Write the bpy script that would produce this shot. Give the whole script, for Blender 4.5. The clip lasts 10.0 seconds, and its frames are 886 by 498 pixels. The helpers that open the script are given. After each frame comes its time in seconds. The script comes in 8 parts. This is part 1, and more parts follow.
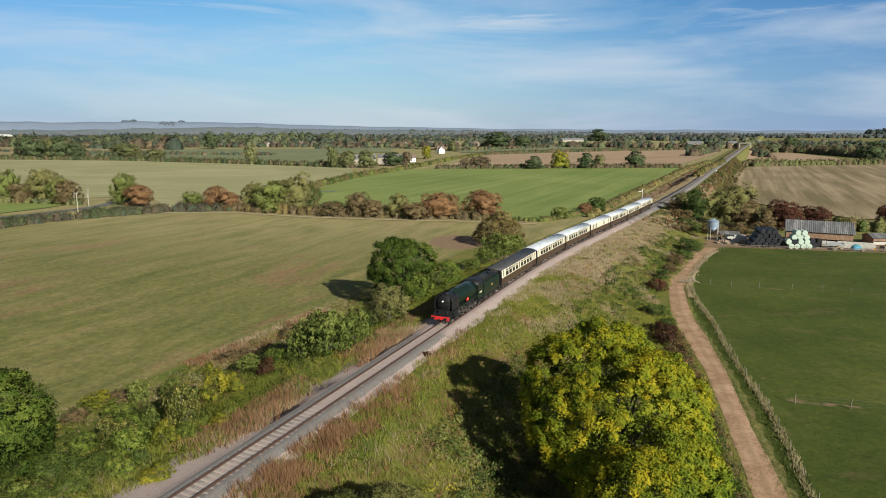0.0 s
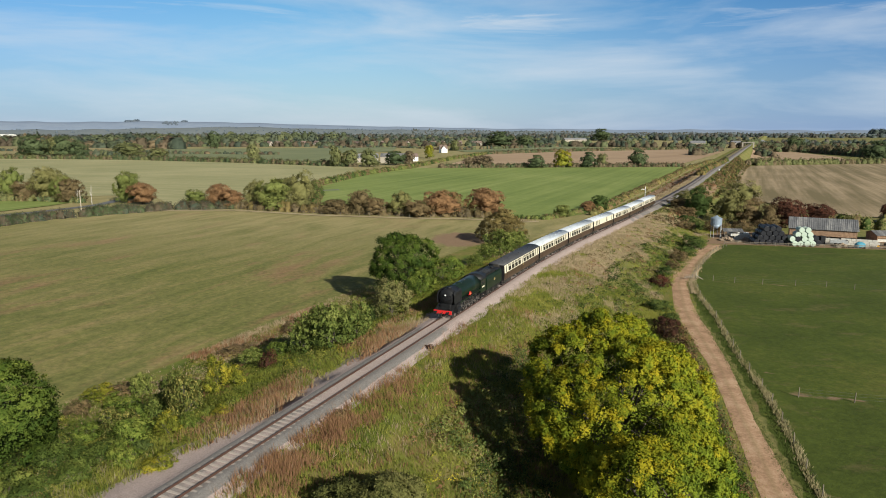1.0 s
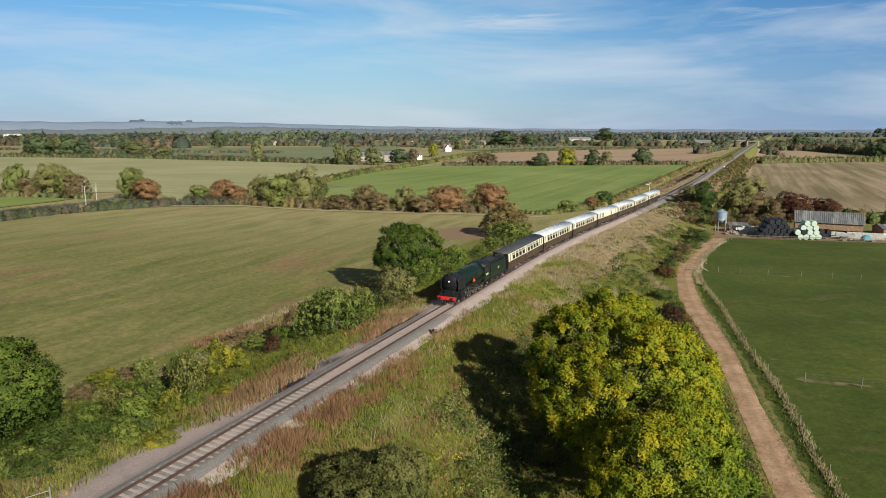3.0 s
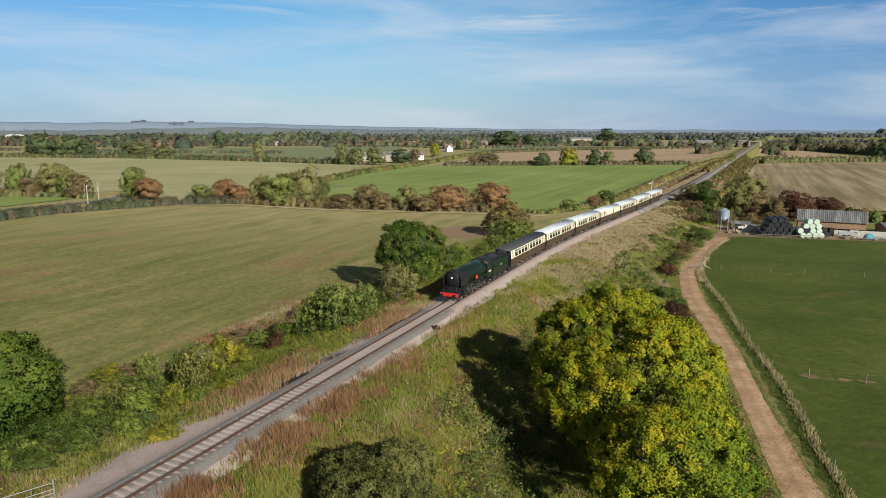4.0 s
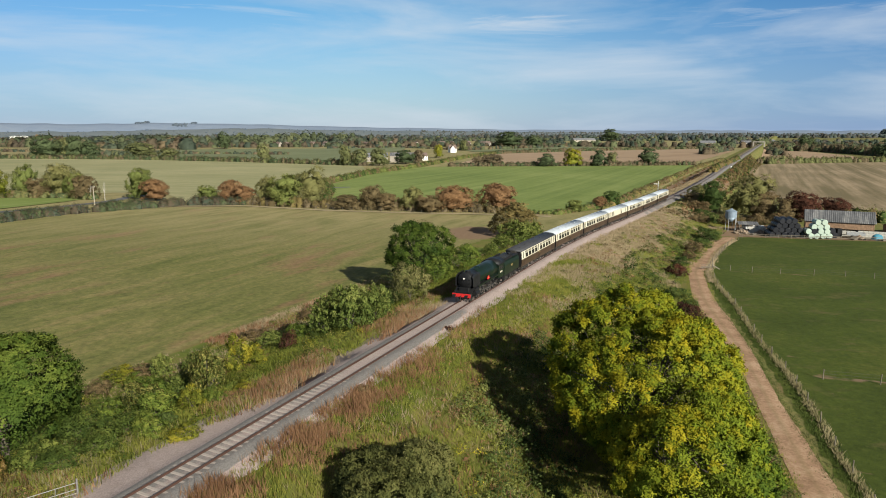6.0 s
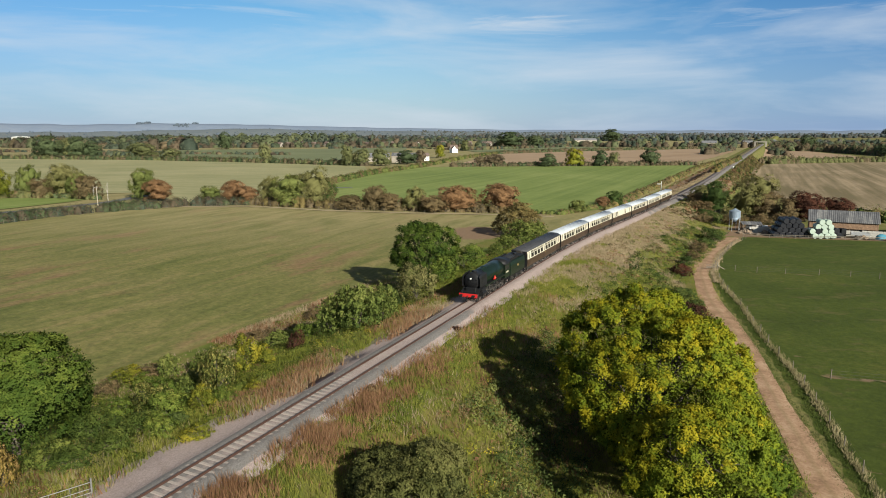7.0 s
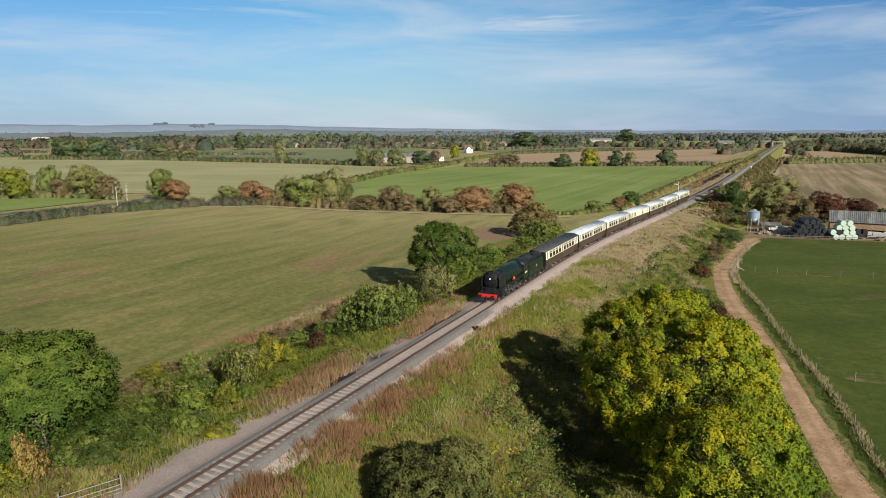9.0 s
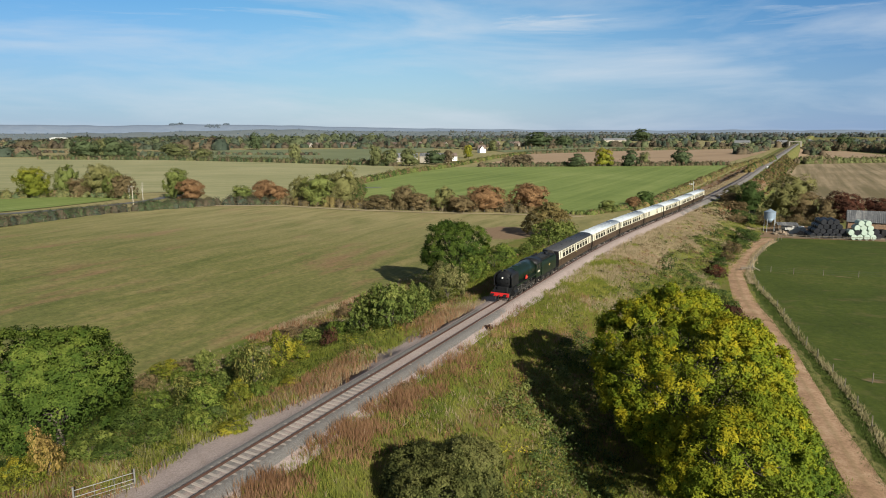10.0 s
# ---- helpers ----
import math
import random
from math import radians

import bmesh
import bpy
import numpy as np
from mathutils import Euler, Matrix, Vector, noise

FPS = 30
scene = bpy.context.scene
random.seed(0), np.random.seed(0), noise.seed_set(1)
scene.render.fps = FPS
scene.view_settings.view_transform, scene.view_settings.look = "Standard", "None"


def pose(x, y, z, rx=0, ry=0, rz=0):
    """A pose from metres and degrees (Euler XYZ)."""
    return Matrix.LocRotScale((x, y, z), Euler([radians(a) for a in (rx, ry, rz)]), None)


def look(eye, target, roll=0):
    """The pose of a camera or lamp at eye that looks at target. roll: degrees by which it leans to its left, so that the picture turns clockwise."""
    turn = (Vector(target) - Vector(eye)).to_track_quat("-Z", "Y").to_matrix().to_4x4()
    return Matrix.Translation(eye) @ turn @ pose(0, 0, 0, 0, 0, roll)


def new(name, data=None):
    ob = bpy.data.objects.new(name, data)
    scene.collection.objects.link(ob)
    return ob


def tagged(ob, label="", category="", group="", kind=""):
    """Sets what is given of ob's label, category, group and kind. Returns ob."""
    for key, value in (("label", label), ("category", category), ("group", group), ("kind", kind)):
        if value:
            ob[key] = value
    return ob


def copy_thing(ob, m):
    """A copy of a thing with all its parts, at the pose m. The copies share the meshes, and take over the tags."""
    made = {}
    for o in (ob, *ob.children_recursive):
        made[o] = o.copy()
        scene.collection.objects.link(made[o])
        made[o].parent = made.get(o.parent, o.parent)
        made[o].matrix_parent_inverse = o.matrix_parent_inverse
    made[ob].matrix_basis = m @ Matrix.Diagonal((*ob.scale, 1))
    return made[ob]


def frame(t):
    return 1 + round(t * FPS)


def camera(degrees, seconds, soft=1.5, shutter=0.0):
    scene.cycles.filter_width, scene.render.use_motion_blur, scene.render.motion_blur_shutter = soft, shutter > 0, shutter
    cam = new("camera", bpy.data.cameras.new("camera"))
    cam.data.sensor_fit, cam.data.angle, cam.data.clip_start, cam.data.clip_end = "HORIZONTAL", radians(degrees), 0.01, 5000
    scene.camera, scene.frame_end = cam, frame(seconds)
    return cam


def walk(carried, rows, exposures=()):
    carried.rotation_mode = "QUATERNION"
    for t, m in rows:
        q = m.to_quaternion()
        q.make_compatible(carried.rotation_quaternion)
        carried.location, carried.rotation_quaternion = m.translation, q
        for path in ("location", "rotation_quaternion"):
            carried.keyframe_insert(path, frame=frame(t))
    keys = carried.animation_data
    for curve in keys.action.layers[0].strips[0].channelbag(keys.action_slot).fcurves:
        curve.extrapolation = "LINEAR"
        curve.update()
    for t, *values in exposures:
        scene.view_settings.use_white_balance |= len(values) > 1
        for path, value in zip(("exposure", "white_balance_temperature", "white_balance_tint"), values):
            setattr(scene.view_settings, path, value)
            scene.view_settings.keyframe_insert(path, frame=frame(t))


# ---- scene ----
cam = camera(67.8, 10.0, soft=0.95)
METRES, EYE, TILT, LEAN, TURN = 6.25, 25.3, -10.25, 0.0, 0.0
ROWS = [
    (0.0, 0.0, 0.0, 0.0, 0.0, 0.0, -0.0),
    (0.5, -0.0035, 0.007, -0.0586, 0.1, 0.0, -0.02),
    (1.0, -0.0007, 0.0168, -0.1265, 0.22, -0.01, -0.04),
    (1.5, 0.0027, 0.0272, -0.2026, 0.32, -0.02, -0.04),
    (2.0, 0.0071, 0.0384, -0.2843, 0.41, -0.02, -0.05),
    (2.5, 0.0049, 0.0468, -0.3509, 0.49, -0.02, -0.06),
    (4.0, -0.0227, 0.0772, -0.5045, 0.69, 0.04, -0.07),
    (4.5, -0.0625, 0.0783, -0.5068, 0.75, 0.05, -0.06),
    (5.0, -0.1095, 0.076, -0.5075, 0.81, 0.08, -0.05),
    (5.5, -0.1623, 0.0715, -0.5087, 0.87, 0.1, -0.05),
    (7.0, -0.3425, 0.0544, -0.5118, 1.01, 0.13, -0.02),
    (7.5, -0.3996, 0.0438, -0.5116, 1.05, 0.13, -0.01),
    (8.0, -0.4453, 0.0356, -0.5111, 1.1, 0.14, 0.01),
    (8.5, -0.459, 0.028, -0.5117, 1.25, 0.15, -0.01),
    (9.0, -0.4567, 0.0228, -0.5127, 2.21, 0.15, -0.16),
    (9.5, -0.4487, 0.0267, -0.5229, 2.99, 0.16, -0.27),
    (10.0, -0.443, 0.0349, -0.5421, 3.35, 0.15, -0.32),
]
walk(cam, [(t, pose(0, 0, EYE, TILT, LEAN, TURN) @ pose(METRES * x, METRES * y, METRES * z, 90 + pitch, roll, yaw)) for t, x, y, z, yaw, pitch, roll in ROWS],
     exposures=[(0.0, 0.73), (10.0, 0.73)])

# ---- daylight ----
SUN_DIR = Vector((0.54, -0.842, 0.0)).normalized()
SUN_ELEV = radians(26)
HAZE = (4.85, 5.52, 7.5)
world = bpy.data.worlds.new("sky")
scene.world = world
world.use_nodes = True
wn, wl = world.node_tree.nodes, world.node_tree.links
wn.clear()
sky = wn.new("ShaderNodeTexSky")
sky.sky_type = "NISHITA"
sky.sun_disc = False
sky.sun_elevation = SUN_ELEV
sky.sun_rotation = math.atan2(SUN_DIR.x, SUN_DIR.y)
sky.altitude = 80
sky.air_density, sky.dust_density, sky.ozone_density = 1.0, 0.15, 4.5
# thin high cirrus, drawn out along the wind
geo = wn.new("ShaderNodeTexCoord")
mapn = wn.new("ShaderNodeMapping")
mapn.inputs["Rotation"].default_value = (0, 0.16, 0.25)
mapn.inputs["Scale"].default_value = (1.5, 1.5, 9.0)
nz = wn.new("ShaderNodeTexNoise")
nz.inputs["Scale"].default_value, nz.inputs["Detail"].default_value, nz.inputs["Roughness"].default_value = 2.1, 9, 0.55
nz.inputs["Distortion"].default_value = 0.35
ramp = wn.new("ShaderNodeValToRGB")
ramp.color_ramp.elements[0].position, ramp.color_ramp.elements[1].position = 0.44, 0.74
ramp.color_ramp.elements[1].color = (0.62, 0.62, 0.62, 1)
mixc = wn.new("ShaderNodeMix")
mixc.data_type = "RGBA"
mixc.inputs[7].default_value = (9.6, 10.7, 11.9, 1)
bg = wn.new("ShaderNodeBackground")
bg.inputs["Strength"].default_value = 0.0405
wout = wn.new("ShaderNodeOutputWorld")
wl.new(geo.outputs["Generated"], mapn.inputs["Vector"])
wl.new(mapn.outputs["Vector"], nz.inputs["Vector"])
wl.new(nz.outputs["Fac"], ramp.inputs["Fac"])
# finer bright wisps higher up
wmap = wn.new("ShaderNodeMapping")
wmap.inputs["Rotation"].default_value = (0, 0.2, 0.1)
wmap.inputs["Scale"].default_value = (2.2, 1.2, 26.0)
wnz = wn.new("ShaderNodeTexNoise")
wnz.inputs["Scale"].default_value, wnz.inputs["Detail"].default_value, wnz.inputs["Roughness"].default_value = 1.7, 7, 0.6
wnz.inputs["Distortion"].default_value = 0.5
wramp = wn.new("ShaderNodeValToRGB")
wramp.color_ramp.elements[0].position, wramp.color_ramp.elements[1].position = 0.52, 0.72
wramp.color_ramp.elements[1].color = (0.7, 0.7, 0.7, 1)
high = wn.new("ShaderNodeMapRange")
high.interpolation_type = "SMOOTHSTEP"
high.inputs["From Min"].default_value, high.inputs["From Max"].default_value = 0.07, 0.16
sepw = wn.new("ShaderNodeSeparateXYZ")
wisps = wn.new("ShaderNodeMath")
wisps.operation = "MULTIPLY"
veil = wn.new("ShaderNodeMath")
veil.operation = "MAXIMUM"
wl.new(geo.outputs["Generated"], wmap.inputs["Vector"])
wl.new(wmap.outputs["Vector"], wnz.inputs["Vector"])
wl.new(wnz.outputs["Fac"], wramp.inputs["Fac"])
wl.new(geo.outputs["Generated"], sepw.inputs[0])
wl.new(sepw.outputs["Z"], high.inputs["Value"])
wl.new(wramp.outputs["Color"], wisps.inputs[0])
wl.new(high.outputs[0], wisps.inputs[1])
wl.new(ramp.outputs["Color"], veil.inputs[0])
wl.new(wisps.outputs[0], veil.inputs[1])
wl.new(veil.outputs[0], mixc.inputs[0])
# a clear blue overhead, fading to a pale lavender haze at the horizon all round
tintn = wn.new("ShaderNodeMix")
tintn.data_type, tintn.blend_type = "RGBA", "MULTIPLY"
tintn.inputs[0].default_value = 1.0
tintn.inputs[7].default_value = (0.75, 1.055, 1.12, 1)
wl.new(sky.outputs["Color"], tintn.inputs[6])
sepz = wn.new("ShaderNodeSeparateXYZ")
wl.new(geo.outputs["Generated"], sepz.inputs[0])
hz = wn.new("ShaderNodeValToRGB")
hz.color_ramp.elements[0].position, hz.color_ramp.elements[1].position = 0.0, 0.17
hz.color_ramp.elements[0].color, hz.color_ramp.elements[1].color = (0.75, 0.75, 0.75, 1), (0, 0, 0, 1)
wl.new(sepz.outputs["Z"], hz.inputs["Fac"])
hazen = wn.new("ShaderNodeMix")
hazen.data_type = "RGBA"
hazen.inputs[7].default_value = (HAZE[0], HAZE[1], HAZE[2], 1)
wl.new(hz.outputs["Color"], hazen.inputs[0])
wl.new(tintn.outputs[2], hazen.inputs[6])
# the lower sky is brighter than the deep blue overhead
gain = wn.new("ShaderNodeMapRange")
gain.interpolation_type = "SMOOTHSTEP"
gain.inputs["From Min"].default_value, gain.inputs["From Max"].default_value = 0.16, 0.5
gain.inputs["To Min"].default_value, gain.inputs["To Max"].default_value = 1.34, 0.3
wl.new(sepz.outputs["Z"], gain.inputs["Value"])
bright = wn.new("ShaderNodeVectorMath")
bright.operation = "SCALE"
# the sky away to the right is clearer and deeper than over the left
side = wn.new("ShaderNodeValToRGB")
side.color_ramp.interpolation = "EASE"
side.color_ramp.elements[0].position, side.color_ramp.elements[1].position = 0.44, 0.8
side.color_ramp.elements.new(0.2).color = (0.83, 0.875, 0.96, 1)
side.color_ramp.elements[1].color, side.color_ramp.elements[2].color = (1.02, 1.02, 1.0, 1), (0.615, 0.755, 0.955, 1)
half_x = wn.new("ShaderNodeMath")
half_x.operation = "MULTIPLY_ADD"
half_x.inputs[1].default_value, half_x.inputs[2].default_value = 0.5, 0.5
wl.new(sepz.outputs["X"], half_x.inputs[0])
wl.new(half_x.outputs[0], side.inputs["Fac"])
sided = wn.new("ShaderNodeMix")
sided.data_type, sided.blend_type = "RGBA", "MULTIPLY"
sided.inputs[0].default_value = 1.0
wl.new(hazen.outputs[2], sided.inputs[6])
wl.new(side.outputs["Color"], sided.inputs[7])
wl.new(sided.outputs[2], bright.inputs[0])
wl.new(gain.outputs[0], bright.inputs["Scale"])
wl.new(bright.outputs[0], mixc.inputs[6])
wl.new(mixc.outputs[2], bg.inputs["Color"])
wl.new(bg.outputs["Background"], wout.inputs["Surface"])
sun_data = bpy.data.lights.new("sun", "SUN")
sun_data.energy, sun_data.angle, sun_data.color = 5.0, radians(0.53), (0.95, 0.917, 0.785)
sun_ob = new("sun", sun_data)
sun_ob.matrix_world = look((0, 0, 300), Vector((0, 0, 300)) - Vector((SUN_DIR.x * math.cos(SUN_ELEV), SUN_DIR.y * math.cos(SUN_ELEV), math.sin(SUN_ELEV))))

# ---- the line of the railway ----
TY = np.arange(-400.0, 5200.0, 1.0)
TSL = np.interp(TY, [43, 110, 150, 270, 350], [0.44, 0.44, 0.52, 0.52, 0.487])
TX = np.concatenate([[0.0], np.cumsum(TSL[:-1])])
TX += -17.9 - np.interp(43.4, TY, TX)


def rail_z(s):
    return np.interp(s, [110, 150, 192, 263, 443, 640, 900], [0, -0.4, -1.3, -1.8, -1.5, -1.2, -1.2])


def track_xy(s, d=0.0):
    """Plan point at the line's station s (its y) and d metres to the right of the centre line."""
    x, k = np.interp(s, TY, TX), np.interp(s, TY, TSL)
    n = np.sqrt(1 + k * k)
    return x + d / n, s - d * k / n


def station(x, y):
    """Station and offset to the right of the line for plan points."""
    x, y = np.asarray(x, float), np.asarray(y, float)
    s = y.copy()
    for _ in range(25):
        k = np.interp(s, TY, TSL)
        cx = np.interp(s, TY, TX)
        s = s + ((x - cx) * k + (y - s)) / (1 + k * k)
    k, cx = np.interp(s, TY, TSL), np.interp(s, TY, TX)
    return s, ((x - cx) - (y - s) * k) / np.sqrt(1 + k * k)


def smooth(a, b, v):
    t = np.clip((v - a) / (b - a), 0, 1)
    return t * t * (3 - 2 * t)


def base_right(s):
    return np.interp(s, [150, 200, 400, 600], [-5.7, -6.5, -8.0, -9.0])


def base_left(s):
    return np.interp(s, [60, 100, 170, 250], [-7.0, -7.5, -8.0, -9.0])


def wave(x, y):
    return 0.5 * np.sin(x * 0.31 + 1.3 * np.sin(y * 0.17)) + 0.5 * np.sin(y * 0.37 + 1.7 * np.sin(x * 0.21))


def ground_z(s, d, x, y):
    top = rail_z(s) - 0.75
    br, bl = base_right(s), base_left(s)
    wr = np.interp(s, [30, 200, 320], [20.0, 19.0, 12.0])
    wlft = np.interp(s, [30, 130, 170, 320], [29.0, 27.0, 20.0, 14.0])
    tr, tl = smooth(3.9, 3.9 + wr, d), smooth(4.3, 4.3 + wlft, -d)
    z = np.where(d >= 0, top + (br - top) * tr, top + (bl - top) * tl)
    rough = np.where(d >= 0, smooth(3.9, 6, d) * (1 - smooth(18, 26, d)), smooth(4.3, 7, -d) * (1 - smooth(26, 36, -d)))
    return z + 0.16 * rough * wave(x * 2.3, y * 2.3) * (s < 400)


def ground_at(x, y):
    s, d = station(np.array([x]), np.array([y]))
    return float(ground_z(s, d, np.array([x]), np.array([y]))[0])


# ---- mesh helpers ----
def mesh_from(name, co, faces, mat=None, smooth_faces=False):
    """One mesh from vertex rows and face rows (all faces with the same number of corners)."""
    me = bpy.data.meshes.new(name)
    co, faces = np.asarray(co, np.float32), np.asarray(faces, np.int32)
    k = faces.shape[1]
    me.vertices.add(len(co))
    me.vertices.foreach_set("co", co.ravel())
    me.loops.add(faces.size)
    me.loops.foreach_set("vertex_index", faces.ravel())
    me.polygons.add(len(faces))
    me.polygons.foreach_set("loop_start", np.arange(0, faces.size, k, dtype=np.int32))
    if smooth_faces:
        me.polygons.foreach_set("use_smooth", np.ones(len(faces), dtype=bool))
    me.update()
    me.validate()
    if mat:
        me.materials.append(mat)
    return me


def float_attr(me, name, values, domain="POINT"):
    a = me.attributes.new(name, "FLOAT", domain)
    a.data.foreach_set("value", np.asarray(values, np.float32))


def part(name, bm, material, parent=None, label="", smooth_faces=False):
    """Links a bmesh as one mesh object under a thing or a part."""
    me = bpy.data.meshes.new(name)
    bm.to_mesh(me)
    bm.free()
    me.materials.append(material)
    if smooth_faces:
        for p in me.polygons:
            p.use_smooth = True
    ob = new(name, me)
    if parent:
        ob.parent = parent
    if label:
        ob["label"] = label
    return ob


def data_part(name, me, parent=None, label="", m=None):
    ob = new(name, me)
    if parent:
        ob.parent = parent
    if m is not None:
        ob.matrix_basis = m
    if label:
        ob["label"] = label
    return ob


def empty(name, m):
    ob = new(name)
    ob.empty_display_size = 0.3
    ob.matrix_basis = m
    return ob


def add_box(bm, x0, x1, y0, y1, z0, z1, bevel=0.0):
    r = bmesh.ops.create_cube(bm, size=1)
    vs = r["verts"]
    bmesh.ops.scale(bm, vec=(x1 - x0, y1 - y0, z1 - z0), verts=vs)
    bmesh.ops.translate(bm, vec=((x0 + x1) / 2, (y0 + y1) / 2, (z0 + z1) / 2), verts=vs)
    if bevel:
        es = list({e for v in vs for e in v.link_edges})
        bmesh.ops.bevel(bm, geom=es, offset=bevel, segments=1, affect="EDGES", profile=0.6)
    return vs


def add_cyl(bm, p, q, r0, r1=None, seg=12):
    """A closed, tapered round bar from p to q."""
    p, q = Vector(p), Vector(q)
    m = Matrix.Translation((p + q) / 2) @ (q - p).to_track_quat("Z", "Y").to_matrix().to_4x4()
    return bmesh.ops.create_cone(bm, cap_ends=True, segments=seg, radius1=r0, radius2=r0 if r1 is None else r1, depth=(q - p).length, matrix=m)["verts"]


def box_bm(*a, bevel=0.0):
    bm = bmesh.new()
    add_box(bm, *a, bevel=bevel)
    return bm


def cyl_bm(p, q, r0, r1=None, seg=12):
    bm = bmesh.new()
    add_cyl(bm, p, q, r0, r1, seg)
    return bm


# ---- materials ----
class Nodes:
    """A short hand for building a node material."""

    def __init__(self, name, rough=0.8, metal=0.0, spec=0.3):
        self.mat = bpy.data.materials.new(name)
        self.mat.use_nodes = True
        self.t = self.mat.node_tree
        self.t.nodes.clear()
        self.out = self.n("ShaderNodeOutputMaterial")
        self.bsdf = self.n("ShaderNodeBsdfPrincipled")
        self.bsdf.inputs["Roughness"].default_value = rough
        self.bsdf.inputs["Metallic"].default_value = metal
        self.bsdf.inputs["Specular IOR Level"].default_value = spec
        self.link(self.bsdf.outputs[0], self.out.inputs[0])

    def n(self, kind):
        return self.t.nodes.new(kind)

    def link(self, a, b):
        self.t.links.new(a, b)

    def coords(self):
        return self.n("ShaderNodeNewGeometry").outputs["Position"]

    def objcoords(self):
        return self.n("ShaderNodeTexCoord").outputs["Object"]

    def mapped(self, vec, scale=(1, 1, 1), rot=(0, 0, 0)):
        for key, value in (("Rotation", rot), ("Scale", scale)):
            m = self.n("ShaderNodeMapping")
            m.inputs[key].default_value = value
            self.link(vec, m.inputs["Vector"])
            vec = m.outputs["Vector"]
        return vec

    def noise(self, vec, scale, detail=4, rough=0.55, distort=0.0):
        x = self.n("ShaderNodeTexNoise")
        x.inputs["Scale"].default_value, x.inputs["Detail"].default_value = scale, detail
        x.inputs["Roughness"].default_value, x.inputs["Distortion"].default_value = rough, distort
        self.link(vec, x.inputs["Vector"])
        return x.outputs["Fac"]

    def ramp(self, fac, *stops):
        r = self.n("ShaderNodeValToRGB")
        e = r.color_ramp.elements
        while len(e) < len(stops):
            e.new(0.5)
        for item, (p, c) in zip(e, stops):
            item.position = p
            item.color = (*c, 1) if isinstance(c, tuple) else (c, c, c, 1)
        self.link(fac, r.inputs["Fac"])
        return r.outputs["Color"]

    def mix(self, fac, a, b, mode="MIX"):
        m = self.n("ShaderNodeMix")
        m.data_type, m.blend_type = "RGBA", mode
        for slot, v in ((0, fac), (6, a), (7, b)):
            socket = m.inputs[slot]
            if isinstance(v, (int, float)):
                socket.default_value = (v, v, v, 1) if slot else v
            elif isinstance(v, tuple):
                socket.default_value = (*v, 1)
            else:
                self.link(v, socket)
        return m.outputs[2]

    def math(self, op, a, b=0.0):
        m = self.n("ShaderNodeMath")
        m.operation = op
        for socket, v in ((m.inputs[0], a), (m.inputs[1], b)):
            if isinstance(v, (int, float)):
                socket.default_value = v
            else:
                self.link(v, socket)
        return m.outputs[0]

    def attr(self, name):
        a = self.n("ShaderNodeAttribute")
        a.attribute_name = name
        return a.outputs["Fac"]

    def island(self):
        return self.n("ShaderNodeNewGeometry").outputs["Random Per Island"]

    def object_random(self):
        return self.n("ShaderNodeObjectInfo").outputs["Random"]

    def color(self, c):
        if isinstance(c, tuple):
            self.bsdf.inputs["Base Color"].default_value = (*c, 1)
        else:
            self.link(c, self.bsdf.inputs["Base Color"])

    def bump(self, height, strength=0.4, distance=0.05):
        b = self.n("ShaderNodeBump")
        b.inputs["Strength"].default_value, b.inputs["Distance"].default_value = strength, distance
        self.link(height, b.inputs["Height"])
        self.link(b.outputs[0], self.bsdf.inputs["Normal"])


def plain(name, c, rough=0.6, metal=0.0, spec=0.4, scale=3.0, vary=0.25):
    """A paint or solid with dirt at two scales."""
    k = Nodes(name, rough, metal, spec)
    p = k.objcoords()
    a = k.noise(p, scale, 5, 0.6)
    b = k.noise(p, scale * 9, 3, 0.6)
    f = k.math("MULTIPLY", a, k.math("ADD", b, 0.5))
    lo, hi = tuple(v * (1 - vary) for v in c), tuple(min(1, v * (1 + vary)) for v in c)
    k.color(k.ramp(f, (0.25, lo), (0.75, hi)))
    k.bump(b, 0.12, 0.02)
    return k.mat


def leaf_mat(name, dark, mid, bright, trans=0.3, single=0.14):
    """Foliage: tint by clump, then leaf by leaf, with some light coming through."""
    k = Nodes(name, 0.7, 0, 0.08)
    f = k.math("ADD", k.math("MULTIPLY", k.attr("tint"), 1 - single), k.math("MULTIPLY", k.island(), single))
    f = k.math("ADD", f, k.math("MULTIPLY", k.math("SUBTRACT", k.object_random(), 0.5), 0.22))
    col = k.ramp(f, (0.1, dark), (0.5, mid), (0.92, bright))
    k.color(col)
    tr = k.n("ShaderNodeBsdfTranslucent")
    k.link(col, tr.inputs["Color"])
    mx = k.n("ShaderNodeMixShader")
    mx.inputs[0].default_value = trans
    k.link(k.bsdf.outputs[0], mx.inputs[1])
    k.link(tr.outputs[0], mx.inputs[2])
    k.link(mx.outputs[0], k.out.inputs[0])
    return k.mat


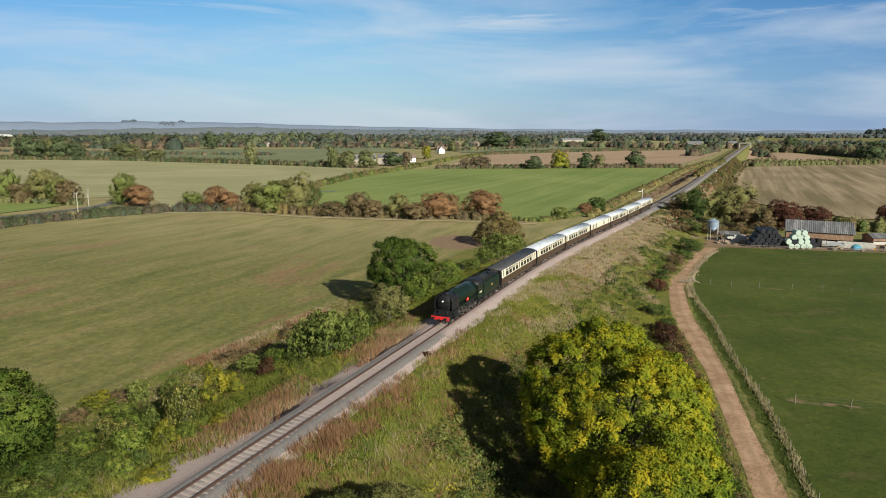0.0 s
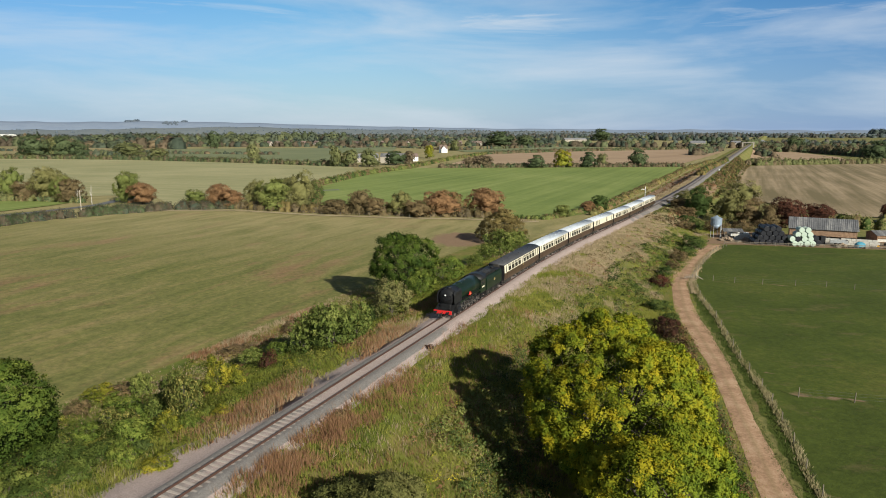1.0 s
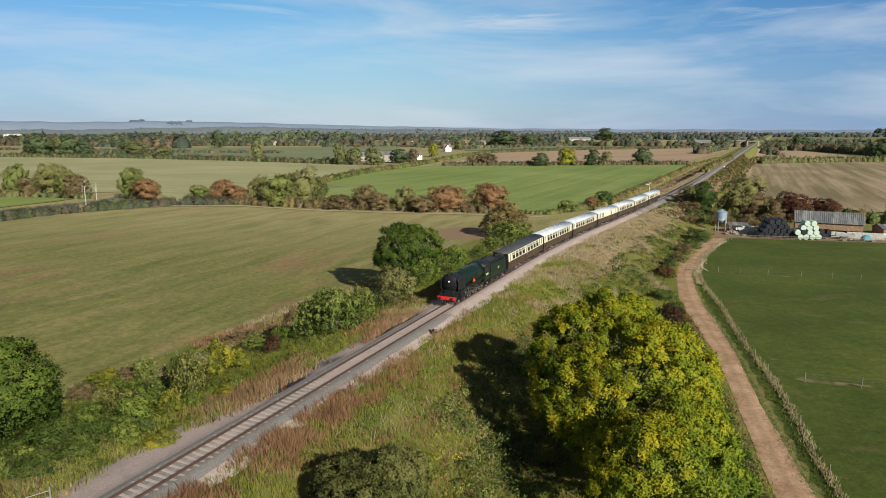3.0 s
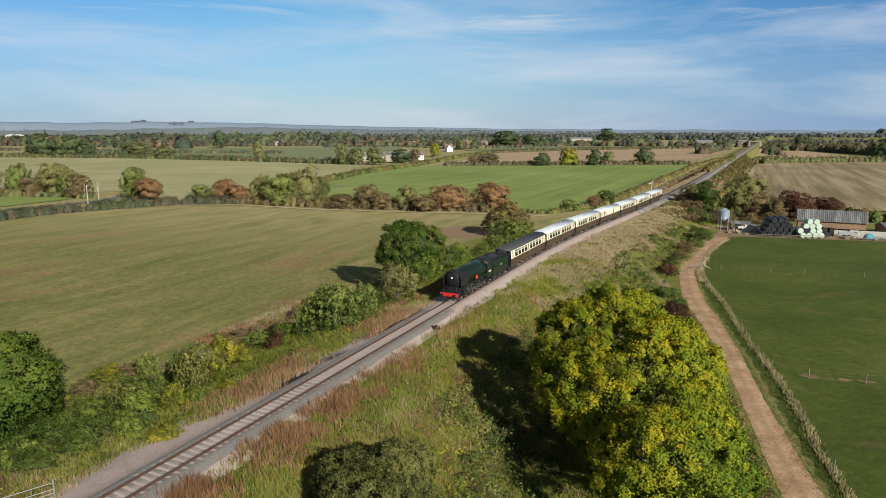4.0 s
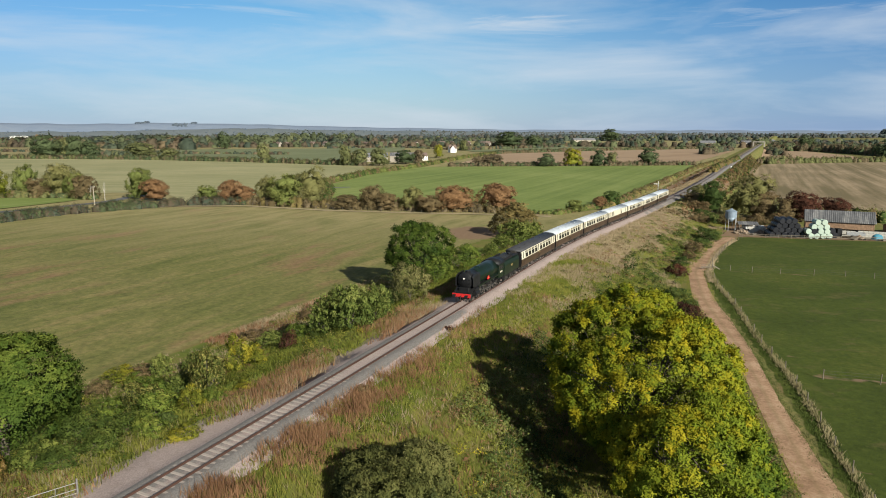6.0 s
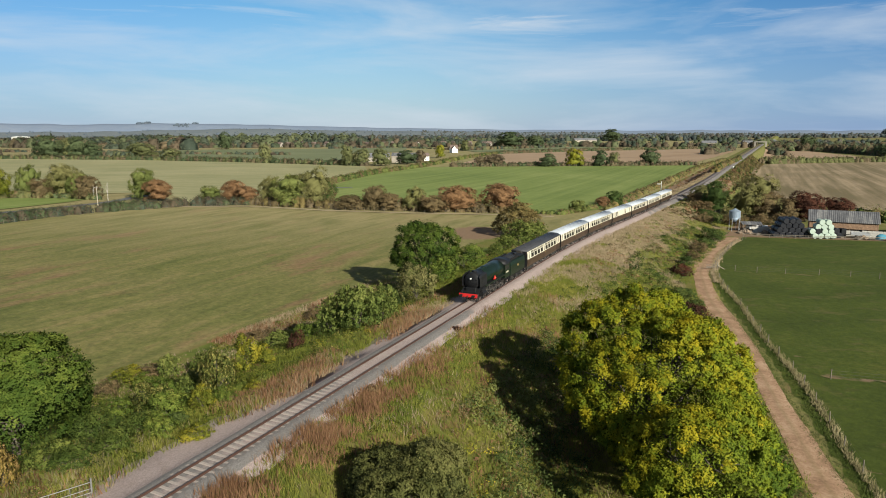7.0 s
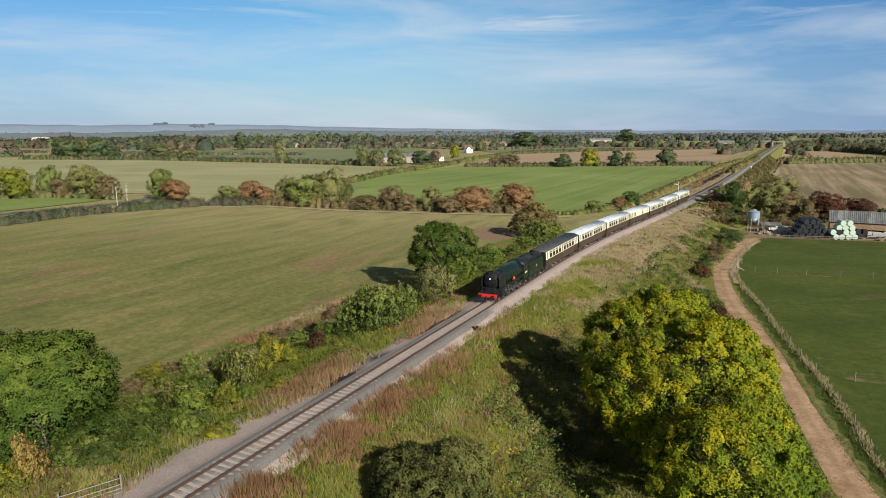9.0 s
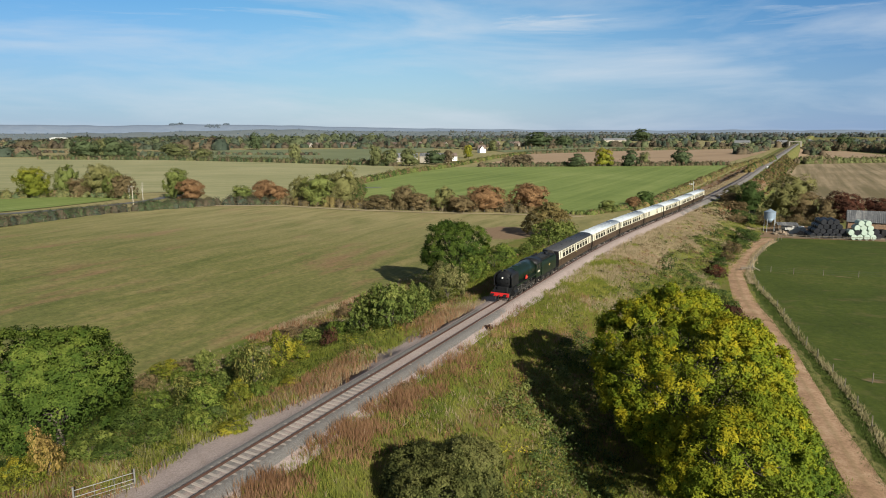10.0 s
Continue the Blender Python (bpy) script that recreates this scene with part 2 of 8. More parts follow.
LEAF = {
    "ash": leaf_mat("leaves_ash", (0.058, 0.097, 0.012), (0.166, 0.204, 0.017), (0.37, 0.302, 0.017), 0.22, 0.1),
    "dark": leaf_mat("leaves_dark", (0.031, 0.051, 0.015), (0.062, 0.095, 0.026), (0.127, 0.16, 0.044)),
    "green": leaf_mat("leaves_green", (0.084, 0.108, 0.031), (0.155, 0.179, 0.052), (0.262, 0.268, 0.082)),
    "willow": leaf_mat("leaves_olive", (0.11, 0.112, 0.043), (0.184, 0.176, 0.066), (0.285, 0.256, 0.1)),
    "maple": leaf_mat("leaves_yellow", (0.06, 0.08, 0.012), (0.2, 0.21, 0.03), (0.4, 0.33, 0.035)),
    "oak_rust": leaf_mat("leaves_rust", (0.135, 0.08, 0.041), (0.25, 0.143, 0.071), (0.37, 0.222, 0.112)),
    "brown": leaf_mat("leaves_brown", (0.096, 0.077, 0.038), (0.174, 0.128, 0.065), (0.258, 0.18, 0.09)),
    "oak": leaf_mat("leaves_oak", (0.026, 0.05, 0.01), (0.072, 0.11, 0.018), (0.165, 0.195, 0.036), 0.22),
    "fresh": leaf_mat("leaves_fresh_green", (0.048, 0.083, 0.016), (0.122, 0.166, 0.029), (0.24, 0.262, 0.054), 0.25),
    "sage": leaf_mat("leaves_sage", (0.052, 0.08, 0.019), (0.142, 0.176, 0.041), (0.275, 0.283, 0.082), 0.28),
    "speckle": leaf_mat("leaves_pale_speckled", (0.05, 0.075, 0.018), (0.16, 0.165, 0.04), (0.45, 0.36, 0.12), 0.25, 0.6),
    "red": leaf_mat("leaves_red", (0.036, 0.021, 0.014), (0.082, 0.038, 0.025), (0.16, 0.058, 0.036)),
    "grey": leaf_mat("leaves_grey_green", (0.05, 0.062, 0.021), (0.12, 0.126, 0.038), (0.21, 0.2, 0.07)),
}
# distance haze put into the leaf colours: greyer, bluer copies for far trees
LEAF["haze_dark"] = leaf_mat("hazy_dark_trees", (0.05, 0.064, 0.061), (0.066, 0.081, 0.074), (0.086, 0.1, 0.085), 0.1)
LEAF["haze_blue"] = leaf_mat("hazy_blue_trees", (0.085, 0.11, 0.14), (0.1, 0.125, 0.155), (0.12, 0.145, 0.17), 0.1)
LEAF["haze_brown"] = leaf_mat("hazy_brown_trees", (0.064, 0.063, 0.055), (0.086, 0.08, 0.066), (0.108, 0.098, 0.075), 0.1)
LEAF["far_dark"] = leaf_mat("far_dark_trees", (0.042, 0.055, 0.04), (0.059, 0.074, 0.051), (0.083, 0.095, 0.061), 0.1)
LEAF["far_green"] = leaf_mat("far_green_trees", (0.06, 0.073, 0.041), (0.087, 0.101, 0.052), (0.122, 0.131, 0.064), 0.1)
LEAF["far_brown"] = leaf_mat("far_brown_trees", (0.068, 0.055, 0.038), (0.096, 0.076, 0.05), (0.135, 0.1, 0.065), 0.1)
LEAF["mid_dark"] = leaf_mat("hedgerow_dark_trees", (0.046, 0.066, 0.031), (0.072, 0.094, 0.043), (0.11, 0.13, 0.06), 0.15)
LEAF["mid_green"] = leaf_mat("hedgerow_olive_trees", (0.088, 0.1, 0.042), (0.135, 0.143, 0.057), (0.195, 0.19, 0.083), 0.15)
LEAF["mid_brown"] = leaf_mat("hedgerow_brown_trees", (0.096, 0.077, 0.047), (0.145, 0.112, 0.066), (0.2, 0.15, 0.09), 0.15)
# far trees and hedges swap to these haze-tinted copies of their leaf colours
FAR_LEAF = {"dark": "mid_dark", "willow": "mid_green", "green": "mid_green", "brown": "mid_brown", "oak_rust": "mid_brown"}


def bark():
    k = Nodes("bark", 0.9)
    p = k.objcoords()
    f = k.noise(k.mapped(p, (1, 1, 0.2)), 6, 6, 0.65)
    k.color(k.ramp(f, (0.3, (0.05, 0.038, 0.03)), (0.7, (0.15, 0.125, 0.1))))
    k.bump(f, 0.6, 0.05)
    return k.mat


BARK = bark()


def ground_material():
    k = Nodes("pasture_and_rough_grass", 0.95, 0, 0.12)
    p = k.coords()
    big, fine = k.noise(p, 0.02, 5, 0.6, 0.4), k.noise(p, 1.6, 6, 0.7)
    mid = k.noise(k.mapped(p, (0.3, 1.3, 1), (0, 0, -1.2)), 0.13, 8, 0.66, 0.5)
    # grazed pasture: olive green, with worn brownish drifts
    past = k.ramp(k.math("ADD", k.math("MULTIPLY", mid, 0.72), k.math("MULTIPLY", fine, 0.28)), (0.36, (0.084, 0.101, 0.028)), (0.5, (0.143, 0.142, 0.049)), (0.64, (0.216, 0.178, 0.08)))
    past = k.mix(k.ramp(big, (0.35, 0.0), (0.75, 0.5)), past, (0.165, 0.151, 0.062))
    worn = k.ramp(k.noise(k.mapped(p, (0.4, 1.2, 1), (0, 0, -1.2)), 0.075, 8, 0.66), (0.54, 0.0), (0.66, 0.75))
    past = k.mix(worn, past, (0.205, 0.122, 0.075))
    speck = k.ramp(k.noise(p, 0.55, 6, 0.75), (0.3, 0.4), (0.5, 0.0))
    past = k.mix(speck, past, (0.07, 0.085, 0.02))
    tuss = k.noise(k.mapped(p, (0.3, 1.3, 1), (0, 0, -1.2)), 0.6, 7, 0.72)
    past = k.mix(0.22, past, k.ramp(tuss, (0.36, (0.6, 0.64, 0.56)), (0.62, (1.42, 1.32, 1.22))), "MULTIPLY")
    spot = k.noise(p, 0.9, 8, 0.8)
    past = k.mix(0.7, past, k.ramp(spot, (0.36, (0.6, 0.63, 0.58)), (0.64, (1.4, 1.33, 1.25))), "MULTIPLY")
    # the drier upper side
    past = k.mix(k.math("MULTIPLY", k.attr("dry"), k.ramp(mid, (0.35, 0.35), (0.65, 0.9))), past, (0.3, 0.25, 0.125))
    # rank grass of banks and verges: lime, straw and rust
    r1, r2 = k.noise(p, 0.13, 5, 0.6, 0.8), k.noise(p, 0.9, 6, 0.7)
    rank = k.ramp(r1, (0.3, (0.06, 0.09, 0.016)), (0.45, (0.115, 0.135, 0.025)), (0.58, (0.17, 0.145, 0.045)), (0.72, (0.2, 0.14, 0.07)))
    rank = k.mix(k.ramp(r2, (0.3, 0.0), (0.75, 0.45)), rank, (0.06, 0.066, 0.02), "MIX")
    straw = k.mix(r2, (0.2, 0.15, 0.075), (0.31, 0.245, 0.14))
    rank = k.mix(k.math("MULTIPLY", k.attr("straw"), k.ramp(r1, (0.3, 0.25), (0.6, 1.0))), rank, straw)
    # well kept paddock: deep even green
    pad = k.ramp(k.math("ADD", k.math("MULTIPLY", k.noise(p, 0.06, 5, 0.6), 0.6), k.math("MULTIPLY", fine, 0.4)), (0.32, (0.035, 0.049, 0.0092)), (0.52, (0.058, 0.077, 0.0135)), (0.7, (0.102, 0.104, 0.024)))
    pad = k.mix(k.ramp(k.noise(k.mapped(p, (0.7, 1.4, 1)), 0.16, 7, 0.72), (0.55, 0.0), (0.72, 0.75)), pad, (0.115, 0.095, 0.04))
    pad = k.mix(0.5, pad, k.ramp(k.noise(p, 0.7, 6, 0.72), (0.35, (0.6, 0.62, 0.6)), (0.65, (1.25, 1.22, 1.15))), "MULTIPLY")
    edge = k.math("MULTIPLY", k.math("SUBTRACT", k.noise(p, 0.5, 4, 0.6), 0.5), 0.7)

    def sharp(name):
        return k.ramp(k.math("ADD", k.attr(name), edge), (0.4, 0.0), (0.6, 1.0))

    c = k.mix(sharp("rank"), past, rank)
    c = k.mix(sharp("paddock"), c, pad)
    bare = k.mix(r2, (0.15, 0.096, 0.06), (0.25, 0.168, 0.106))
    c = k.mix(sharp("bare"), c, bare)
    k.color(c)
    k.bump(k.math("ADD", fine, r2), 0.5, 0.12)
    return k.mat


def field_material(name, c0, c1, c2, rows=0.0, angle=0.0, worn=None):
    """Crop or stubble, with drill lines at an angle where rows is their strength."""
    k = Nodes(name, 0.95, 0, 0.1)
    p = k.coords()
    a, b = k.noise(p, 0.012, 5, 0.6, 0.5), k.noise(p, 0.3, 6, 0.7)
    st = k.noise(k.mapped(p, (0.2, 0.004, 1), (0, 0, angle)), 1.0, 4, 0.6)
    f = k.math("ADD", k.math("MULTIPLY", a, 0.5), k.math("MULTIPLY", b, 0.3))
    f = k.math("ADD", f, k.math("MULTIPLY", st, 0.2 + rows))
    f = k.math("SUBTRACT", f, rows * 0.5)
    k.color(k.ramp(f, (0.32, c0), (0.5, c1), (0.68, c2)))
    k.bump(b, 0.4, 0.1)
    return k.mat


M_GROUND = ground_material()
# extra blue in the cereal, pale pasture and meadow colours stands in for haze
M_GREEN = field_material("winter_cereal", (0.115, 0.152, 0.042), (0.16, 0.2, 0.058), (0.225, 0.25, 0.085), 0.35, 0.43)
M_PALE = field_material("pale_pasture", (0.2, 0.2, 0.096), (0.265, 0.25, 0.13), (0.35, 0.312, 0.178), 0.3, 1.85)
M_BROWN = field_material("tilled_soil", (0.24, 0.165, 0.104), (0.3, 0.21, 0.138), (0.355, 0.258, 0.17), 0.2, 0.7)
M_STUBBLE = field_material("stubble", (0.145, 0.116, 0.063), (0.215, 0.165, 0.1), (0.3, 0.228, 0.145), 0.95, 0.43)
M_STRIP = field_material("trodden_strip", (0.2, 0.165, 0.09), (0.34, 0.27, 0.17), (0.43, 0.35, 0.23))
M_MEADOW = field_material("far_meadow", (0.115, 0.133, 0.068), (0.15, 0.166, 0.086), (0.2, 0.2, 0.112), 0.1, 0.3)
M_FALLOW = field_material("far_fallow", (0.18, 0.16, 0.08), (0.24, 0.2, 0.1), (0.3, 0.25, 0.14), 0.1, 0.3)


def ballast_material():
    k = Nodes("ballast", 0.9, 0, 0.2)
    p = k.coords()
    v = k.n("ShaderNodeTexVoronoi")
    v.inputs["Scale"].default_value = 14.0
    k.link(p, v.inputs["Vector"])
    stone = k.n("ShaderNodeSeparateColor")
    k.link(v.outputs["Color"], stone.inputs[0])
    n1 = k.noise(k.mapped(p, (1, 0.6, 1), (0, 0, 0.42)), 0.25, 5, 0.6)
    pink = k.mix(stone.outputs[0], (0.26, 0.203, 0.186), (0.37, 0.297, 0.273))
    grey = k.mix(stone.outputs[0], (0.132, 0.12, 0.113), (0.2, 0.184, 0.174))
    fresh = k.ramp(k.math("ADD", k.attr("fresh"), k.math("MULTIPLY", k.math("SUBTRACT", n1, 0.5), 0.9)), (0.42, 0.0), (0.58, 1.0))
    c = k.mix(fresh, pink, grey)
    stain = k.ramp(k.noise(p, 0.8, 5, 0.7), (0.55, 0.0), (0.75, 0.5))
    c = k.mix(stain, c, (0.17, 0.12, 0.09))
    k.color(c)
    k.bump(v.outputs["Distance"], 0.45, 0.04)
    return k.mat


def lane_material():
    k = Nodes("lane_earth", 0.95, 0, 0.1)
    p = k.coords()
    a, b, c3 = k.noise(p, 0.35, 6, 0.65), k.noise(p, 3.5, 5, 0.7), k.attr("rut")
    c = k.ramp(k.math("ADD", k.math("MULTIPLY", a, 0.6), k.math("MULTIPLY", b, 0.4)), (0.34, (0.19, 0.115, 0.07)), (0.5, (0.33, 0.207, 0.13)), (0.66, (0.46, 0.318, 0.213)))
    mid = k.ramp(k.math("ADD", c3, k.math("MULTIPLY", k.math("SUBTRACT", a, 0.5), 0.8)), (0.7, 0.0), (1.0, 0.28))
    k.color(k.mix(mid, c, (0.13, 0.115, 0.045)))
    k.bump(b, 0.5, 0.06)
    return k.mat


M_BALLAST, M_LANE = ballast_material(), lane_material()
M_TARMAC = plain("road_asphalt", (0.1, 0.1, 0.1), 0.85, scale=0.4)
M_RAIL = plain("rusty_rail", (0.075, 0.038, 0.028), 0.6, 0.3, scale=2)
M_RAILTOP = plain("worn_rail_head", (0.17, 0.125, 0.105), 0.45, 0.7, scale=2)
M_SLEEPER = plain("concrete_sleeper", (0.3, 0.255, 0.228), 0.9, scale=2.5)

# ---- ground: one sheet to the horizon ----
dcol = np.concatenate([-np.geomspace(4800, 46, 46), np.arange(-45, 62.1, 0.75), np.geomspace(63, 4200, 46)])
srow = np.concatenate([np.arange(-320, -10, 15), np.arange(-10, 260, 1.0), np.geomspace(260, 5000, 70)])
S, D = np.meshgrid(srow, dcol, indexing="ij")
GX, GY = track_xy(S, D)
GZ = ground_z(S, D, GX, GY)
nr, nc = S.shape
ii = np.arange(nr * nc).reshape(nr, nc)
quads = np.stack([ii[:-1, :-1], ii[:-1, 1:], ii[1:, 1:], ii[1:, :-1]], -1).reshape(-1, 4)
gm = mesh_from("ground", np.stack([GX, GY, GZ], -1).reshape(-1, 3), quads, M_GROUND, True)


def lane_offset(s):
    """Offset of the farm lane's middle from the railway, by station."""
    return np.interp(s, [40, 69, 80, 95, 120, 139, 160, 175, 187], [44.5, 38.4, 36.4, 33.5, 27.3, 24.1, 22.9, 23.6, 25.2])


lane_d = lane_offset(S)
rank = np.where(D >= 0, 1 - smooth(lane_d - 1.0, lane_d + 1.5, D), 1 - smooth(33, 39, -D))
rank = np.where((D >= 0) & (S > 200), 1 - smooth(14, 17, D), rank)
rank = np.where((D < 0) & (S > 175), 1 - smooth(22, 28, -D), rank)
paddock = smooth(lane_d + 1.9, lane_d + 2.5, D) * (1 - smooth(189.3, 190.3, S - (D - 25) * 0.265)) * (D < 150)
straw = np.where(D >= 0, smooth(3, 7, D) * (1 - smooth(11, 18, D)) * smooth(98, 124, S) * (1 - 0.8 * smooth(230, 300, S)), smooth(165, 190, S) * (1 - smooth(14, 22, -D)))
yard = smooth(189.5, 190.5, S - (D - 25) * 0.265) * smooth(20, 23, D) * (1 - smooth(84, 94, D)) * (1 - smooth(214, 222, S))
bare = np.maximum(yard * 0.9, (1 - smooth(4, 14, np.hypot(GX - 4, (GY - 197) * 0.6))) * 0.8)
bare = np.maximum(bare, 0.8 * smooth(4, 5.5, -D) * (1 - smooth(20, 27, -D)) * smooth(165, 205, S) * (1 - smooth(560, 640, S)))
bare = np.maximum(bare, 0.75 * smooth(3.5, 5, D) * (1 - smooth(9, 13, D)) * smooth(240, 300, S) * (1 - smooth(560, 640, S)))
# poached muddy spots in the paddock
for mx, my, ml, mw in ((41.8, 72.0, 3.6, 1.0), (39.0, 67.4, 1.3, 0.7), (31.6, 51.1, 2.4, 0.9), (41.2, 79.0, 1.6, 0.6), (46.0, 71.0, 3.0, 0.8), (57.0, 129.6, 5.0, 0.7), (66.0, 127.2, 5.0, 0.7), (75.0, 125.2, 5.0, 0.6)):
    bare = np.maximum(bare, 0.52 * (1 - smooth(0.4, 1.5, np.hypot(((GX - mx) * 0.9 - (GY - my) * 0.43) / ml, ((GX - mx) * 0.43 + (GY - my) * 0.9) / mw))))
dry = 0.95 * smooth(130, 250, GY + 0.12 * GX) * (D < -10)
for nm, val in (("dry", dry), ("rank", rank), ("paddock", paddock), ("straw", straw), ("bare", bare)):
    float_attr(gm, nm, val.ravel())
tagged(new("ground", gm), "rolling farmland of grazed olive pasture and rough grassy banks", "ground", kind="structure")


def lane_mesh():
    st = np.arange(30, 189, 0.5)
    off = np.linspace(-1.75, 1.75, 9)
    s, o = np.meshgrid(st, off, indexing="ij")
    wob = 0.25 * np.sin(s * 0.21) + 0.15 * np.sin(s * 0.53 + 1)
    rr = np.random.default_rng(4).normal(size=s.shape)
    rr = sum(np.roll(rr, j, 0) for j in range(-5, 6)) / 5
    edge = (np.abs(o) > 1.2) * np.sign(o) * 0.08 * rr
    d = lane_offset(s) + o * np.interp(s, [90, 130], [0.8, 1.0]) * (1.0 + 0.12 * np.sin(s * 0.13)) + wob * 0.25 + edge
    x, y = track_xy(s, d)
    z = ground_z(s, d, x, y) + 0.07 - 0.05 * np.abs(o / 1.75) ** 4 - 0.03 * np.exp(-((np.abs(o) - 0.85) / 0.3) ** 2)
    i = np.arange(s.size).reshape(s.shape)
    q = np.stack([i[:-1, :-1], i[:-1, 1:], i[1:, 1:], i[1:, :-1]], -1).reshape(-1, 4)
    me = mesh_from("farm_lane", np.stack([x, y, z], -1).reshape(-1, 3), q, M_LANE, True)
    float_attr(me, "rut", (1 - np.abs(o / 1.75)).ravel())
    return me


tagged(new("farm_lane", lane_mesh()), "sandy brown unmade farm lane curving beside a paddock", "lane", kind="structure")


FIELDS = []


def field(name, corners, mat, label):
    """A field with straight sides, laid on the ground."""
    FIELDS.append(name)
    lift = 0.06 + 0.05 * len(FIELDS)
    bm = bmesh.new()
    vs = [bm.verts.new((x, y, 0)) for x, y in corners]
    f = bm.faces.new(vs)
    if f.normal.z < 0:
        f.normal_flip()
    bmesh.ops.triangulate(bm, faces=bm.faces[:])
    for _ in range(6):
        long = [e for e in bm.edges if e.calc_length() > 18]
        if not long:
            break
        bmesh.ops.subdivide_edges(bm, edges=long, cuts=1)
        bmesh.ops.triangulate(bm, faces=bm.faces[:])
    co = np.array([v.co[:] for v in bm.verts])
    s, d = station(co[:, 0], co[:, 1])
    z = ground_z(s, d, co[:, 0], co[:, 1]) + lift
    for v, h in zip(bm.verts, z):
        v.co.z = h
    bmesh.ops.recalc_face_normals(bm, faces=bm.faces[:])
    ob = part(name, bm, mat)
    return tagged(ob, label, "field", kind="structure")


field("field_1", [(-57, 285), (-75, 384), (-61, 498), (-32, 586), (222, 606), (201, 562), (154, 465), (115, 385), (74, 299), (56, 264), (46, 253), (18, 252)], M_GREEN, "bright green field of young winter cereal")
field("field_12", [(-133, 251), (-115, 266.5), (-87, 269), (-52, 254), (-18, 246.5), (18, 242.5), (34, 237), (34, 239), (18, 244.8), (-18, 249), (-52, 256.8), (-87, 272), (-115, 269.5), (-133, 253.5)], M_STRIP, "pale trodden strip along the foot of a hedge")
field("field_2", [(-660, 850), (-364, 746), (-223, 683), (-84, 602), (-66, 498), (-80, 390), (-62, 286), (-120, 288), (-152, 338), (-215, 318), (-330, 330), (-640, 640)], M_PALE, "pale dry grazing field")
field("field_3", [(-330, 290), (-222, 292), (-205, 302), (-169, 302), (-171, 284), (-179, 258), (-188, 240), (-215, 223), (-330, 160)], M_GREEN, "small bright green field beside a road")
field("field_4", [(3, 650), (59, 913), (188, 1028), (479, 1175), (404, 978), (235, 660)], M_BROWN, "bare tilled brown field")
field("field_5", [(247, 554), (268, 597), (289, 621), (442, 663), (560, 670), (520, 300), (230, 232), (151, 238), (138, 300), (160, 374), (199, 454)], M_STUBBLE, "stubble field with drill lines")
field("field_6", [(347, 759), (470, 1020), (524, 1002), (485, 821), (423, 695)], M_BROWN, "small brown stubble field")
field("field_7", [(-614, 1143), (-230, 1210), (-117, 746), (-165, 683), (-293, 759), (-453, 855)], M_MEADOW, "far green meadow")
field("field_8", [(-244, 1286), (-92, 1286), (-82, 1028), (-174, 913)], M_MEADOW, "far green meadow")
field("field_9", [(15, 1082), (243, 1328), (314, 1230), (296, 1150), (31, 1002)], M_MEADOW, "far green meadow")
field("field_10", [(-855, 1286), (-1006, 1874), (-914, 2063), (-469, 1143), (-594, 893)], M_FALLOW, "far pale fallow field")
field("field_11", [(-657, 1874), (-216, 2063), (-154, 1471), (-516, 1471)], M_FALLOW, "far pale field")

# ---- railway ----
BED_OFF = np.array([-6.2, -5.3, -3.6, -2.6, -1.85, -1.5, -1.2, -1.0, -0.7, 0, 0.7, 1.0, 1.2, 1.5, 1.9, 2.4, 2.9, 3.5])
BED_H = np.array([-0.95, -0.58, -0.46, -0.4, -0.28, -0.17, -0.15, -0.168, -0.178, -0.185, -0.178, -0.168, -0.15, -0.17, -0.28, -0.48, -0.64, -0.88])


def ballast_mesh():
    st = np.concatenate([np.arange(-20, 260, 1.0), np.geomspace(260, 1200, 60)])
    off = BED_OFF
    hh = BED_H
    s, o = np.meshgrid(st, off, indexing="ij")
    edge = np.abs(o) > 2.7
    o2 = o * np.where(o > 0, np.interp(s, [150, 230], [1.0, 0.9]), np.interp(s, [150, 230], [1.0, 0.66])) * np.where(o < -3, np.interp(s, [46, 54], [1.0, 0.74]), 1) + edge * np.sign(o) * (0.25 * np.sin(s * 0.31) + 0.2 * np.sin(s * 0.83 + o))
    x, y = track_xy(s, o2)
    z = rail_z(s) + hh[None, :] + 0.02 * wave(x * 5, y * 5) - 0.03 * (1 - smooth(50, 60, s)) * (np.abs(o) < 0.9) + 0.022 * smooth(56, 70, s) * (np.abs(o) < 1.3)
    i = np.arange(s.size).reshape(s.shape)
    q = np.stack([i[:-1, :-1], i[:-1, 1:], i[1:, 1:], i[1:, :-1]], -1).reshape(-1, 4)
    me = mesh_from("ballast", np.stack([x, y, z], -1).reshape(-1, 3), q, M_BALLAST)
    fresh = (1 - smooth(1.6, 2.05, np.abs(o) - 0.4 * (o > 0))) * (smooth(0.55, 1.0, np.abs(o)) * 0.52 + 0.24) * (1 - smooth(58, 104, s)) + 0.1 + 0.55 * smooth(150, 230, s) * (np.abs(o) < 4)
    float_attr(me, "fresh", fresh.ravel())
    return me


ballast = tagged(new("ballast", ballast_mesh()), "pinkish grey stone ballast under the railway", "ballast", kind="structure")


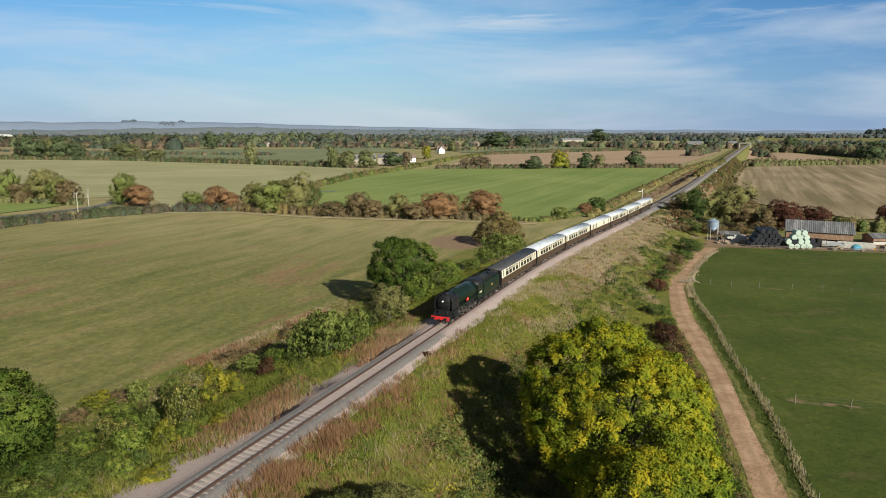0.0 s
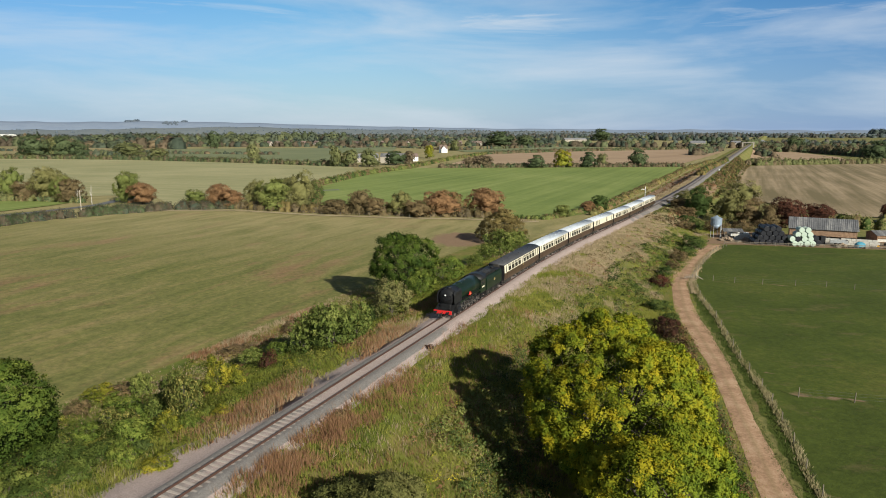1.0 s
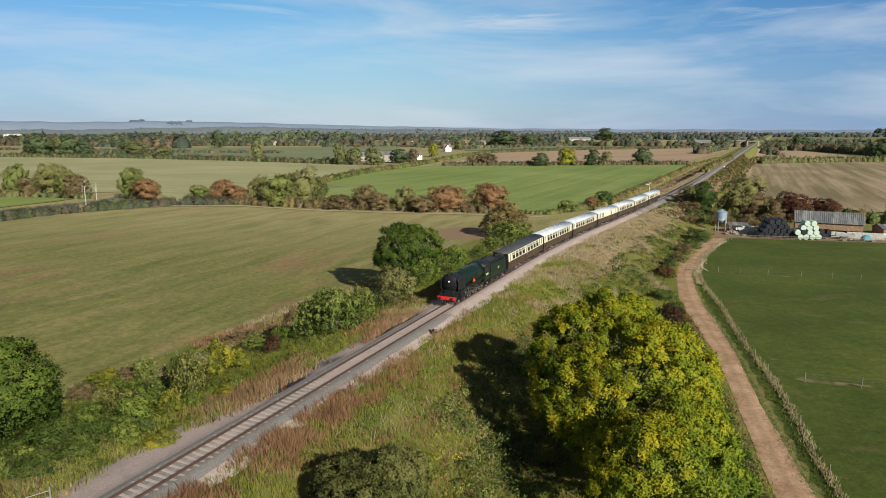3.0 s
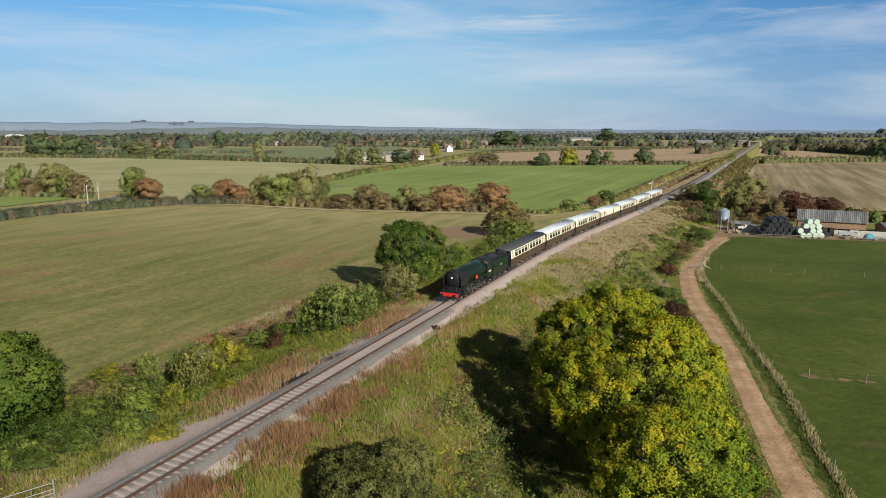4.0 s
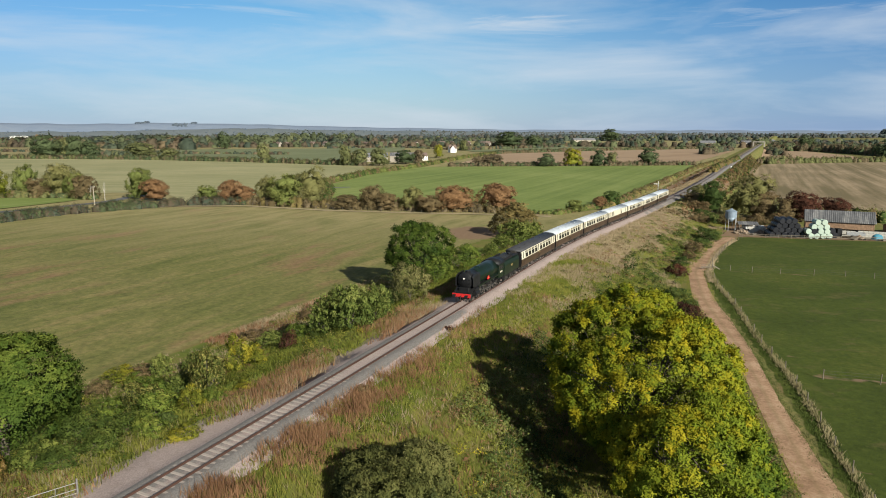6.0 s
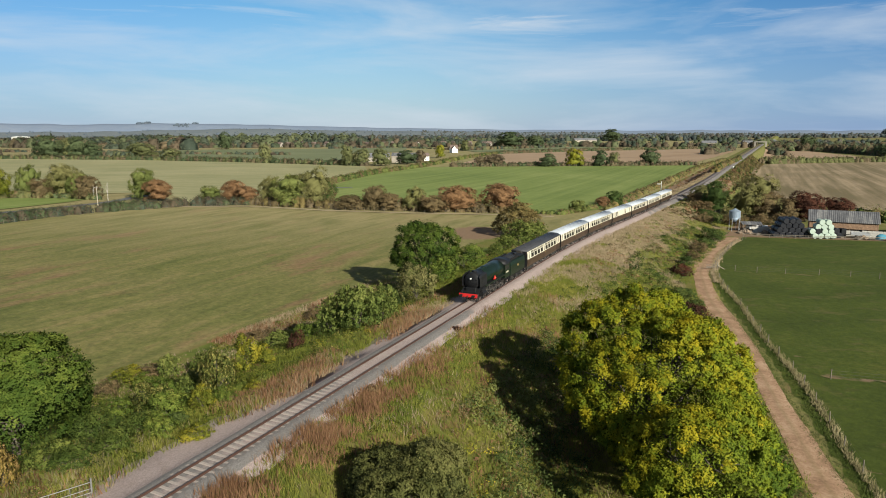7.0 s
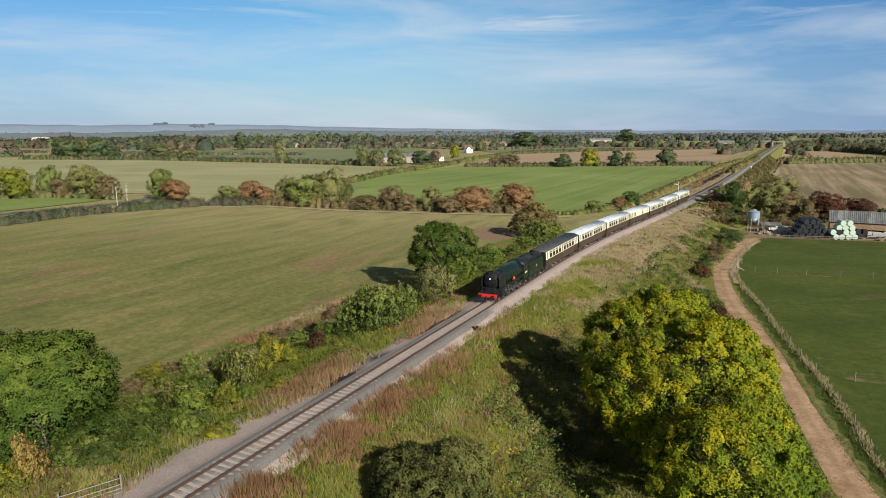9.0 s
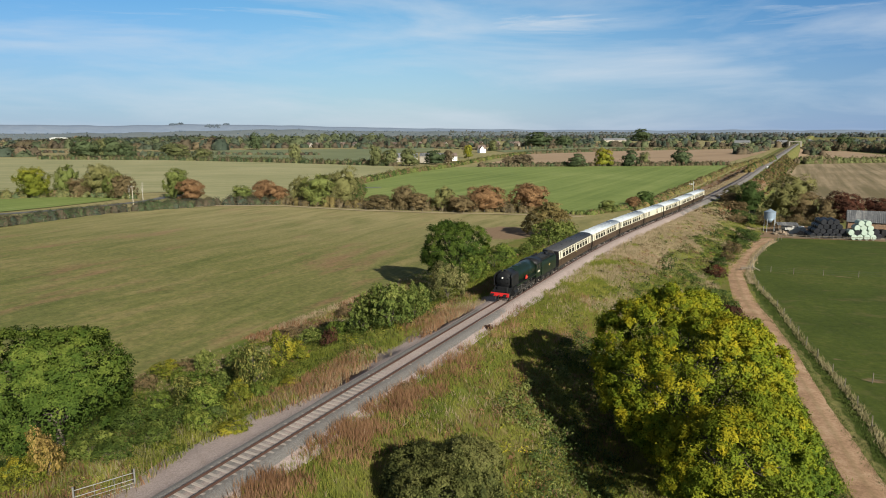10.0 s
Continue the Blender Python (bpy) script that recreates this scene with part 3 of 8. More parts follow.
def rail_mesh(d0):
    st = np.concatenate([np.arange(-20, 260, 2.0), np.geomspace(260, 1200, 60)])
    prof = np.array([(-0.07, -0.158), (0.07, -0.158), (0.07, -0.14), (0.012, -0.12), (0.012, -0.045), (0.036, -0.035), (0.036, 0), (-0.036, 0), (-0.036, -0.035), (-0.012, -0.045), (-0.012, -0.12), (-0.07, -0.14)])
    n = len(prof)
    s, j = np.meshgrid(st, np.arange(n), indexing="ij")
    x, y = track_xy(s, d0 + prof[j, 0])
    z = rail_z(s) + prof[j, 1]
    i = np.arange(s.size).reshape(s.shape)
    q = np.stack([i[:-1], np.roll(i[:-1], -1, 1), np.roll(i[1:], -1, 1), i[1:]], -1).reshape(-1, 4)
    me = mesh_from("rail", np.stack([x, y, z], -1).reshape(-1, 3), q, M_RAIL)
    me.materials.append(M_RAILTOP)
    idx = np.tile((np.arange(n) == 6).astype(np.int32), len(st) - 1)
    me.polygons.foreach_set("material_index", idx)
    return me


railway = tagged(empty("railway_track", pose(0, 0, 0)), "single railway line of rusty rails on concrete sleepers", "railway track", kind="structure")
for d0 in (-0.7525, 0.7525):
    data_part("rail", rail_mesh(d0), railway, "brown rusty steel rail")

# ---- plants ----
def leaf_cards(name, centres, normals, sizes, tint, mat, rng, aspect=0.55, shade=None, folded=False, core=None):
    """Many small leaves or sprays in one mesh: pointed blades, or folded ones where the camera comes near."""
    n = len(centres)
    nrm = normals / np.maximum(np.linalg.norm(normals, axis=1, keepdims=True), 1e-6)
    r = rng.normal(size=(n, 3))
    t = np.cross(nrm, r)
    t /= np.maximum(np.linalg.norm(t, axis=1, keepdims=True), 1e-6)
    b = np.cross(nrm, t)
    L, W = sizes[:, None] * 0.5, sizes[:, None] * 0.5 * aspect
    fold = nrm * W * 0.35
    k = 4 if folded else 3
    if folded:
        co = np.stack([centres - t * L, centres + b * W + fold, centres + t * L, centres - b * W + fold], 1).reshape(-1, 3)
    else:
        co = np.stack([centres - t * L - b * W, centres - t * L + b * W, centres + t * L], 1).reshape(-1, 3)
    if core is not None:
        co = np.concatenate([co, core[0]])
    f = np.arange(len(co)).reshape(-1, k)
    f[:n] = f[:n, ::-1]
    me = mesh_from(name, co, f, mat)
    if shade is not None:
        # leaves take the light of the clump that they belong to, each a little turned
        sn = shade / np.maximum(np.linalg.norm(shade, axis=1, keepdims=True), 1e-6) + 0.2 * rng.normal(size=(n, 3)) + 0.25 * nrm
        sn /= np.maximum(np.linalg.norm(sn, axis=1, keepdims=True), 1e-6)
        me.attributes.new("custom_normal", "FLOAT_VECTOR", "POINT").data.foreach_set("vector", np.concatenate([np.repeat(sn, k, 0)] + ([core[1]] if core is not None else [])).ravel())
    float_attr(me, "tint", np.concatenate([np.repeat(tint, k)] + ([core[2]] if core is not None else [])))
    return me


def hearts(centres, radii, heights, rng, rows=(0.0, 0.45, 0.9), seg=8, soft=0.5):
    """Lumpy masses of shaded leaf, one under each far crown: triangle corners, their soft normals and how many corners each dome has."""
    n = len(centres)
    a = np.linspace(0, 2 * math.pi, seg + 1)[:-1]
    v = np.concatenate([np.stack([math.cos(e) * np.cos(a + e), math.cos(e) * np.sin(a + e), np.full(seg, math.sin(e))], -1) for e in rows] + [np.array([[0, 0, 1.0]])])
    tri = []
    for k in range(len(rows) - 1):
        for i in range(seg):
            p, q, r, t = k * seg + i, k * seg + (i + 1) % seg, (k + 1) * seg + i, (k + 1) * seg + (i + 1) % seg
            tri += [(p, q, t), (p, t, r)]
    tri += [((len(rows) - 1) * seg + i, (len(rows) - 1) * seg + (i + 1) % seg, len(v) - 1) for i in range(seg)]
    tri = np.array(tri).ravel()
    lump = rng.uniform(0.7, 1.1, (n, len(v), 1))
    co = centres[:, None, :] + v[None] * lump * np.stack([radii, radii, heights], -1)[:, None, :]
    sn = v[None] + soft * rng.normal(size=co.shape)
    sn /= np.linalg.norm(sn, axis=2, keepdims=True)
    return co[:, tri].reshape(-1, 3), sn[:, tri].reshape(-1, 3), len(tri)


def crown(name, blobs, boughs, per, bough_r, leaf, mat, seed, low=-0.6, warm_top=0.25, drift=0.25, tufts=11, hollow=None, spread=0.24, fill=0.22, folded=False, ruffle=0.75, mottle=0.42, heart=0.0, base=0.12):
    """A crown of leafy boughs, each a rounded head of tufts, set over the skins of several ellipsoids (x, y, z, rx, ry, rz)."""
    rng = np.random.default_rng(seed)
    blobs = np.array(blobs, float)
    area = blobs[:, 3] * blobs[:, 5]
    pick = rng.choice(len(blobs), boughs * 2, p=area / area.sum())
    w = rng.normal(size=(boughs * 2, 3))
    w /= np.linalg.norm(w, axis=1, keepdims=True)
    w[:, 2] = np.where(w[:, 2] < low, -w[:, 2], w[:, 2])
    c = blobs[pick, :3] + w * blobs[pick, 3:] * rng.uniform(0.88, 1.0, (len(w), 1))
    # only boughs on the outside of the whole crown, and none in a bare hollow
    keep = np.ones(len(c), bool)
    for j, bx in enumerate(blobs):
        keep &= (pick == j) | (np.linalg.norm((c - bx[:3]) / bx[3:], axis=1) > 0.8)
    for hx, hy, hz, hr in hollow or ():
        keep &= np.linalg.norm(c - np.array([hx, hy, hz]), axis=1) > hr
    idx = np.nonzero(keep)[0][:boughs]
    c, out = c[idx], (w / blobs[pick, 3:])[idx]
    out /= np.linalg.norm(out, axis=1, keepdims=True)
    m = len(c)
    rb = bough_r * rng.uniform(0.65, 1.35, m)
    ext = np.maximum(np.ptp(c, axis=0), 1e-3)
    field_f = wave(c[:, 0] / ext[0] * 9 + seed, c[:, 1] / ext[1] * 9 + c[:, 2] / ext[2] * 5)
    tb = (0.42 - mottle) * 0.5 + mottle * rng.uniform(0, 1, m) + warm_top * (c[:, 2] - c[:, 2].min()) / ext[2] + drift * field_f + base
    u = rng.normal(size=(m, tufts, 3))
    u /= np.linalg.norm(u, axis=2, keepdims=True)
    u = 0.8 * u + 0.75 * out[:, None, :] + np.array([0, 0, 0.15])
    u /= np.linalg.norm(u, axis=2, keepdims=True)
    tc = c[:, None, :] + u * (rb[:, None] * rng.uniform(0.75, 1.05, (m, tufts)))[..., None] * np.array([1, 1, 0.8])
    k = max(2, per // tufts)
    pts = tc[:, :, None, :] + rng.normal(size=(m, tufts, k, 3)) * (rb * spread)[:, None, None, None]
    un = np.broadcast_to(u[:, :, None, :], pts.shape)
    nrm = un + np.array([0, 0, 0.3]) + ruffle * rng.normal(size=pts.shape)
    shade = un * 0.8 + 0.5 * out[:, None, None, :] + np.array([0, 0, 0.2]) + 0 * pts
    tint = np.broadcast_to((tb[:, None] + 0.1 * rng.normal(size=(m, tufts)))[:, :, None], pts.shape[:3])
    sizes = leaf * rng.uniform(0.65, 1.35, pts.shape[:3])
    # sparse leaves further in, so that no daylight shows through the middle; shade is put into their darker tint
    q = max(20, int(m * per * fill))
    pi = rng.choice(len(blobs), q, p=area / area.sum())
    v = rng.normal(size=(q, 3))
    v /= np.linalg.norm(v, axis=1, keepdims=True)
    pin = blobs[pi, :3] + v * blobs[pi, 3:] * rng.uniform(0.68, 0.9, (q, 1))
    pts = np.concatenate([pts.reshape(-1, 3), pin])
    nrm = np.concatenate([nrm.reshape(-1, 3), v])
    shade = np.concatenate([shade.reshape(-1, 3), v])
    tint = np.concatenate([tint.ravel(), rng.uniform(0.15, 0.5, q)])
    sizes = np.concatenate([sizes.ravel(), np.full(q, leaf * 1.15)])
    low_cut = pts[:, 2] > 0.05
    for hx, hy, hz, hr in hollow or ():
        low_cut &= np.linalg.norm(pts - np.array([hx, hy, hz]), axis=1) > hr * 0.9
    core = None
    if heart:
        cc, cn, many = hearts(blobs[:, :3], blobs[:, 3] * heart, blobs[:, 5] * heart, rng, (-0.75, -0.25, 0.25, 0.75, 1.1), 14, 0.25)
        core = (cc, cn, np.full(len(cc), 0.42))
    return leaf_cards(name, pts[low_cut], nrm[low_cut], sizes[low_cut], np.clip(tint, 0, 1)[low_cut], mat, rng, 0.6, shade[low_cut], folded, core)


def limbs(h, blobs, seed, girth=0.03, fork=0.3):
    """A tapered trunk that forks into limbs reaching into the crown."""
    rng = random.Random(seed)
    bm = bmesh.new()
    r = h * girth
    p = Vector((0, 0, -0.3))
    add_cyl(bm, p, (0, 0, h * fork * 0.5), r * 1.25, r, 9)
    add_cyl(bm, (0, 0, h * fork * 0.5 - 0.02), (r * 0.4, 0, h * fork), r, r * 0.85, 9)
    top = Vector((r * 0.4, 0, h * fork - 0.03))
    for bx in blobs:
        for _ in range(3):
            q = Vector((bx[0] + rng.uniform(-0.4, 0.4) * bx[3], bx[1] + rng.uniform(-0.4, 0.4) * bx[4], bx[2] + rng.uniform(-0.1, 0.5) * bx[5]))
            mid = top.lerp(q, 0.5) + Vector((rng.uniform(-1, 1), rng.uniform(-1, 1), rng.uniform(0, 1))) * h * 0.03
            add_cyl(bm, top, mid, r * 0.55, r * 0.33, 7)
            add_cyl(bm, mid, q, r * 0.33, r * 0.1, 6)
            for _ in range(4):
                w = q.lerp(mid, rng.uniform(0, 0.7))
                e = w + Vector((rng.uniform(-1, 1) * bx[3], rng.uniform(-1, 1) * bx[4], rng.uniform(-0.1, 0.8) * bx[5])) * 0.5
                add_cyl(bm, w, e, r * 0.14, r * 0.04, 5)
    return bm


def tree(name, m, blobs, boughs, per, bough_r, leaf, mat, seed, label, group="", h=None, girth=0.03, fork=0.3, category="tree", boughs_of=0, **kw):
    """A tree or shrub: trunk with limbs, and a crown of leaves."""
    h = h or max(b[2] + b[5] for b in blobs)
    root = empty(name, m)
    part("trunk", limbs(h, blobs[:boughs_of or len(blobs)], seed, girth, fork), BARK, root, "", True)
    data_part("crown", crown("crown", blobs, boughs, per, bough_r, leaf, mat, seed, **kw), root)
    return tagged(root, label, category, group)


def on_ground(x, y, turn=0, sx=1.0, sz=1.0, sink=0.0):
    return pose(x, y, ground_at(x, y) - sink, 0, 0, turn) @ Matrix.Diagonal((sx, sx, sz, 1))


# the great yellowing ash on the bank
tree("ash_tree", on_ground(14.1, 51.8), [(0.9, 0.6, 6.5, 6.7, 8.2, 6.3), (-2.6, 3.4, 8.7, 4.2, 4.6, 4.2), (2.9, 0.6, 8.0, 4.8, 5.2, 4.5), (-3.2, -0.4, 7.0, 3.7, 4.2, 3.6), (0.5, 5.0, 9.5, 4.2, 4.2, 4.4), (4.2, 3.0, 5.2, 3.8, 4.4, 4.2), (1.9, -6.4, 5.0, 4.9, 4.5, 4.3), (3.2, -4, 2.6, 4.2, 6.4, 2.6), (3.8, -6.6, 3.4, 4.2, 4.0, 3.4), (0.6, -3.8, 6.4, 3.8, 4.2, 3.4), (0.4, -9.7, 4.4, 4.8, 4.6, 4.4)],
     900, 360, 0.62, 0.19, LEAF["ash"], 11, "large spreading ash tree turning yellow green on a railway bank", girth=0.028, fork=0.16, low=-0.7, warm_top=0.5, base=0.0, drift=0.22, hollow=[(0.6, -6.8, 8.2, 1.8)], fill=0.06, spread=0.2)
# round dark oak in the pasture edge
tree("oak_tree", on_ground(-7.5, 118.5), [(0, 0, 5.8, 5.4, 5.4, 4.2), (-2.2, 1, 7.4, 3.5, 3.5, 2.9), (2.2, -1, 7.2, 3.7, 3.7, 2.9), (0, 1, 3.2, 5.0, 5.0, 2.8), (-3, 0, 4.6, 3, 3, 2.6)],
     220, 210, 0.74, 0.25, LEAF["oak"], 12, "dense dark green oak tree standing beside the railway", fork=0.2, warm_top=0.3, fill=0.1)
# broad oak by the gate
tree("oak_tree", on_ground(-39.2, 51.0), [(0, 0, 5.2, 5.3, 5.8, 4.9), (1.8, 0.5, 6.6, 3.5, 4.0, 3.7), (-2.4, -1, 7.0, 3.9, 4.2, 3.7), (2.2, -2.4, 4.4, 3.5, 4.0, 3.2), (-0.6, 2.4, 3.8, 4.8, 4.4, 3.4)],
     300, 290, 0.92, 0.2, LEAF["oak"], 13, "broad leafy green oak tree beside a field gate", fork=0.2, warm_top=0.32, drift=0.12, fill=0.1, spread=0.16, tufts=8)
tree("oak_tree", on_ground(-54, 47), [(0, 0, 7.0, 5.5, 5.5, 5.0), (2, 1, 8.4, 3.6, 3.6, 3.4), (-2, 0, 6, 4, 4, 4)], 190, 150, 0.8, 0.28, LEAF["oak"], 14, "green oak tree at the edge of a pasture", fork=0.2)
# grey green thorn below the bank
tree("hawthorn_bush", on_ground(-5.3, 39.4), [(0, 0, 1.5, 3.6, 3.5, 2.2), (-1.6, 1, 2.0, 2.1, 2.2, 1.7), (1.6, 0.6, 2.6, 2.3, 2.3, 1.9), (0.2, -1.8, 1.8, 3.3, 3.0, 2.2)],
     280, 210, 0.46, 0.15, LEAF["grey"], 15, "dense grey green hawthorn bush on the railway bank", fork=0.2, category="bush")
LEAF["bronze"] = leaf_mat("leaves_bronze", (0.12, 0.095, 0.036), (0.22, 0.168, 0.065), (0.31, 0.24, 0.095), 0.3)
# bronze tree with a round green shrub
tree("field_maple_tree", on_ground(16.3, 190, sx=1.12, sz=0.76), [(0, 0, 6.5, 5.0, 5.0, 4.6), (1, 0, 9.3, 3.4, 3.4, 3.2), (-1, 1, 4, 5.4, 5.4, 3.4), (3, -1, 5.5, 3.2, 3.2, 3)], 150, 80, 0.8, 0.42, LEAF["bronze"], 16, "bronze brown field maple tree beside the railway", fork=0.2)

PROTO = {}


def rowtree(kind, seed):
    """A hedgerow tree ten metres tall and ten wide, to be scaled."""
    rng = random.Random(seed)
    blobs = [(0, 0, 5.0, 4.0, 4.0, 4.0), (0, 0, 2.2, 4.4, 4.4, 2.4)]
    for k in range(5):
        a = k * 1.257 + rng.uniform(-0.4, 0.4)
        rr = rng.uniform(1.6, 2.4)
        blobs.append((rr * math.cos(a), rr * math.sin(a), rng.uniform(2.6, 7.2), rng.uniform(2.1, 2.9), rng.uniform(2.1, 2.9), rng.uniform(2.0, 2.9)))
    return blobs


WORDS = {"oak_rust": ("oak_tree", "rusty autumn oak tree in a hedgerow"), "maple": ("field_maple_tree", "yellow green field maple tree in a hedgerow"),
         "brown": ("hawthorn_tree", "brownish hawthorn tree in a hedgerow"), "willow": ("willow_tree", "olive green willow tree in a hedgerow"),
         "green": ("ash_tree", "fresh green ash tree in a hedgerow"), "dark": ("oak_tree", "dark green oak tree in a hedgerow"), "red": ("copper_beech_tree", "dark copper red tree beside the farmyard")}


def plant(kind, x, y, h, w, seed):
    rng = random.Random(seed)
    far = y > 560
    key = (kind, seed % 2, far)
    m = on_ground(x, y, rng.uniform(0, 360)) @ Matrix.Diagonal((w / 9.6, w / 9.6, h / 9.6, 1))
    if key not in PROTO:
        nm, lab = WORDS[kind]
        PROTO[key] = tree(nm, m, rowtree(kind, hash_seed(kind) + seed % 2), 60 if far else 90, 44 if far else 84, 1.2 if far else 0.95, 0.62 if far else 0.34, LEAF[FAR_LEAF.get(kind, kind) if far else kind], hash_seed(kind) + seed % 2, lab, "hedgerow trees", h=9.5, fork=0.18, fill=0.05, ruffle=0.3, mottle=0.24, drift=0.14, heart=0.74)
        return PROTO[key]
    return copy_thing_scaled(PROTO[key], m)


def hash_seed(text):
    return sum(ord(c) * (i + 3) for i, c in enumerate(text)) % 1000


def copy_thing_scaled(ob, m):
    """A copy at m, whose own scale is taken from m alone."""
    c = copy_thing(ob, m)
    c.matrix_basis = m
    return c


TREES = [
    ("oak_rust", -1, 256, 10.0, 15.9), ("oak_rust", 16, 257, 10.4, 16.0), ("willow", -18, 257, 9.0, 9.5), ("brown", -34, 260, 9.5, 9.1), ("brown", -44, 262, 5.7, 11.5),
    ("brown", -10, 252, 6.5, 10.9), ("brown", -28, 259, 6.7, 10.1), ("green", -72, 274, 13.2, 16.0), ("willow", -61, 275, 15.1, 13.4), ("willow", -81, 280, 11.3, 10.1),
    ("oak_rust", -98, 284, 10.0, 11.6), ("oak_rust", -91, 280, 7.6, 10.2), ("green", -106, 279, 8.2, 9.3), ("green", -146, 301, 14.4, 12.1), ("oak_rust", -135, 292, 9.8, 12.8)]
TREES += [
    ("willow", -184, 306, 15.2, 17.0), ("brown", -171, 300, 10.8, 12.5), ("green", -203, 307, 15.5, 10.0), ("maple", -214, 300, 14.2, 15.0), ("brown", -194, 306, 9.0, 13.0), ("green", -177, 302, 12.0, 9.0), ("green", 45, 254, 4.9, 6.7),
    ("dark", 65, 279, 6.2, 7.9), ("oak_rust", 59, 273, 4.3, 6.0), ("dark", 81, 593, 11.3, 15.4), ("maple", 106, 602, 15.7, 15.7), ("dark", 129, 602, 13.7, 14.8),
    ("green", 144, 611, 11.8, 9.7), ("dark", 177, 611, 15.3, 17.5), ("brown", 34, 602, 10.3, 18.1), ("brown", 21, 602, 9.3, 10.3)]
TREES += [
    ("green", -101, 611, 19.0, 11.0), ("willow", -88, 611, 14.8, 14.8), ("willow", -70, 611, 14.8, 15.8), ("dark", -48, 640, 13.2, 19.3), ("oak_rust", -36, 661, 12.5, 11.4),
    ("maple", -19, 789, 14.9, 10.8), ("green", 15, 1082, 16.7, 13.0), ("dark", -508, 821, 27.0, 34.0), ("willow", -508, 855, 22.0, 26.0), ("dark", -470, 821, 26.0, 26.0),
    ("dark", -453, 821, 20.1, 22.5), ("willow", -368, 774, 18.4, 33.1), ("willow", -323, 746, 12.5, 20.9), ("willow", -197, 683, 18.3, 12.2)]
TREES += [
    ("dark", -420, 1210, 30.0, 25.0), ("dark", -528, 1286, 24.0, 21.5), ("willow", 88, 241, 6.0, 9.0), ("dark", 87.0, 226, 10.5, 9.0), ("willow", 98.0, 222, 13.8, 14.5), ("brown", 101, 219, 9, 12), ("red", 110, 212, 9.5, 12.0), ("brown", 105, 211, 7.5, 8.0), ("brown", 83, 232, 4.0, 8.0),
    ("red", 121, 213, 7.5, 10.0), ("dark", 565, 1082, 23.0, 26.2), ("dark", 442, 683, 22.3, 27.9), ("red", 153, 225, 7.5, 7.0), ("dark", 112, 1372, 29.5, 53.1),
    ("dark", 154, 1286, 22.2, 33.3), ("dark", 482, 2063, 36.3, 54.5)]
for n, (kind, x, y, h, w) in enumerate(TREES):
    plant(kind, x, y, h, w, n)


def bare_tree(x, y, h, seed):
    """A slender leafless tree with pale upswept limbs."""
    blobs = [(0, 0, h * 0.62, h * 0.16, h * 0.16, h * 0.3), (h * 0.05, 0, h * 0.78, h * 0.12, h * 0.12, h * 0.22)]
    root = empty("birch_tree", on_ground(x, y))
    part("trunk", limbs(h, blobs, seed, 0.016, 0.34), BARK_PALE, root, "", True)
    return tagged(root, "slender bare pale barked birch tree beside a road", "tree")


BARK_PALE = plain("pale_bark", (0.36, 0.33, 0.28), 0.9, scale=2)
bare_tree(-157.0, 291.0, 9.5, 5)
bare_tree(-166.0, 296.0, 7.5, 6)


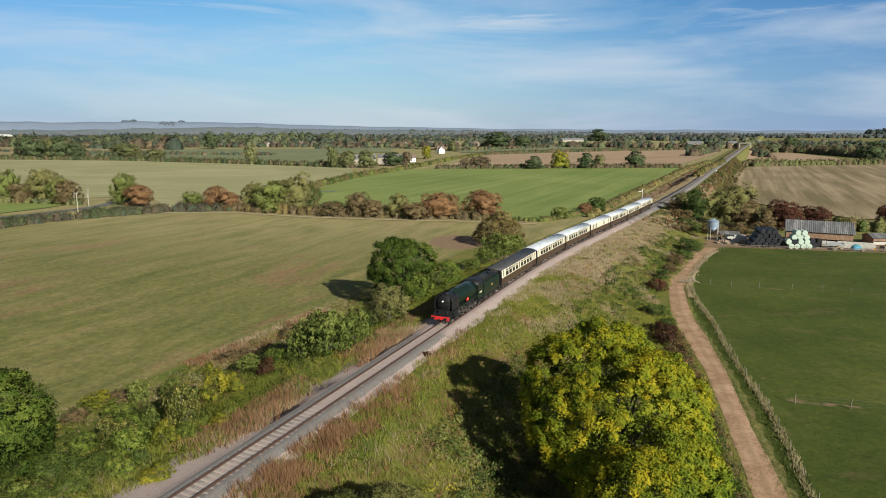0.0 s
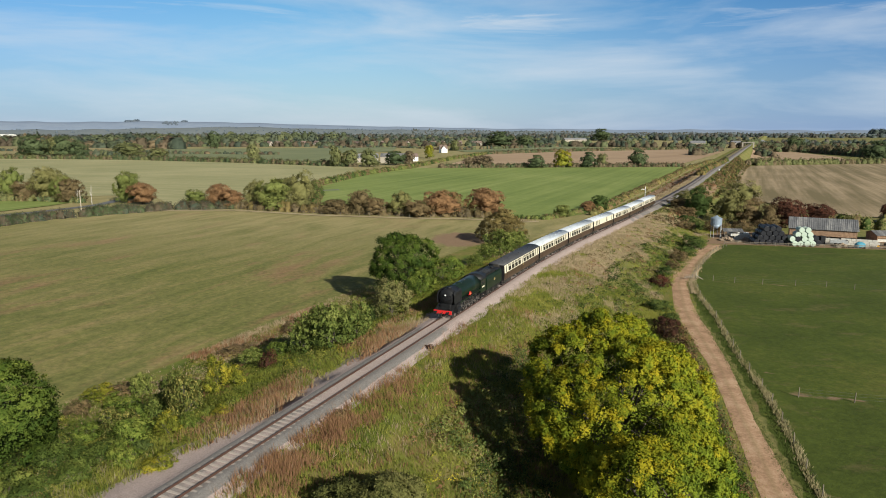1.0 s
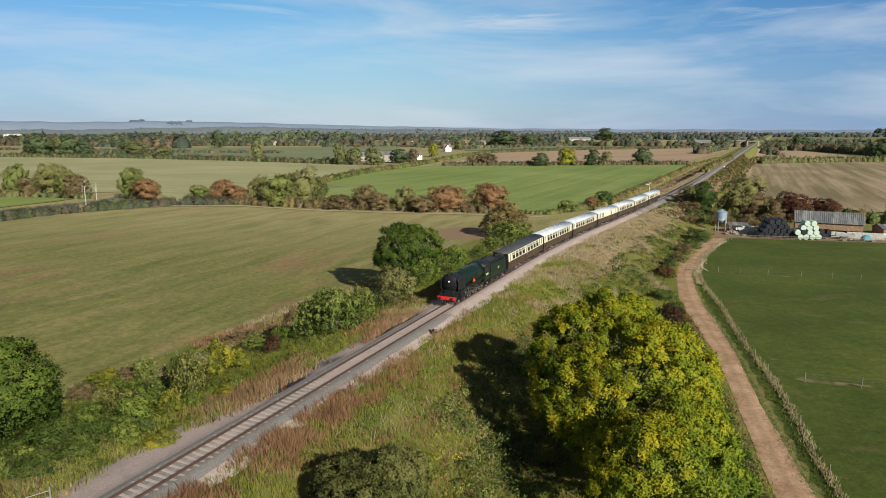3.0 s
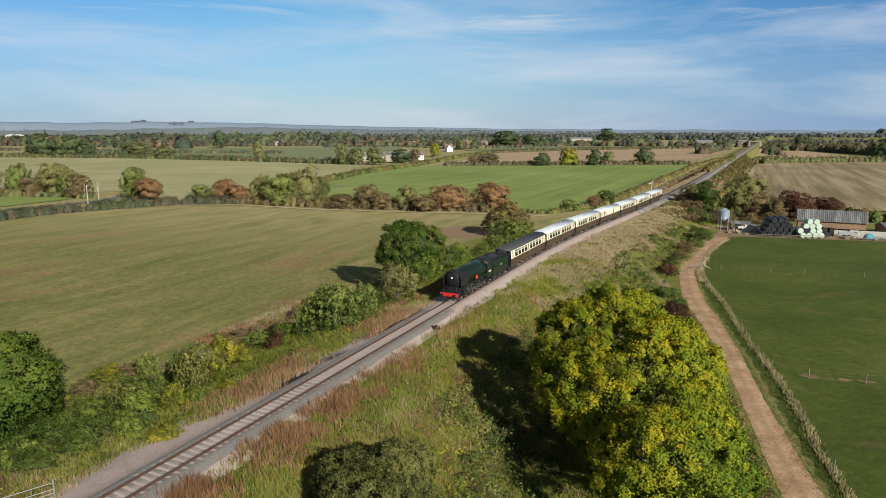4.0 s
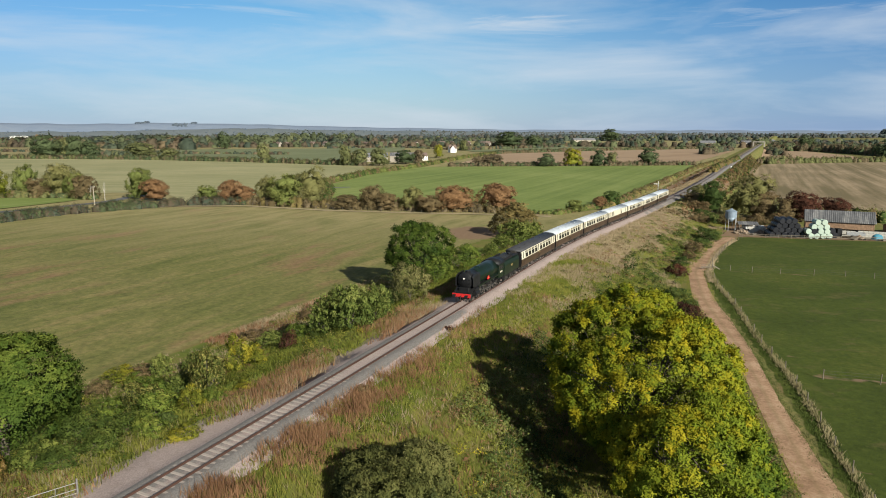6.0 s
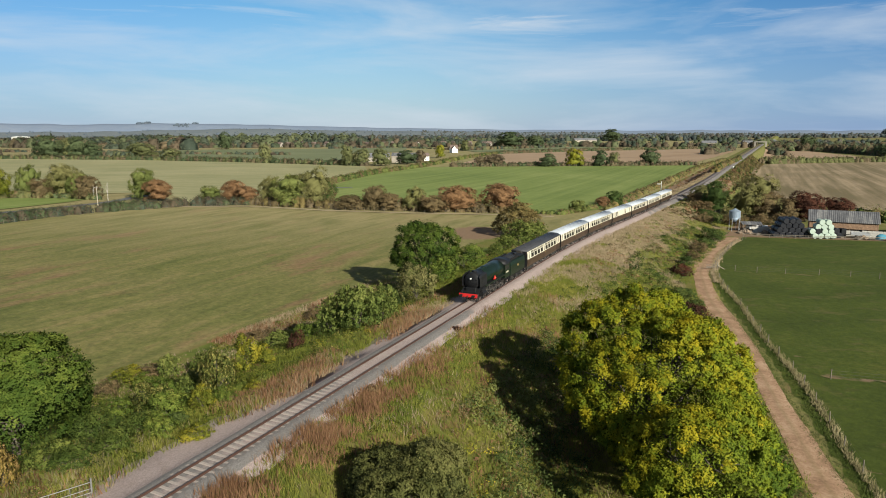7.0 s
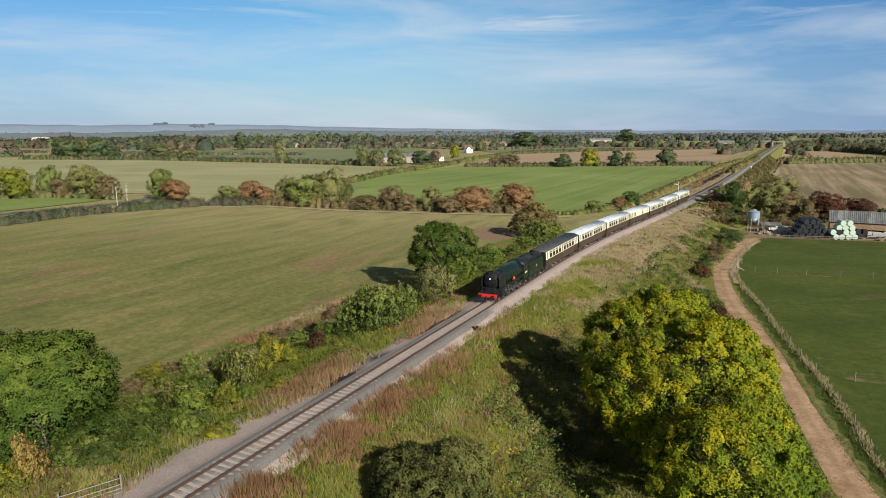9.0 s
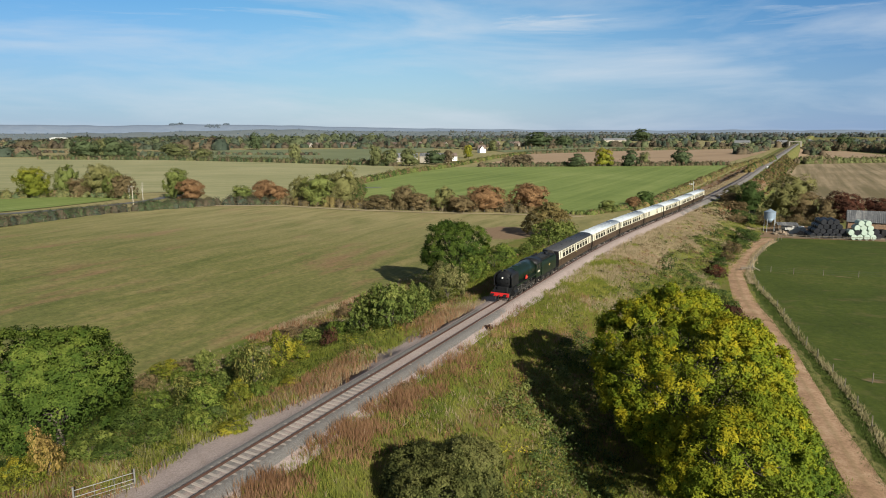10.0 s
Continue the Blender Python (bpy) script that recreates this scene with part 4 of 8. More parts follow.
def belt(name, line, width, height, per_m, leaf, kinds, seed, label, kind="", category="hedge", bump=0.2):
    """A hedge or wood along a line: leaf sprays heaped in lumps of uneven height."""
    rng = np.random.default_rng(seed)
    line = np.array(line, float)
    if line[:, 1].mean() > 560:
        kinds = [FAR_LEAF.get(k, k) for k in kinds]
    seg = np.linalg.norm(np.diff(line, axis=0), axis=1)
    total = seg.sum()
    lumps = int(max(4, total / (width * 0.2)))
    at = np.sort(rng.uniform(0, total, lumps))
    cum = np.concatenate([[0], np.cumsum(seg)])
    lx, ly = np.interp(at, cum, line[:, 0]), np.interp(at, cum, line[:, 1])
    lx, ly = lx + rng.uniform(-0.35, 0.35, lumps) * width, ly + rng.uniform(-0.35, 0.35, lumps) * width
    lh = height * (1 + bump * rng.normal(size=lumps)).clip(0.6, 1.4)
    lr = width * rng.uniform(0.4, 0.7, lumps)
    per = int(max(14, per_m * total / lumps))
    v = rng.normal(size=(lumps, per, 3))
    v /= np.linalg.norm(v, axis=2, keepdims=True)
    v[..., 2] = np.abs(v[..., 2])
    rad = rng.uniform(0.82, 1.0, (lumps, per, 1))
    s, d = station(lx, ly)
    gz = ground_z(s, d, lx, ly)
    pts = np.stack([lx, ly, gz], -1)[:, None, :] + v * rad * np.stack([lr, lr, lh], -1)[:, None, :]
    pts[..., 2] += leaf * 0.2
    tint = rng.uniform(0.2, 0.75, lumps)
    # one kind runs into the next along the hedge, leaf by leaf
    mixed = wave(pts[..., 0] * 0.45 + seed, pts[..., 1] * 0.45) * 0.5 + 0.5 + 0.3 * rng.normal(size=(lumps, per))
    which = np.clip((mixed * len(kinds)).astype(int), 0, len(kinds) - 1)
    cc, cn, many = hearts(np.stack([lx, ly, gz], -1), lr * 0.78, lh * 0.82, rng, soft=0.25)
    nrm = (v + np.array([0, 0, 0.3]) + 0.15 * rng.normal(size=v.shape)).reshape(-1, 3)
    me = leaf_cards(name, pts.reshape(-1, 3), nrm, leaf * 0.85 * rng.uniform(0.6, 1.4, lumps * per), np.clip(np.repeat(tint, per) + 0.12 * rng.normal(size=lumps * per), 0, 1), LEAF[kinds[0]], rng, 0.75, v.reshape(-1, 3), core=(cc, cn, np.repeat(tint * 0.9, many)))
    for kk in kinds[1:]:
        me.materials.append(LEAF[kk])
    me.polygons.foreach_set("material_index", np.concatenate([which.ravel(), np.repeat(which[:, 0], many // 3)]).astype(np.int32))
    ob = new(name, me)
    return tagged(ob, label, category, kind=kind)


belt("hedge", [(-172, 172), (-155, 214), (-149.5, 232), (-142, 244), (-128, 259.5), (-112, 273), (-88, 279)], 4.6, 3.8, 230, 0.5, ["mid_dark", "far_brown", "mid_dark", "far_dark", "far_brown"], 31, "dark trimmed hedge along a pasture", bump=0.1)
belt("hedge", [(-90, 279), (-52, 264), (-18, 257), (18, 252)], 4.5, 4.2, 110, 0.55, ["brown", "mid_brown", "bronze", "brown", "mid_brown"], 46, "tall russet autumn hedge along a pasture")
belt("hedge", [(18, 252), (37, 246), (56, 268)], 2.5, 1.8, 60, 0.5, ["dark", "green", "brown"], 47, "low dark hedge beside the railway")
belt("hedge", [(-300, 296), (-232, 298), (-205, 303), (-185, 304), (-165, 298)], 5, 4.0, 70, 0.7, ["mid_green", "brown", "mid_dark", "willow"], 48, "bushy green hedge beside a road")
belt("hedge", [(-57, 276), (-66, 340), (-79, 400), (-61, 498), (-32, 584), (11, 774), (59, 930)], 4.5, 3.8, 34, 0.9, ["green", "brown", "dark"], 32, "long green and brown field hedge")
belt("hedge", [(-7, 593), (111, 602), (224, 611)], 4.5, 4.0, 30, 1.1, ["brown", "dark", "brown"], 33, "dark brown field hedge")
belt("hedge", [(-540, 780), (-364, 750), (-223, 688), (-84, 606)], 6, 5.5, 30, 1.3, ["dark", "brown", "willow"], 34, "dark bushy field hedge")
belt("hedge", [(59, 920), (188, 1040), (350, 1130), (479, 1185)], 7, 5, 20, 1.8, ["brown", "dark"], 35, "brown hedge beyond tilled soil")
belt("hedge", [(285, 628), (345, 700), (357, 705)], 5, 6, 14, 1.4, ["brown", "green"], 36, "brown hedge beside the railway")
belt("hedge", [(293, 630), (360, 655), (400, 662), (448, 672), (540, 680)], 6, 6, 34, 1.2, ["brown", "green", "willow"], 37, "tall mixed hedge beyond stubble")
belt("hedge", [(480, 1035), (545, 990), (520, 820), (560, 730), (700, 690)], 12, 12, 34, 1.9, ["brown", "dark", "brown"], 38, "dark brown wooded hedge")
belt("hedge", [(122, 214), (140, 208), (160, 204), (190, 206), (260, 230)], 5, 4.6, 70, 0.6, ["willow", "dark", "brown", "green"], 39, "dark green hedge behind the farmyard")
belt("hedge", [(150, 390), (168, 430), (215, 520), (240, 570)], 4, 3.5, 18, 0.9, ["brown", "dark", "bronze"], 40, "rusty scrub along the railway")
belt("hedge", [(58, 261), (69, 284), (93, 336), (130, 410), (168, 488), (201, 558), (285, 712)], 4.0, 2.6, 40, 0.7, ["brown", "dark", "bronze", "brown", "willow"], 41, "rusty brown hedge beside the railway")


def wood(line, depth, height, step, kinds, seed):
    """A distant wood in a belt along a line on the ground."""
    rng = np.random.default_rng(seed)
    line = np.array(line, float)
    seg = np.linalg.norm(np.diff(line, axis=0), axis=1)
    n = int(seg.sum() / step * 1.2)
    cum = np.concatenate([[0], np.cumsum(seg)])
    at = rng.uniform(0, seg.sum(), n)
    x = np.interp(at, cum, line[:, 0]) + rng.uniform(-0.5, 0.5, n) * depth
    y = np.interp(at, cum, line[:, 1]) + rng.uniform(-0.5, 0.5, n) * depth
    s, d = station(x, y)
    return wood_of(x, y, ground_z(s, d, x, y), height, kinds, seed, rng)


def wood_of(x, y, gz, height, kinds, seed, rng):
    """Many single crowns of their own height, width and leaf colour, some of them pointed conifers."""
    n = len(x)
    which = rng.choice(len(kinds), n)
    cone = np.array([k == "far_dark" for k in kinds])[which] & (rng.uniform(0, 1, n) < 0.13)
    swell = 0.72 + 0.28 * wave(x * 0.05 + seed, y * 0.05)
    h = height * rng.uniform(0.55, 1.05, n) * swell * np.where(cone, 1.3, 1.0)
    r = height * rng.uniform(0.36, 0.62, n) * np.where(cone, 0.62, 1.0)
    per = int(max(26, 1.5 * height))
    v = rng.normal(size=(n, per, 3))
    v /= np.linalg.norm(v, axis=2, keepdims=True)
    v[..., 2] = np.abs(v[..., 2])
    flat = np.where(cone[:, None], 1.25 * (1 - v[..., 2]) + 0.1, 1.0)
    rad = rng.uniform(0.84, 1.06, (n, per))
    pts = np.stack([x[:, None] + v[..., 0] * rad * r[:, None] * flat, y[:, None] + v[..., 1] * rad * r[:, None] * flat, gz[:, None] + v[..., 2] * rad * h[:, None]], -1)
    leaf = height * 0.13
    nrm = (v + 0.1 * rng.normal(size=v.shape)).reshape(-1, 3)
    tint = rng.uniform(0, 1, n)
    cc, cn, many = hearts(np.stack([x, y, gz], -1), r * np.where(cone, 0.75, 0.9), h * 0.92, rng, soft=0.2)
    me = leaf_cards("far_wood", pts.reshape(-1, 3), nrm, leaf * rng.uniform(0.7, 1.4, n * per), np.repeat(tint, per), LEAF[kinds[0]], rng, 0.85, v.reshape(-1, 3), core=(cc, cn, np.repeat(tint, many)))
    for kk in kinds[1:]:
        me.materials.append(LEAF[kk])
    me.polygons.foreach_set("material_index", np.concatenate([np.repeat(which, per), np.repeat(which, many // 3)]).astype(np.int32))
    return tagged(new("far_wood", me), "distant mixed autumn woodland", "wood", kind="stuff")


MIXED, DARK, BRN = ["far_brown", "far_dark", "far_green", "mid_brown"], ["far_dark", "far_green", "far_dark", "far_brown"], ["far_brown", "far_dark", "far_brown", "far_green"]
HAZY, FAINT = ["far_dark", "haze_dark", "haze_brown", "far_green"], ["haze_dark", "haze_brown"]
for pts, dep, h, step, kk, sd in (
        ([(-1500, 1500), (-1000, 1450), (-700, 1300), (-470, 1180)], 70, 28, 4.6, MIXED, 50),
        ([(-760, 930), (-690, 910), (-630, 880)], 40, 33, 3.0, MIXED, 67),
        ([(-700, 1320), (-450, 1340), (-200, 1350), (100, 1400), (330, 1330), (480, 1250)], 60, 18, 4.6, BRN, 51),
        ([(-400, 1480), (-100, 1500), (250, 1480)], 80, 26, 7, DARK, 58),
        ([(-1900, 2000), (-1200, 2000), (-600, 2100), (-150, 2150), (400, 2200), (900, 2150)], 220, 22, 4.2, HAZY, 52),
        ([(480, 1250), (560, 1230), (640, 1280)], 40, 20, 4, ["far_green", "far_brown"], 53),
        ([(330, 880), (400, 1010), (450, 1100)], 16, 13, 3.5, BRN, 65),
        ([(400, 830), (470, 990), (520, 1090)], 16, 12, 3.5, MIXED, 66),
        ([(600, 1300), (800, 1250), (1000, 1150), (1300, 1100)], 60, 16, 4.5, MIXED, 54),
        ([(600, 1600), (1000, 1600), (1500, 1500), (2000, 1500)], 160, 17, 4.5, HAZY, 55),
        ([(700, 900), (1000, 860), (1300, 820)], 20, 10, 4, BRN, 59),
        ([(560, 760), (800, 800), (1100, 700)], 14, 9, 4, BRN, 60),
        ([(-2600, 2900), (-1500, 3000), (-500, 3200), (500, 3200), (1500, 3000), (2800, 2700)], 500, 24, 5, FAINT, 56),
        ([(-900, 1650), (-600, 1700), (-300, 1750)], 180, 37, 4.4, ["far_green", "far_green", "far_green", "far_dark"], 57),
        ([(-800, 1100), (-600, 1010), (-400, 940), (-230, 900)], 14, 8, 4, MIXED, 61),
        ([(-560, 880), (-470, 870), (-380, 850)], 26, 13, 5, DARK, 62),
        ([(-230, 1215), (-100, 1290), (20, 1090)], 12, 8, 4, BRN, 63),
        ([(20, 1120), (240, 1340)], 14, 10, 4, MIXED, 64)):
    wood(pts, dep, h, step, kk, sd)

# ---- far hills ----
HILL_ROWS = ((0, 0.0), (120, 0.45), (260, 0.85), (380, 1.0), (470, 0.8))


def hills(name, dist, heights, a0, a1, mat, label):
    """A long low ridge: an arc of rounded summits with a broad foot. Gives back its height by angle and depth."""
    n = len(heights) * 12
    ang = np.linspace(a0, a1, n)
    hh = np.interp(np.linspace(0, len(heights) - 1, n), np.arange(len(heights)), heights)
    bumps = np.random.default_rng(8).normal(size=n)
    for _ in range(4):
        bumps = (bumps + np.roll(bumps, 1) + np.roll(bumps, -1)) / 2.2
    hh = hh - 6 + 1.2 * bumps
    rows = []
    for r, k in HILL_ROWS:
        rows.append(np.stack([(dist + r) * np.sin(ang), (dist + r) * np.cos(ang), -10 + (hh + 10) * k], -1))
    co = np.stack(rows, 0)
    i = np.arange(5 * n).reshape(5, n)
    q = np.stack([i[:-1, :-1], i[:-1, 1:], i[1:, 1:], i[1:, :-1]], -1).reshape(-1, 4)
    me = mesh_from(name, co.reshape(-1, 3), q, mat, True)
    tagged(new(name, me), label, "hills", kind="structure")
    return lambda a, r: -10 + (np.interp(a, ang, hh) + 10) * np.interp(r, [v for v, _ in HILL_ROWS], [v for _, v in HILL_ROWS])


def hill_wood(dist, z_of, a0, a1, r0, r1, count, height, kinds, seed):
    """Trees scattered over a stretch of a ridge."""
    rng = np.random.default_rng(seed)
    a, r = rng.uniform(a0, a1, count), rng.uniform(r0, r1, count)
    return wood_of((dist + r) * np.sin(a), (dist + r) * np.cos(a), z_of(a, r) - 1, height, kinds, seed, rng)


# haze painted into both hill colours, the farther range bluer
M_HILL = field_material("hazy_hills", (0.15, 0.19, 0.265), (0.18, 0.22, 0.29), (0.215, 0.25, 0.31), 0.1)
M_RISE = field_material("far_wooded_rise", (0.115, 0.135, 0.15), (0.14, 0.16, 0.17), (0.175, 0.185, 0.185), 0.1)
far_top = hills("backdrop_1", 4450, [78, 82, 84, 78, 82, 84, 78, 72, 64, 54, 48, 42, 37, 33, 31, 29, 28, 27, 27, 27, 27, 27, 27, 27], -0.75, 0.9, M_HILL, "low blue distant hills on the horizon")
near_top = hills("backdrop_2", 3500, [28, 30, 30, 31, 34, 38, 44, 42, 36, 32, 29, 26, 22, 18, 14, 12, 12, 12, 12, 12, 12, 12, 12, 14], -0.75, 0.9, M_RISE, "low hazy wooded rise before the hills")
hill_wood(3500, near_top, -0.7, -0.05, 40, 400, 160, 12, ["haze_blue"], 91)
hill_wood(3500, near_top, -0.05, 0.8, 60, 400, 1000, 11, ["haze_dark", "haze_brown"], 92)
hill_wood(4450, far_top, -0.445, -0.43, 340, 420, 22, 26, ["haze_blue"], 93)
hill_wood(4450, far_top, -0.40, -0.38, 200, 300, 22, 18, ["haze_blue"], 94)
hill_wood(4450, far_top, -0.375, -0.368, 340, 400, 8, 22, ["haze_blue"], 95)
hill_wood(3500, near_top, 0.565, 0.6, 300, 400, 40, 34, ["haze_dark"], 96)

# ---- train ----
M_BLACK = plain("black_engine_paint", (0.012, 0.012, 0.013), 0.5, spec=0.2, scale=1.2, vary=0.4)
M_BRGREEN = plain("dark_green_engine_paint", (0.006, 0.015, 0.0085), 0.36, spec=0.25, scale=0.7, vary=0.3)
M_REDBEAM = plain("red_buffer_beam_paint", (0.5, 0.02, 0.02), 0.45, scale=2)
M_STEEL = plain("oily_bright_steel", (0.16, 0.15, 0.14), 0.5, 0.8, scale=4)
M_GRIME = plain("sooty_underframe", (0.03, 0.026, 0.022), 0.8, scale=1.5, vary=0.4)
M_CREAM = plain("cream_coach_paint", (0.58, 0.53, 0.41), 0.45, scale=0.6, vary=0.12)
M_CHOC = plain("chocolate_coach_paint", (0.05, 0.03, 0.02), 0.35, scale=0.6, vary=0.25)
M_WHITE = plain("white_paint", (0.75, 0.74, 0.7), 0.5, vary=0.1)
M_COAL = plain("coal", (0.02, 0.02, 0.02), 0.5, scale=3, vary=0.5)
M_BRASS = plain("gold_lining", (0.5, 0.38, 0.16), 0.4, 0.5, vary=0.2)


def roof_mat(name, c):
    k = Nodes(name, 0.6, 0, 0.3)
    p = k.objcoords()
    a = k.noise(k.mapped(p, (2.5, 0.35, 1)), 1.0, 6, 0.65)
    b = k.noise(p, 2.2, 5, 0.7)
    f = k.math("ADD", k.math("MULTIPLY", a, 0.6), k.math("MULTIPLY", b, 0.4))
    k.color(k.ramp(f, (0.3, tuple(v * 0.6 for v in c)), (0.5, c), (0.75, tuple(v * 1.25 for v in c))))
    k.bump(b, 0.1, 0.02)
    return k.mat


M_ROOFDARK = roof_mat("dark_grey_coach_roof", (0.045, 0.045, 0.05))
M_ROOFPALE = roof_mat("pale_grey_coach_roof", (0.42, 0.45, 0.49))


def glass_mat():
    k = Nodes("coach_glass", 0.12, 0, 0.25)
    k.color((0.015, 0.017, 0.02))
    return k.mat


M_PANE = glass_mat()


def loft(sections, caps=True):
    """A skin through cross sections: lists of points with equal counts."""
    bm = bmesh.new()
    rings = [[bm.verts.new(p) for p in sec] for sec in sections]
    n = len(rings[0])
    for a, b in zip(rings, rings[1:]):
        for i in range(n):
            bm.faces.new((a[i], a[(i + 1) % n], b[(i + 1) % n], b[i]))
    if caps:
        bm.faces.new(rings[0])
        bm.faces.new(rings[-1][::-1])
    bmesh.ops.recalc_face_normals(bm, faces=bm.faces[:])
    return bm


def round_section(y, r, zc, n=28, sx=1.0):
    return [(r * sx * math.cos(2 * math.pi * i / n), y, zc + r * math.sin(2 * math.pi * i / n)) for i in range(n)]


def arch_section(y, half, z0, eave, top, n=9):
    """Upright sides and a curved top."""
    pts = [(half, y, z0), (half, y, eave)]
    for i in range(1, n):
        a = math.pi * i / n
        pts.append((half * math.cos(a), y, eave + (top - eave) * math.sin(a) ** 0.75))
    return pts + [(-half, y, eave), (-half, y, z0)]


def wheel(name, r, x, y, parent, spokes=10, mat=None):
    """A spoked railway wheel with its tyre, on its own axle end."""
    s = 1 if x > 0 else -1
    bm = bmesh.new()
    add_cyl(bm, (x - 0.06 * s, y, r), (x + 0.07 * s, y, r), r * 0.2, seg=12)
    for i in range(spokes):
        a = 2 * math.pi * i / spokes
        d = Vector((0, math.cos(a), math.sin(a)))
        c = Vector((x, y, r))
        add_cyl(bm, c + d * r * 0.15, c + d * r * 0.88, 0.035, 0.03, 5)
    hub = part(name, bm, mat or M_BLACK, parent)
    n = 28
    prof = [(-0.07, 0.86), (-0.07, 1.03), (-0.03, 1.03), (-0.02, 1.0), (0.07, 0.99), (0.07, 0.86)]
    secs = [[(x + p * s, y + r * q * math.cos(2 * math.pi * i / n), r + r * q * math.sin(2 * math.pi * i / n)) for p, q in prof] for i in range(n)]
    bm = bmesh.new()
    rings = [[bm.verts.new(p) for p in sec] for sec in secs]
    for i in range(n):
        a, b = rings[i], rings[(i + 1) % n]
        for j in range(len(prof)):
            bm.faces.new((a[j], a[(j + 1) % len(prof)], b[(j + 1) % len(prof)], b[j]))
    bmesh.ops.recalc_face_normals(bm, faces=bm.faces[:])
    part("tyre", bm, M_GRIME, hub)
    return hub


def buffers(parent, y, sgn=1):
    for x in (-0.865, 0.865):
        bm = bmesh.new()
        add_cyl(bm, (x, y - 0.5 * sgn, 1.05), (x, y - 0.15 * sgn, 1.05), 0.13, 0.1, 10)
        add_cyl(bm, (x, y - 0.2 * sgn, 1.05), (x, y - 0.03 * sgn, 1.05), 0.07, seg=8)
        add_cyl(bm, (x, y - 0.05 * sgn, 1.05), (x, y, 1.05), 0.23, 0.22, 14)
        part("buffer", bm, M_BLACK, parent)


def on_line(s, z=0.0, d=0.0):
    """Pose on the line at station s, facing back along it, towards smaller s."""
    k = float(np.interp(s, TY, TSL))
    x, y = track_xy(s, d)
    return pose(float(x), float(y), float(rail_z(s)) + z, 0, 0, math.degrees(math.atan2(k, -1)))


def locomotive(s0):
    e = empty("steam_locomotive", on_line(s0))
    part("frame", box_bm(-0.6, 0.6, -13.0, -0.55, 0.75, 1.35, bevel=0.03), M_BLACK, e)
    part("buffer_beam", box_bm(-1.28, 1.28, -0.62, -0.5, 0.8, 1.3, bevel=0.02), M_REDBEAM, e, "bright red buffer beam")
    buffers(e, 0.0)
    bm = bmesh.new()
    add_cyl(bm, (0, -0.5, 1.0), (0, -0.15, 0.98), 0.06, seg=8)
    add_cyl(bm, (0, -0.2, 1.0), (0, -0.22, 0.5), 0.045, seg=8)
    add_box(bm, -0.09, 0.09, -0.3, -0.1, 0.42, 0.6, 0.02)
    part("coupling", bm, M_GRIME, e)
    for x in (-0.45, 0.5):
        bm = bmesh.new()
        add_cyl(bm, (x, -0.4, 0.95), (x, -0.32, 0.6), 0.035, seg=6)
        add_cyl(bm, (x, -0.32, 0.6), (x, -0.36, 0.4), 0.04, seg=6)
        part("brake_hose", bm, M_GRIME, e)
    # front platform sweeping up to the smokebox saddle
    bm = loft([[(-1.25, y, z - 0.05), (1.25, y, z - 0.05), (1.25, y, z), (-1.25, y, z)] for y, z in ((-0.6, 1.32), (-1.1, 1.34), (-1.6, 1.55), (-2.1, 1.85))])
    part("front_platform", bm, M_BLACK, e)
    bm = bmesh.new()
    add_box(bm, -0.75, 0.75, -2.6, -1.35, 1.3, 1.9, 0.08)
    part("saddle", bm, M_BLACK, e)
    part("smokebox", loft([round_section(-1.75, 1.02, 2.72), round_section(-1.85, 1.1, 2.72), round_section(-4.25, 1.12, 2.72)]), M_BLACK, e, "", True)
    bm = bmesh.new()
    for y, r in ((-1.78, 0.78),):
        add_cyl(bm, (0, y, 2.7), (0, y + 0.06, 2.7), r, r * 0.95, 28)
        add_cyl(bm, (0, y + 0.06, 2.7), (0, y + 0.16, 2.7), r * 0.95, r * 0.5, 28)
    add_cyl(bm, (0, -1.7, 2.7), (0, -1.52, 2.7), 0.05, seg=8)
    for z in (2.45, 2.95):
        add_box(bm, -0.8, 0.1, -1.7, -1.62, z - 0.03, z + 0.03)
    part("smokebox_door", bm, M_BLACK, e, "round black smokebox door")
    part("headlamp", cyl_bm((0, -1.5, 3.1), (0, -1.36, 3.1), 0.1, 0.1, 14), M_WHITE, e, "white front lamp disc")
    for x in (-0.95, 0.95):
        part("front_lamp", box_bm(x - 0.1, x + 0.1, -0.85, -0.65, 1.32, 1.6, bevel=0.03), M_BLACK, e)
    part("boiler", loft([round_section(-4.2, 1.12, 2.72), round_section(-4.3, 1.14, 2.72), round_section(-8.2, 1.2, 2.71), round_section(-8.9, 1.22, 2.7, sx=1.03), round_section(-11.2, 1.22, 2.69, sx=1.07)]), M_BRGREEN, e, "dark green boiler cladding", True)
    for y in (-4.28, -6.2, -8.25):
        r = float(np.interp(-y, [4.2, 8.2], [1.14, 1.2])) + 0.012
        part("boiler_band", loft([round_section(y - 0.03, r, 2.712), round_section(y + 0.03, r, 2.712)], caps=False), M_BLACK, e, "", True)
    part("firebox", box_bm(-1.1, 1.1, -11.2, -8.6, 1.5, 2.75, bevel=0.12), M_BRGREEN, e)
    part("chimney", loft([[(0.36 * k * math.cos(a), -2.7 + 0.36 * k * math.sin(a), z) for a in np.linspace(0, 2 * math.pi, 17)[:-1]] for z, k in ((3.55, 1.15), (3.75, 0.92), (3.92, 1.0), (3.95, 1.08))]), M_BLACK, e, "", True)
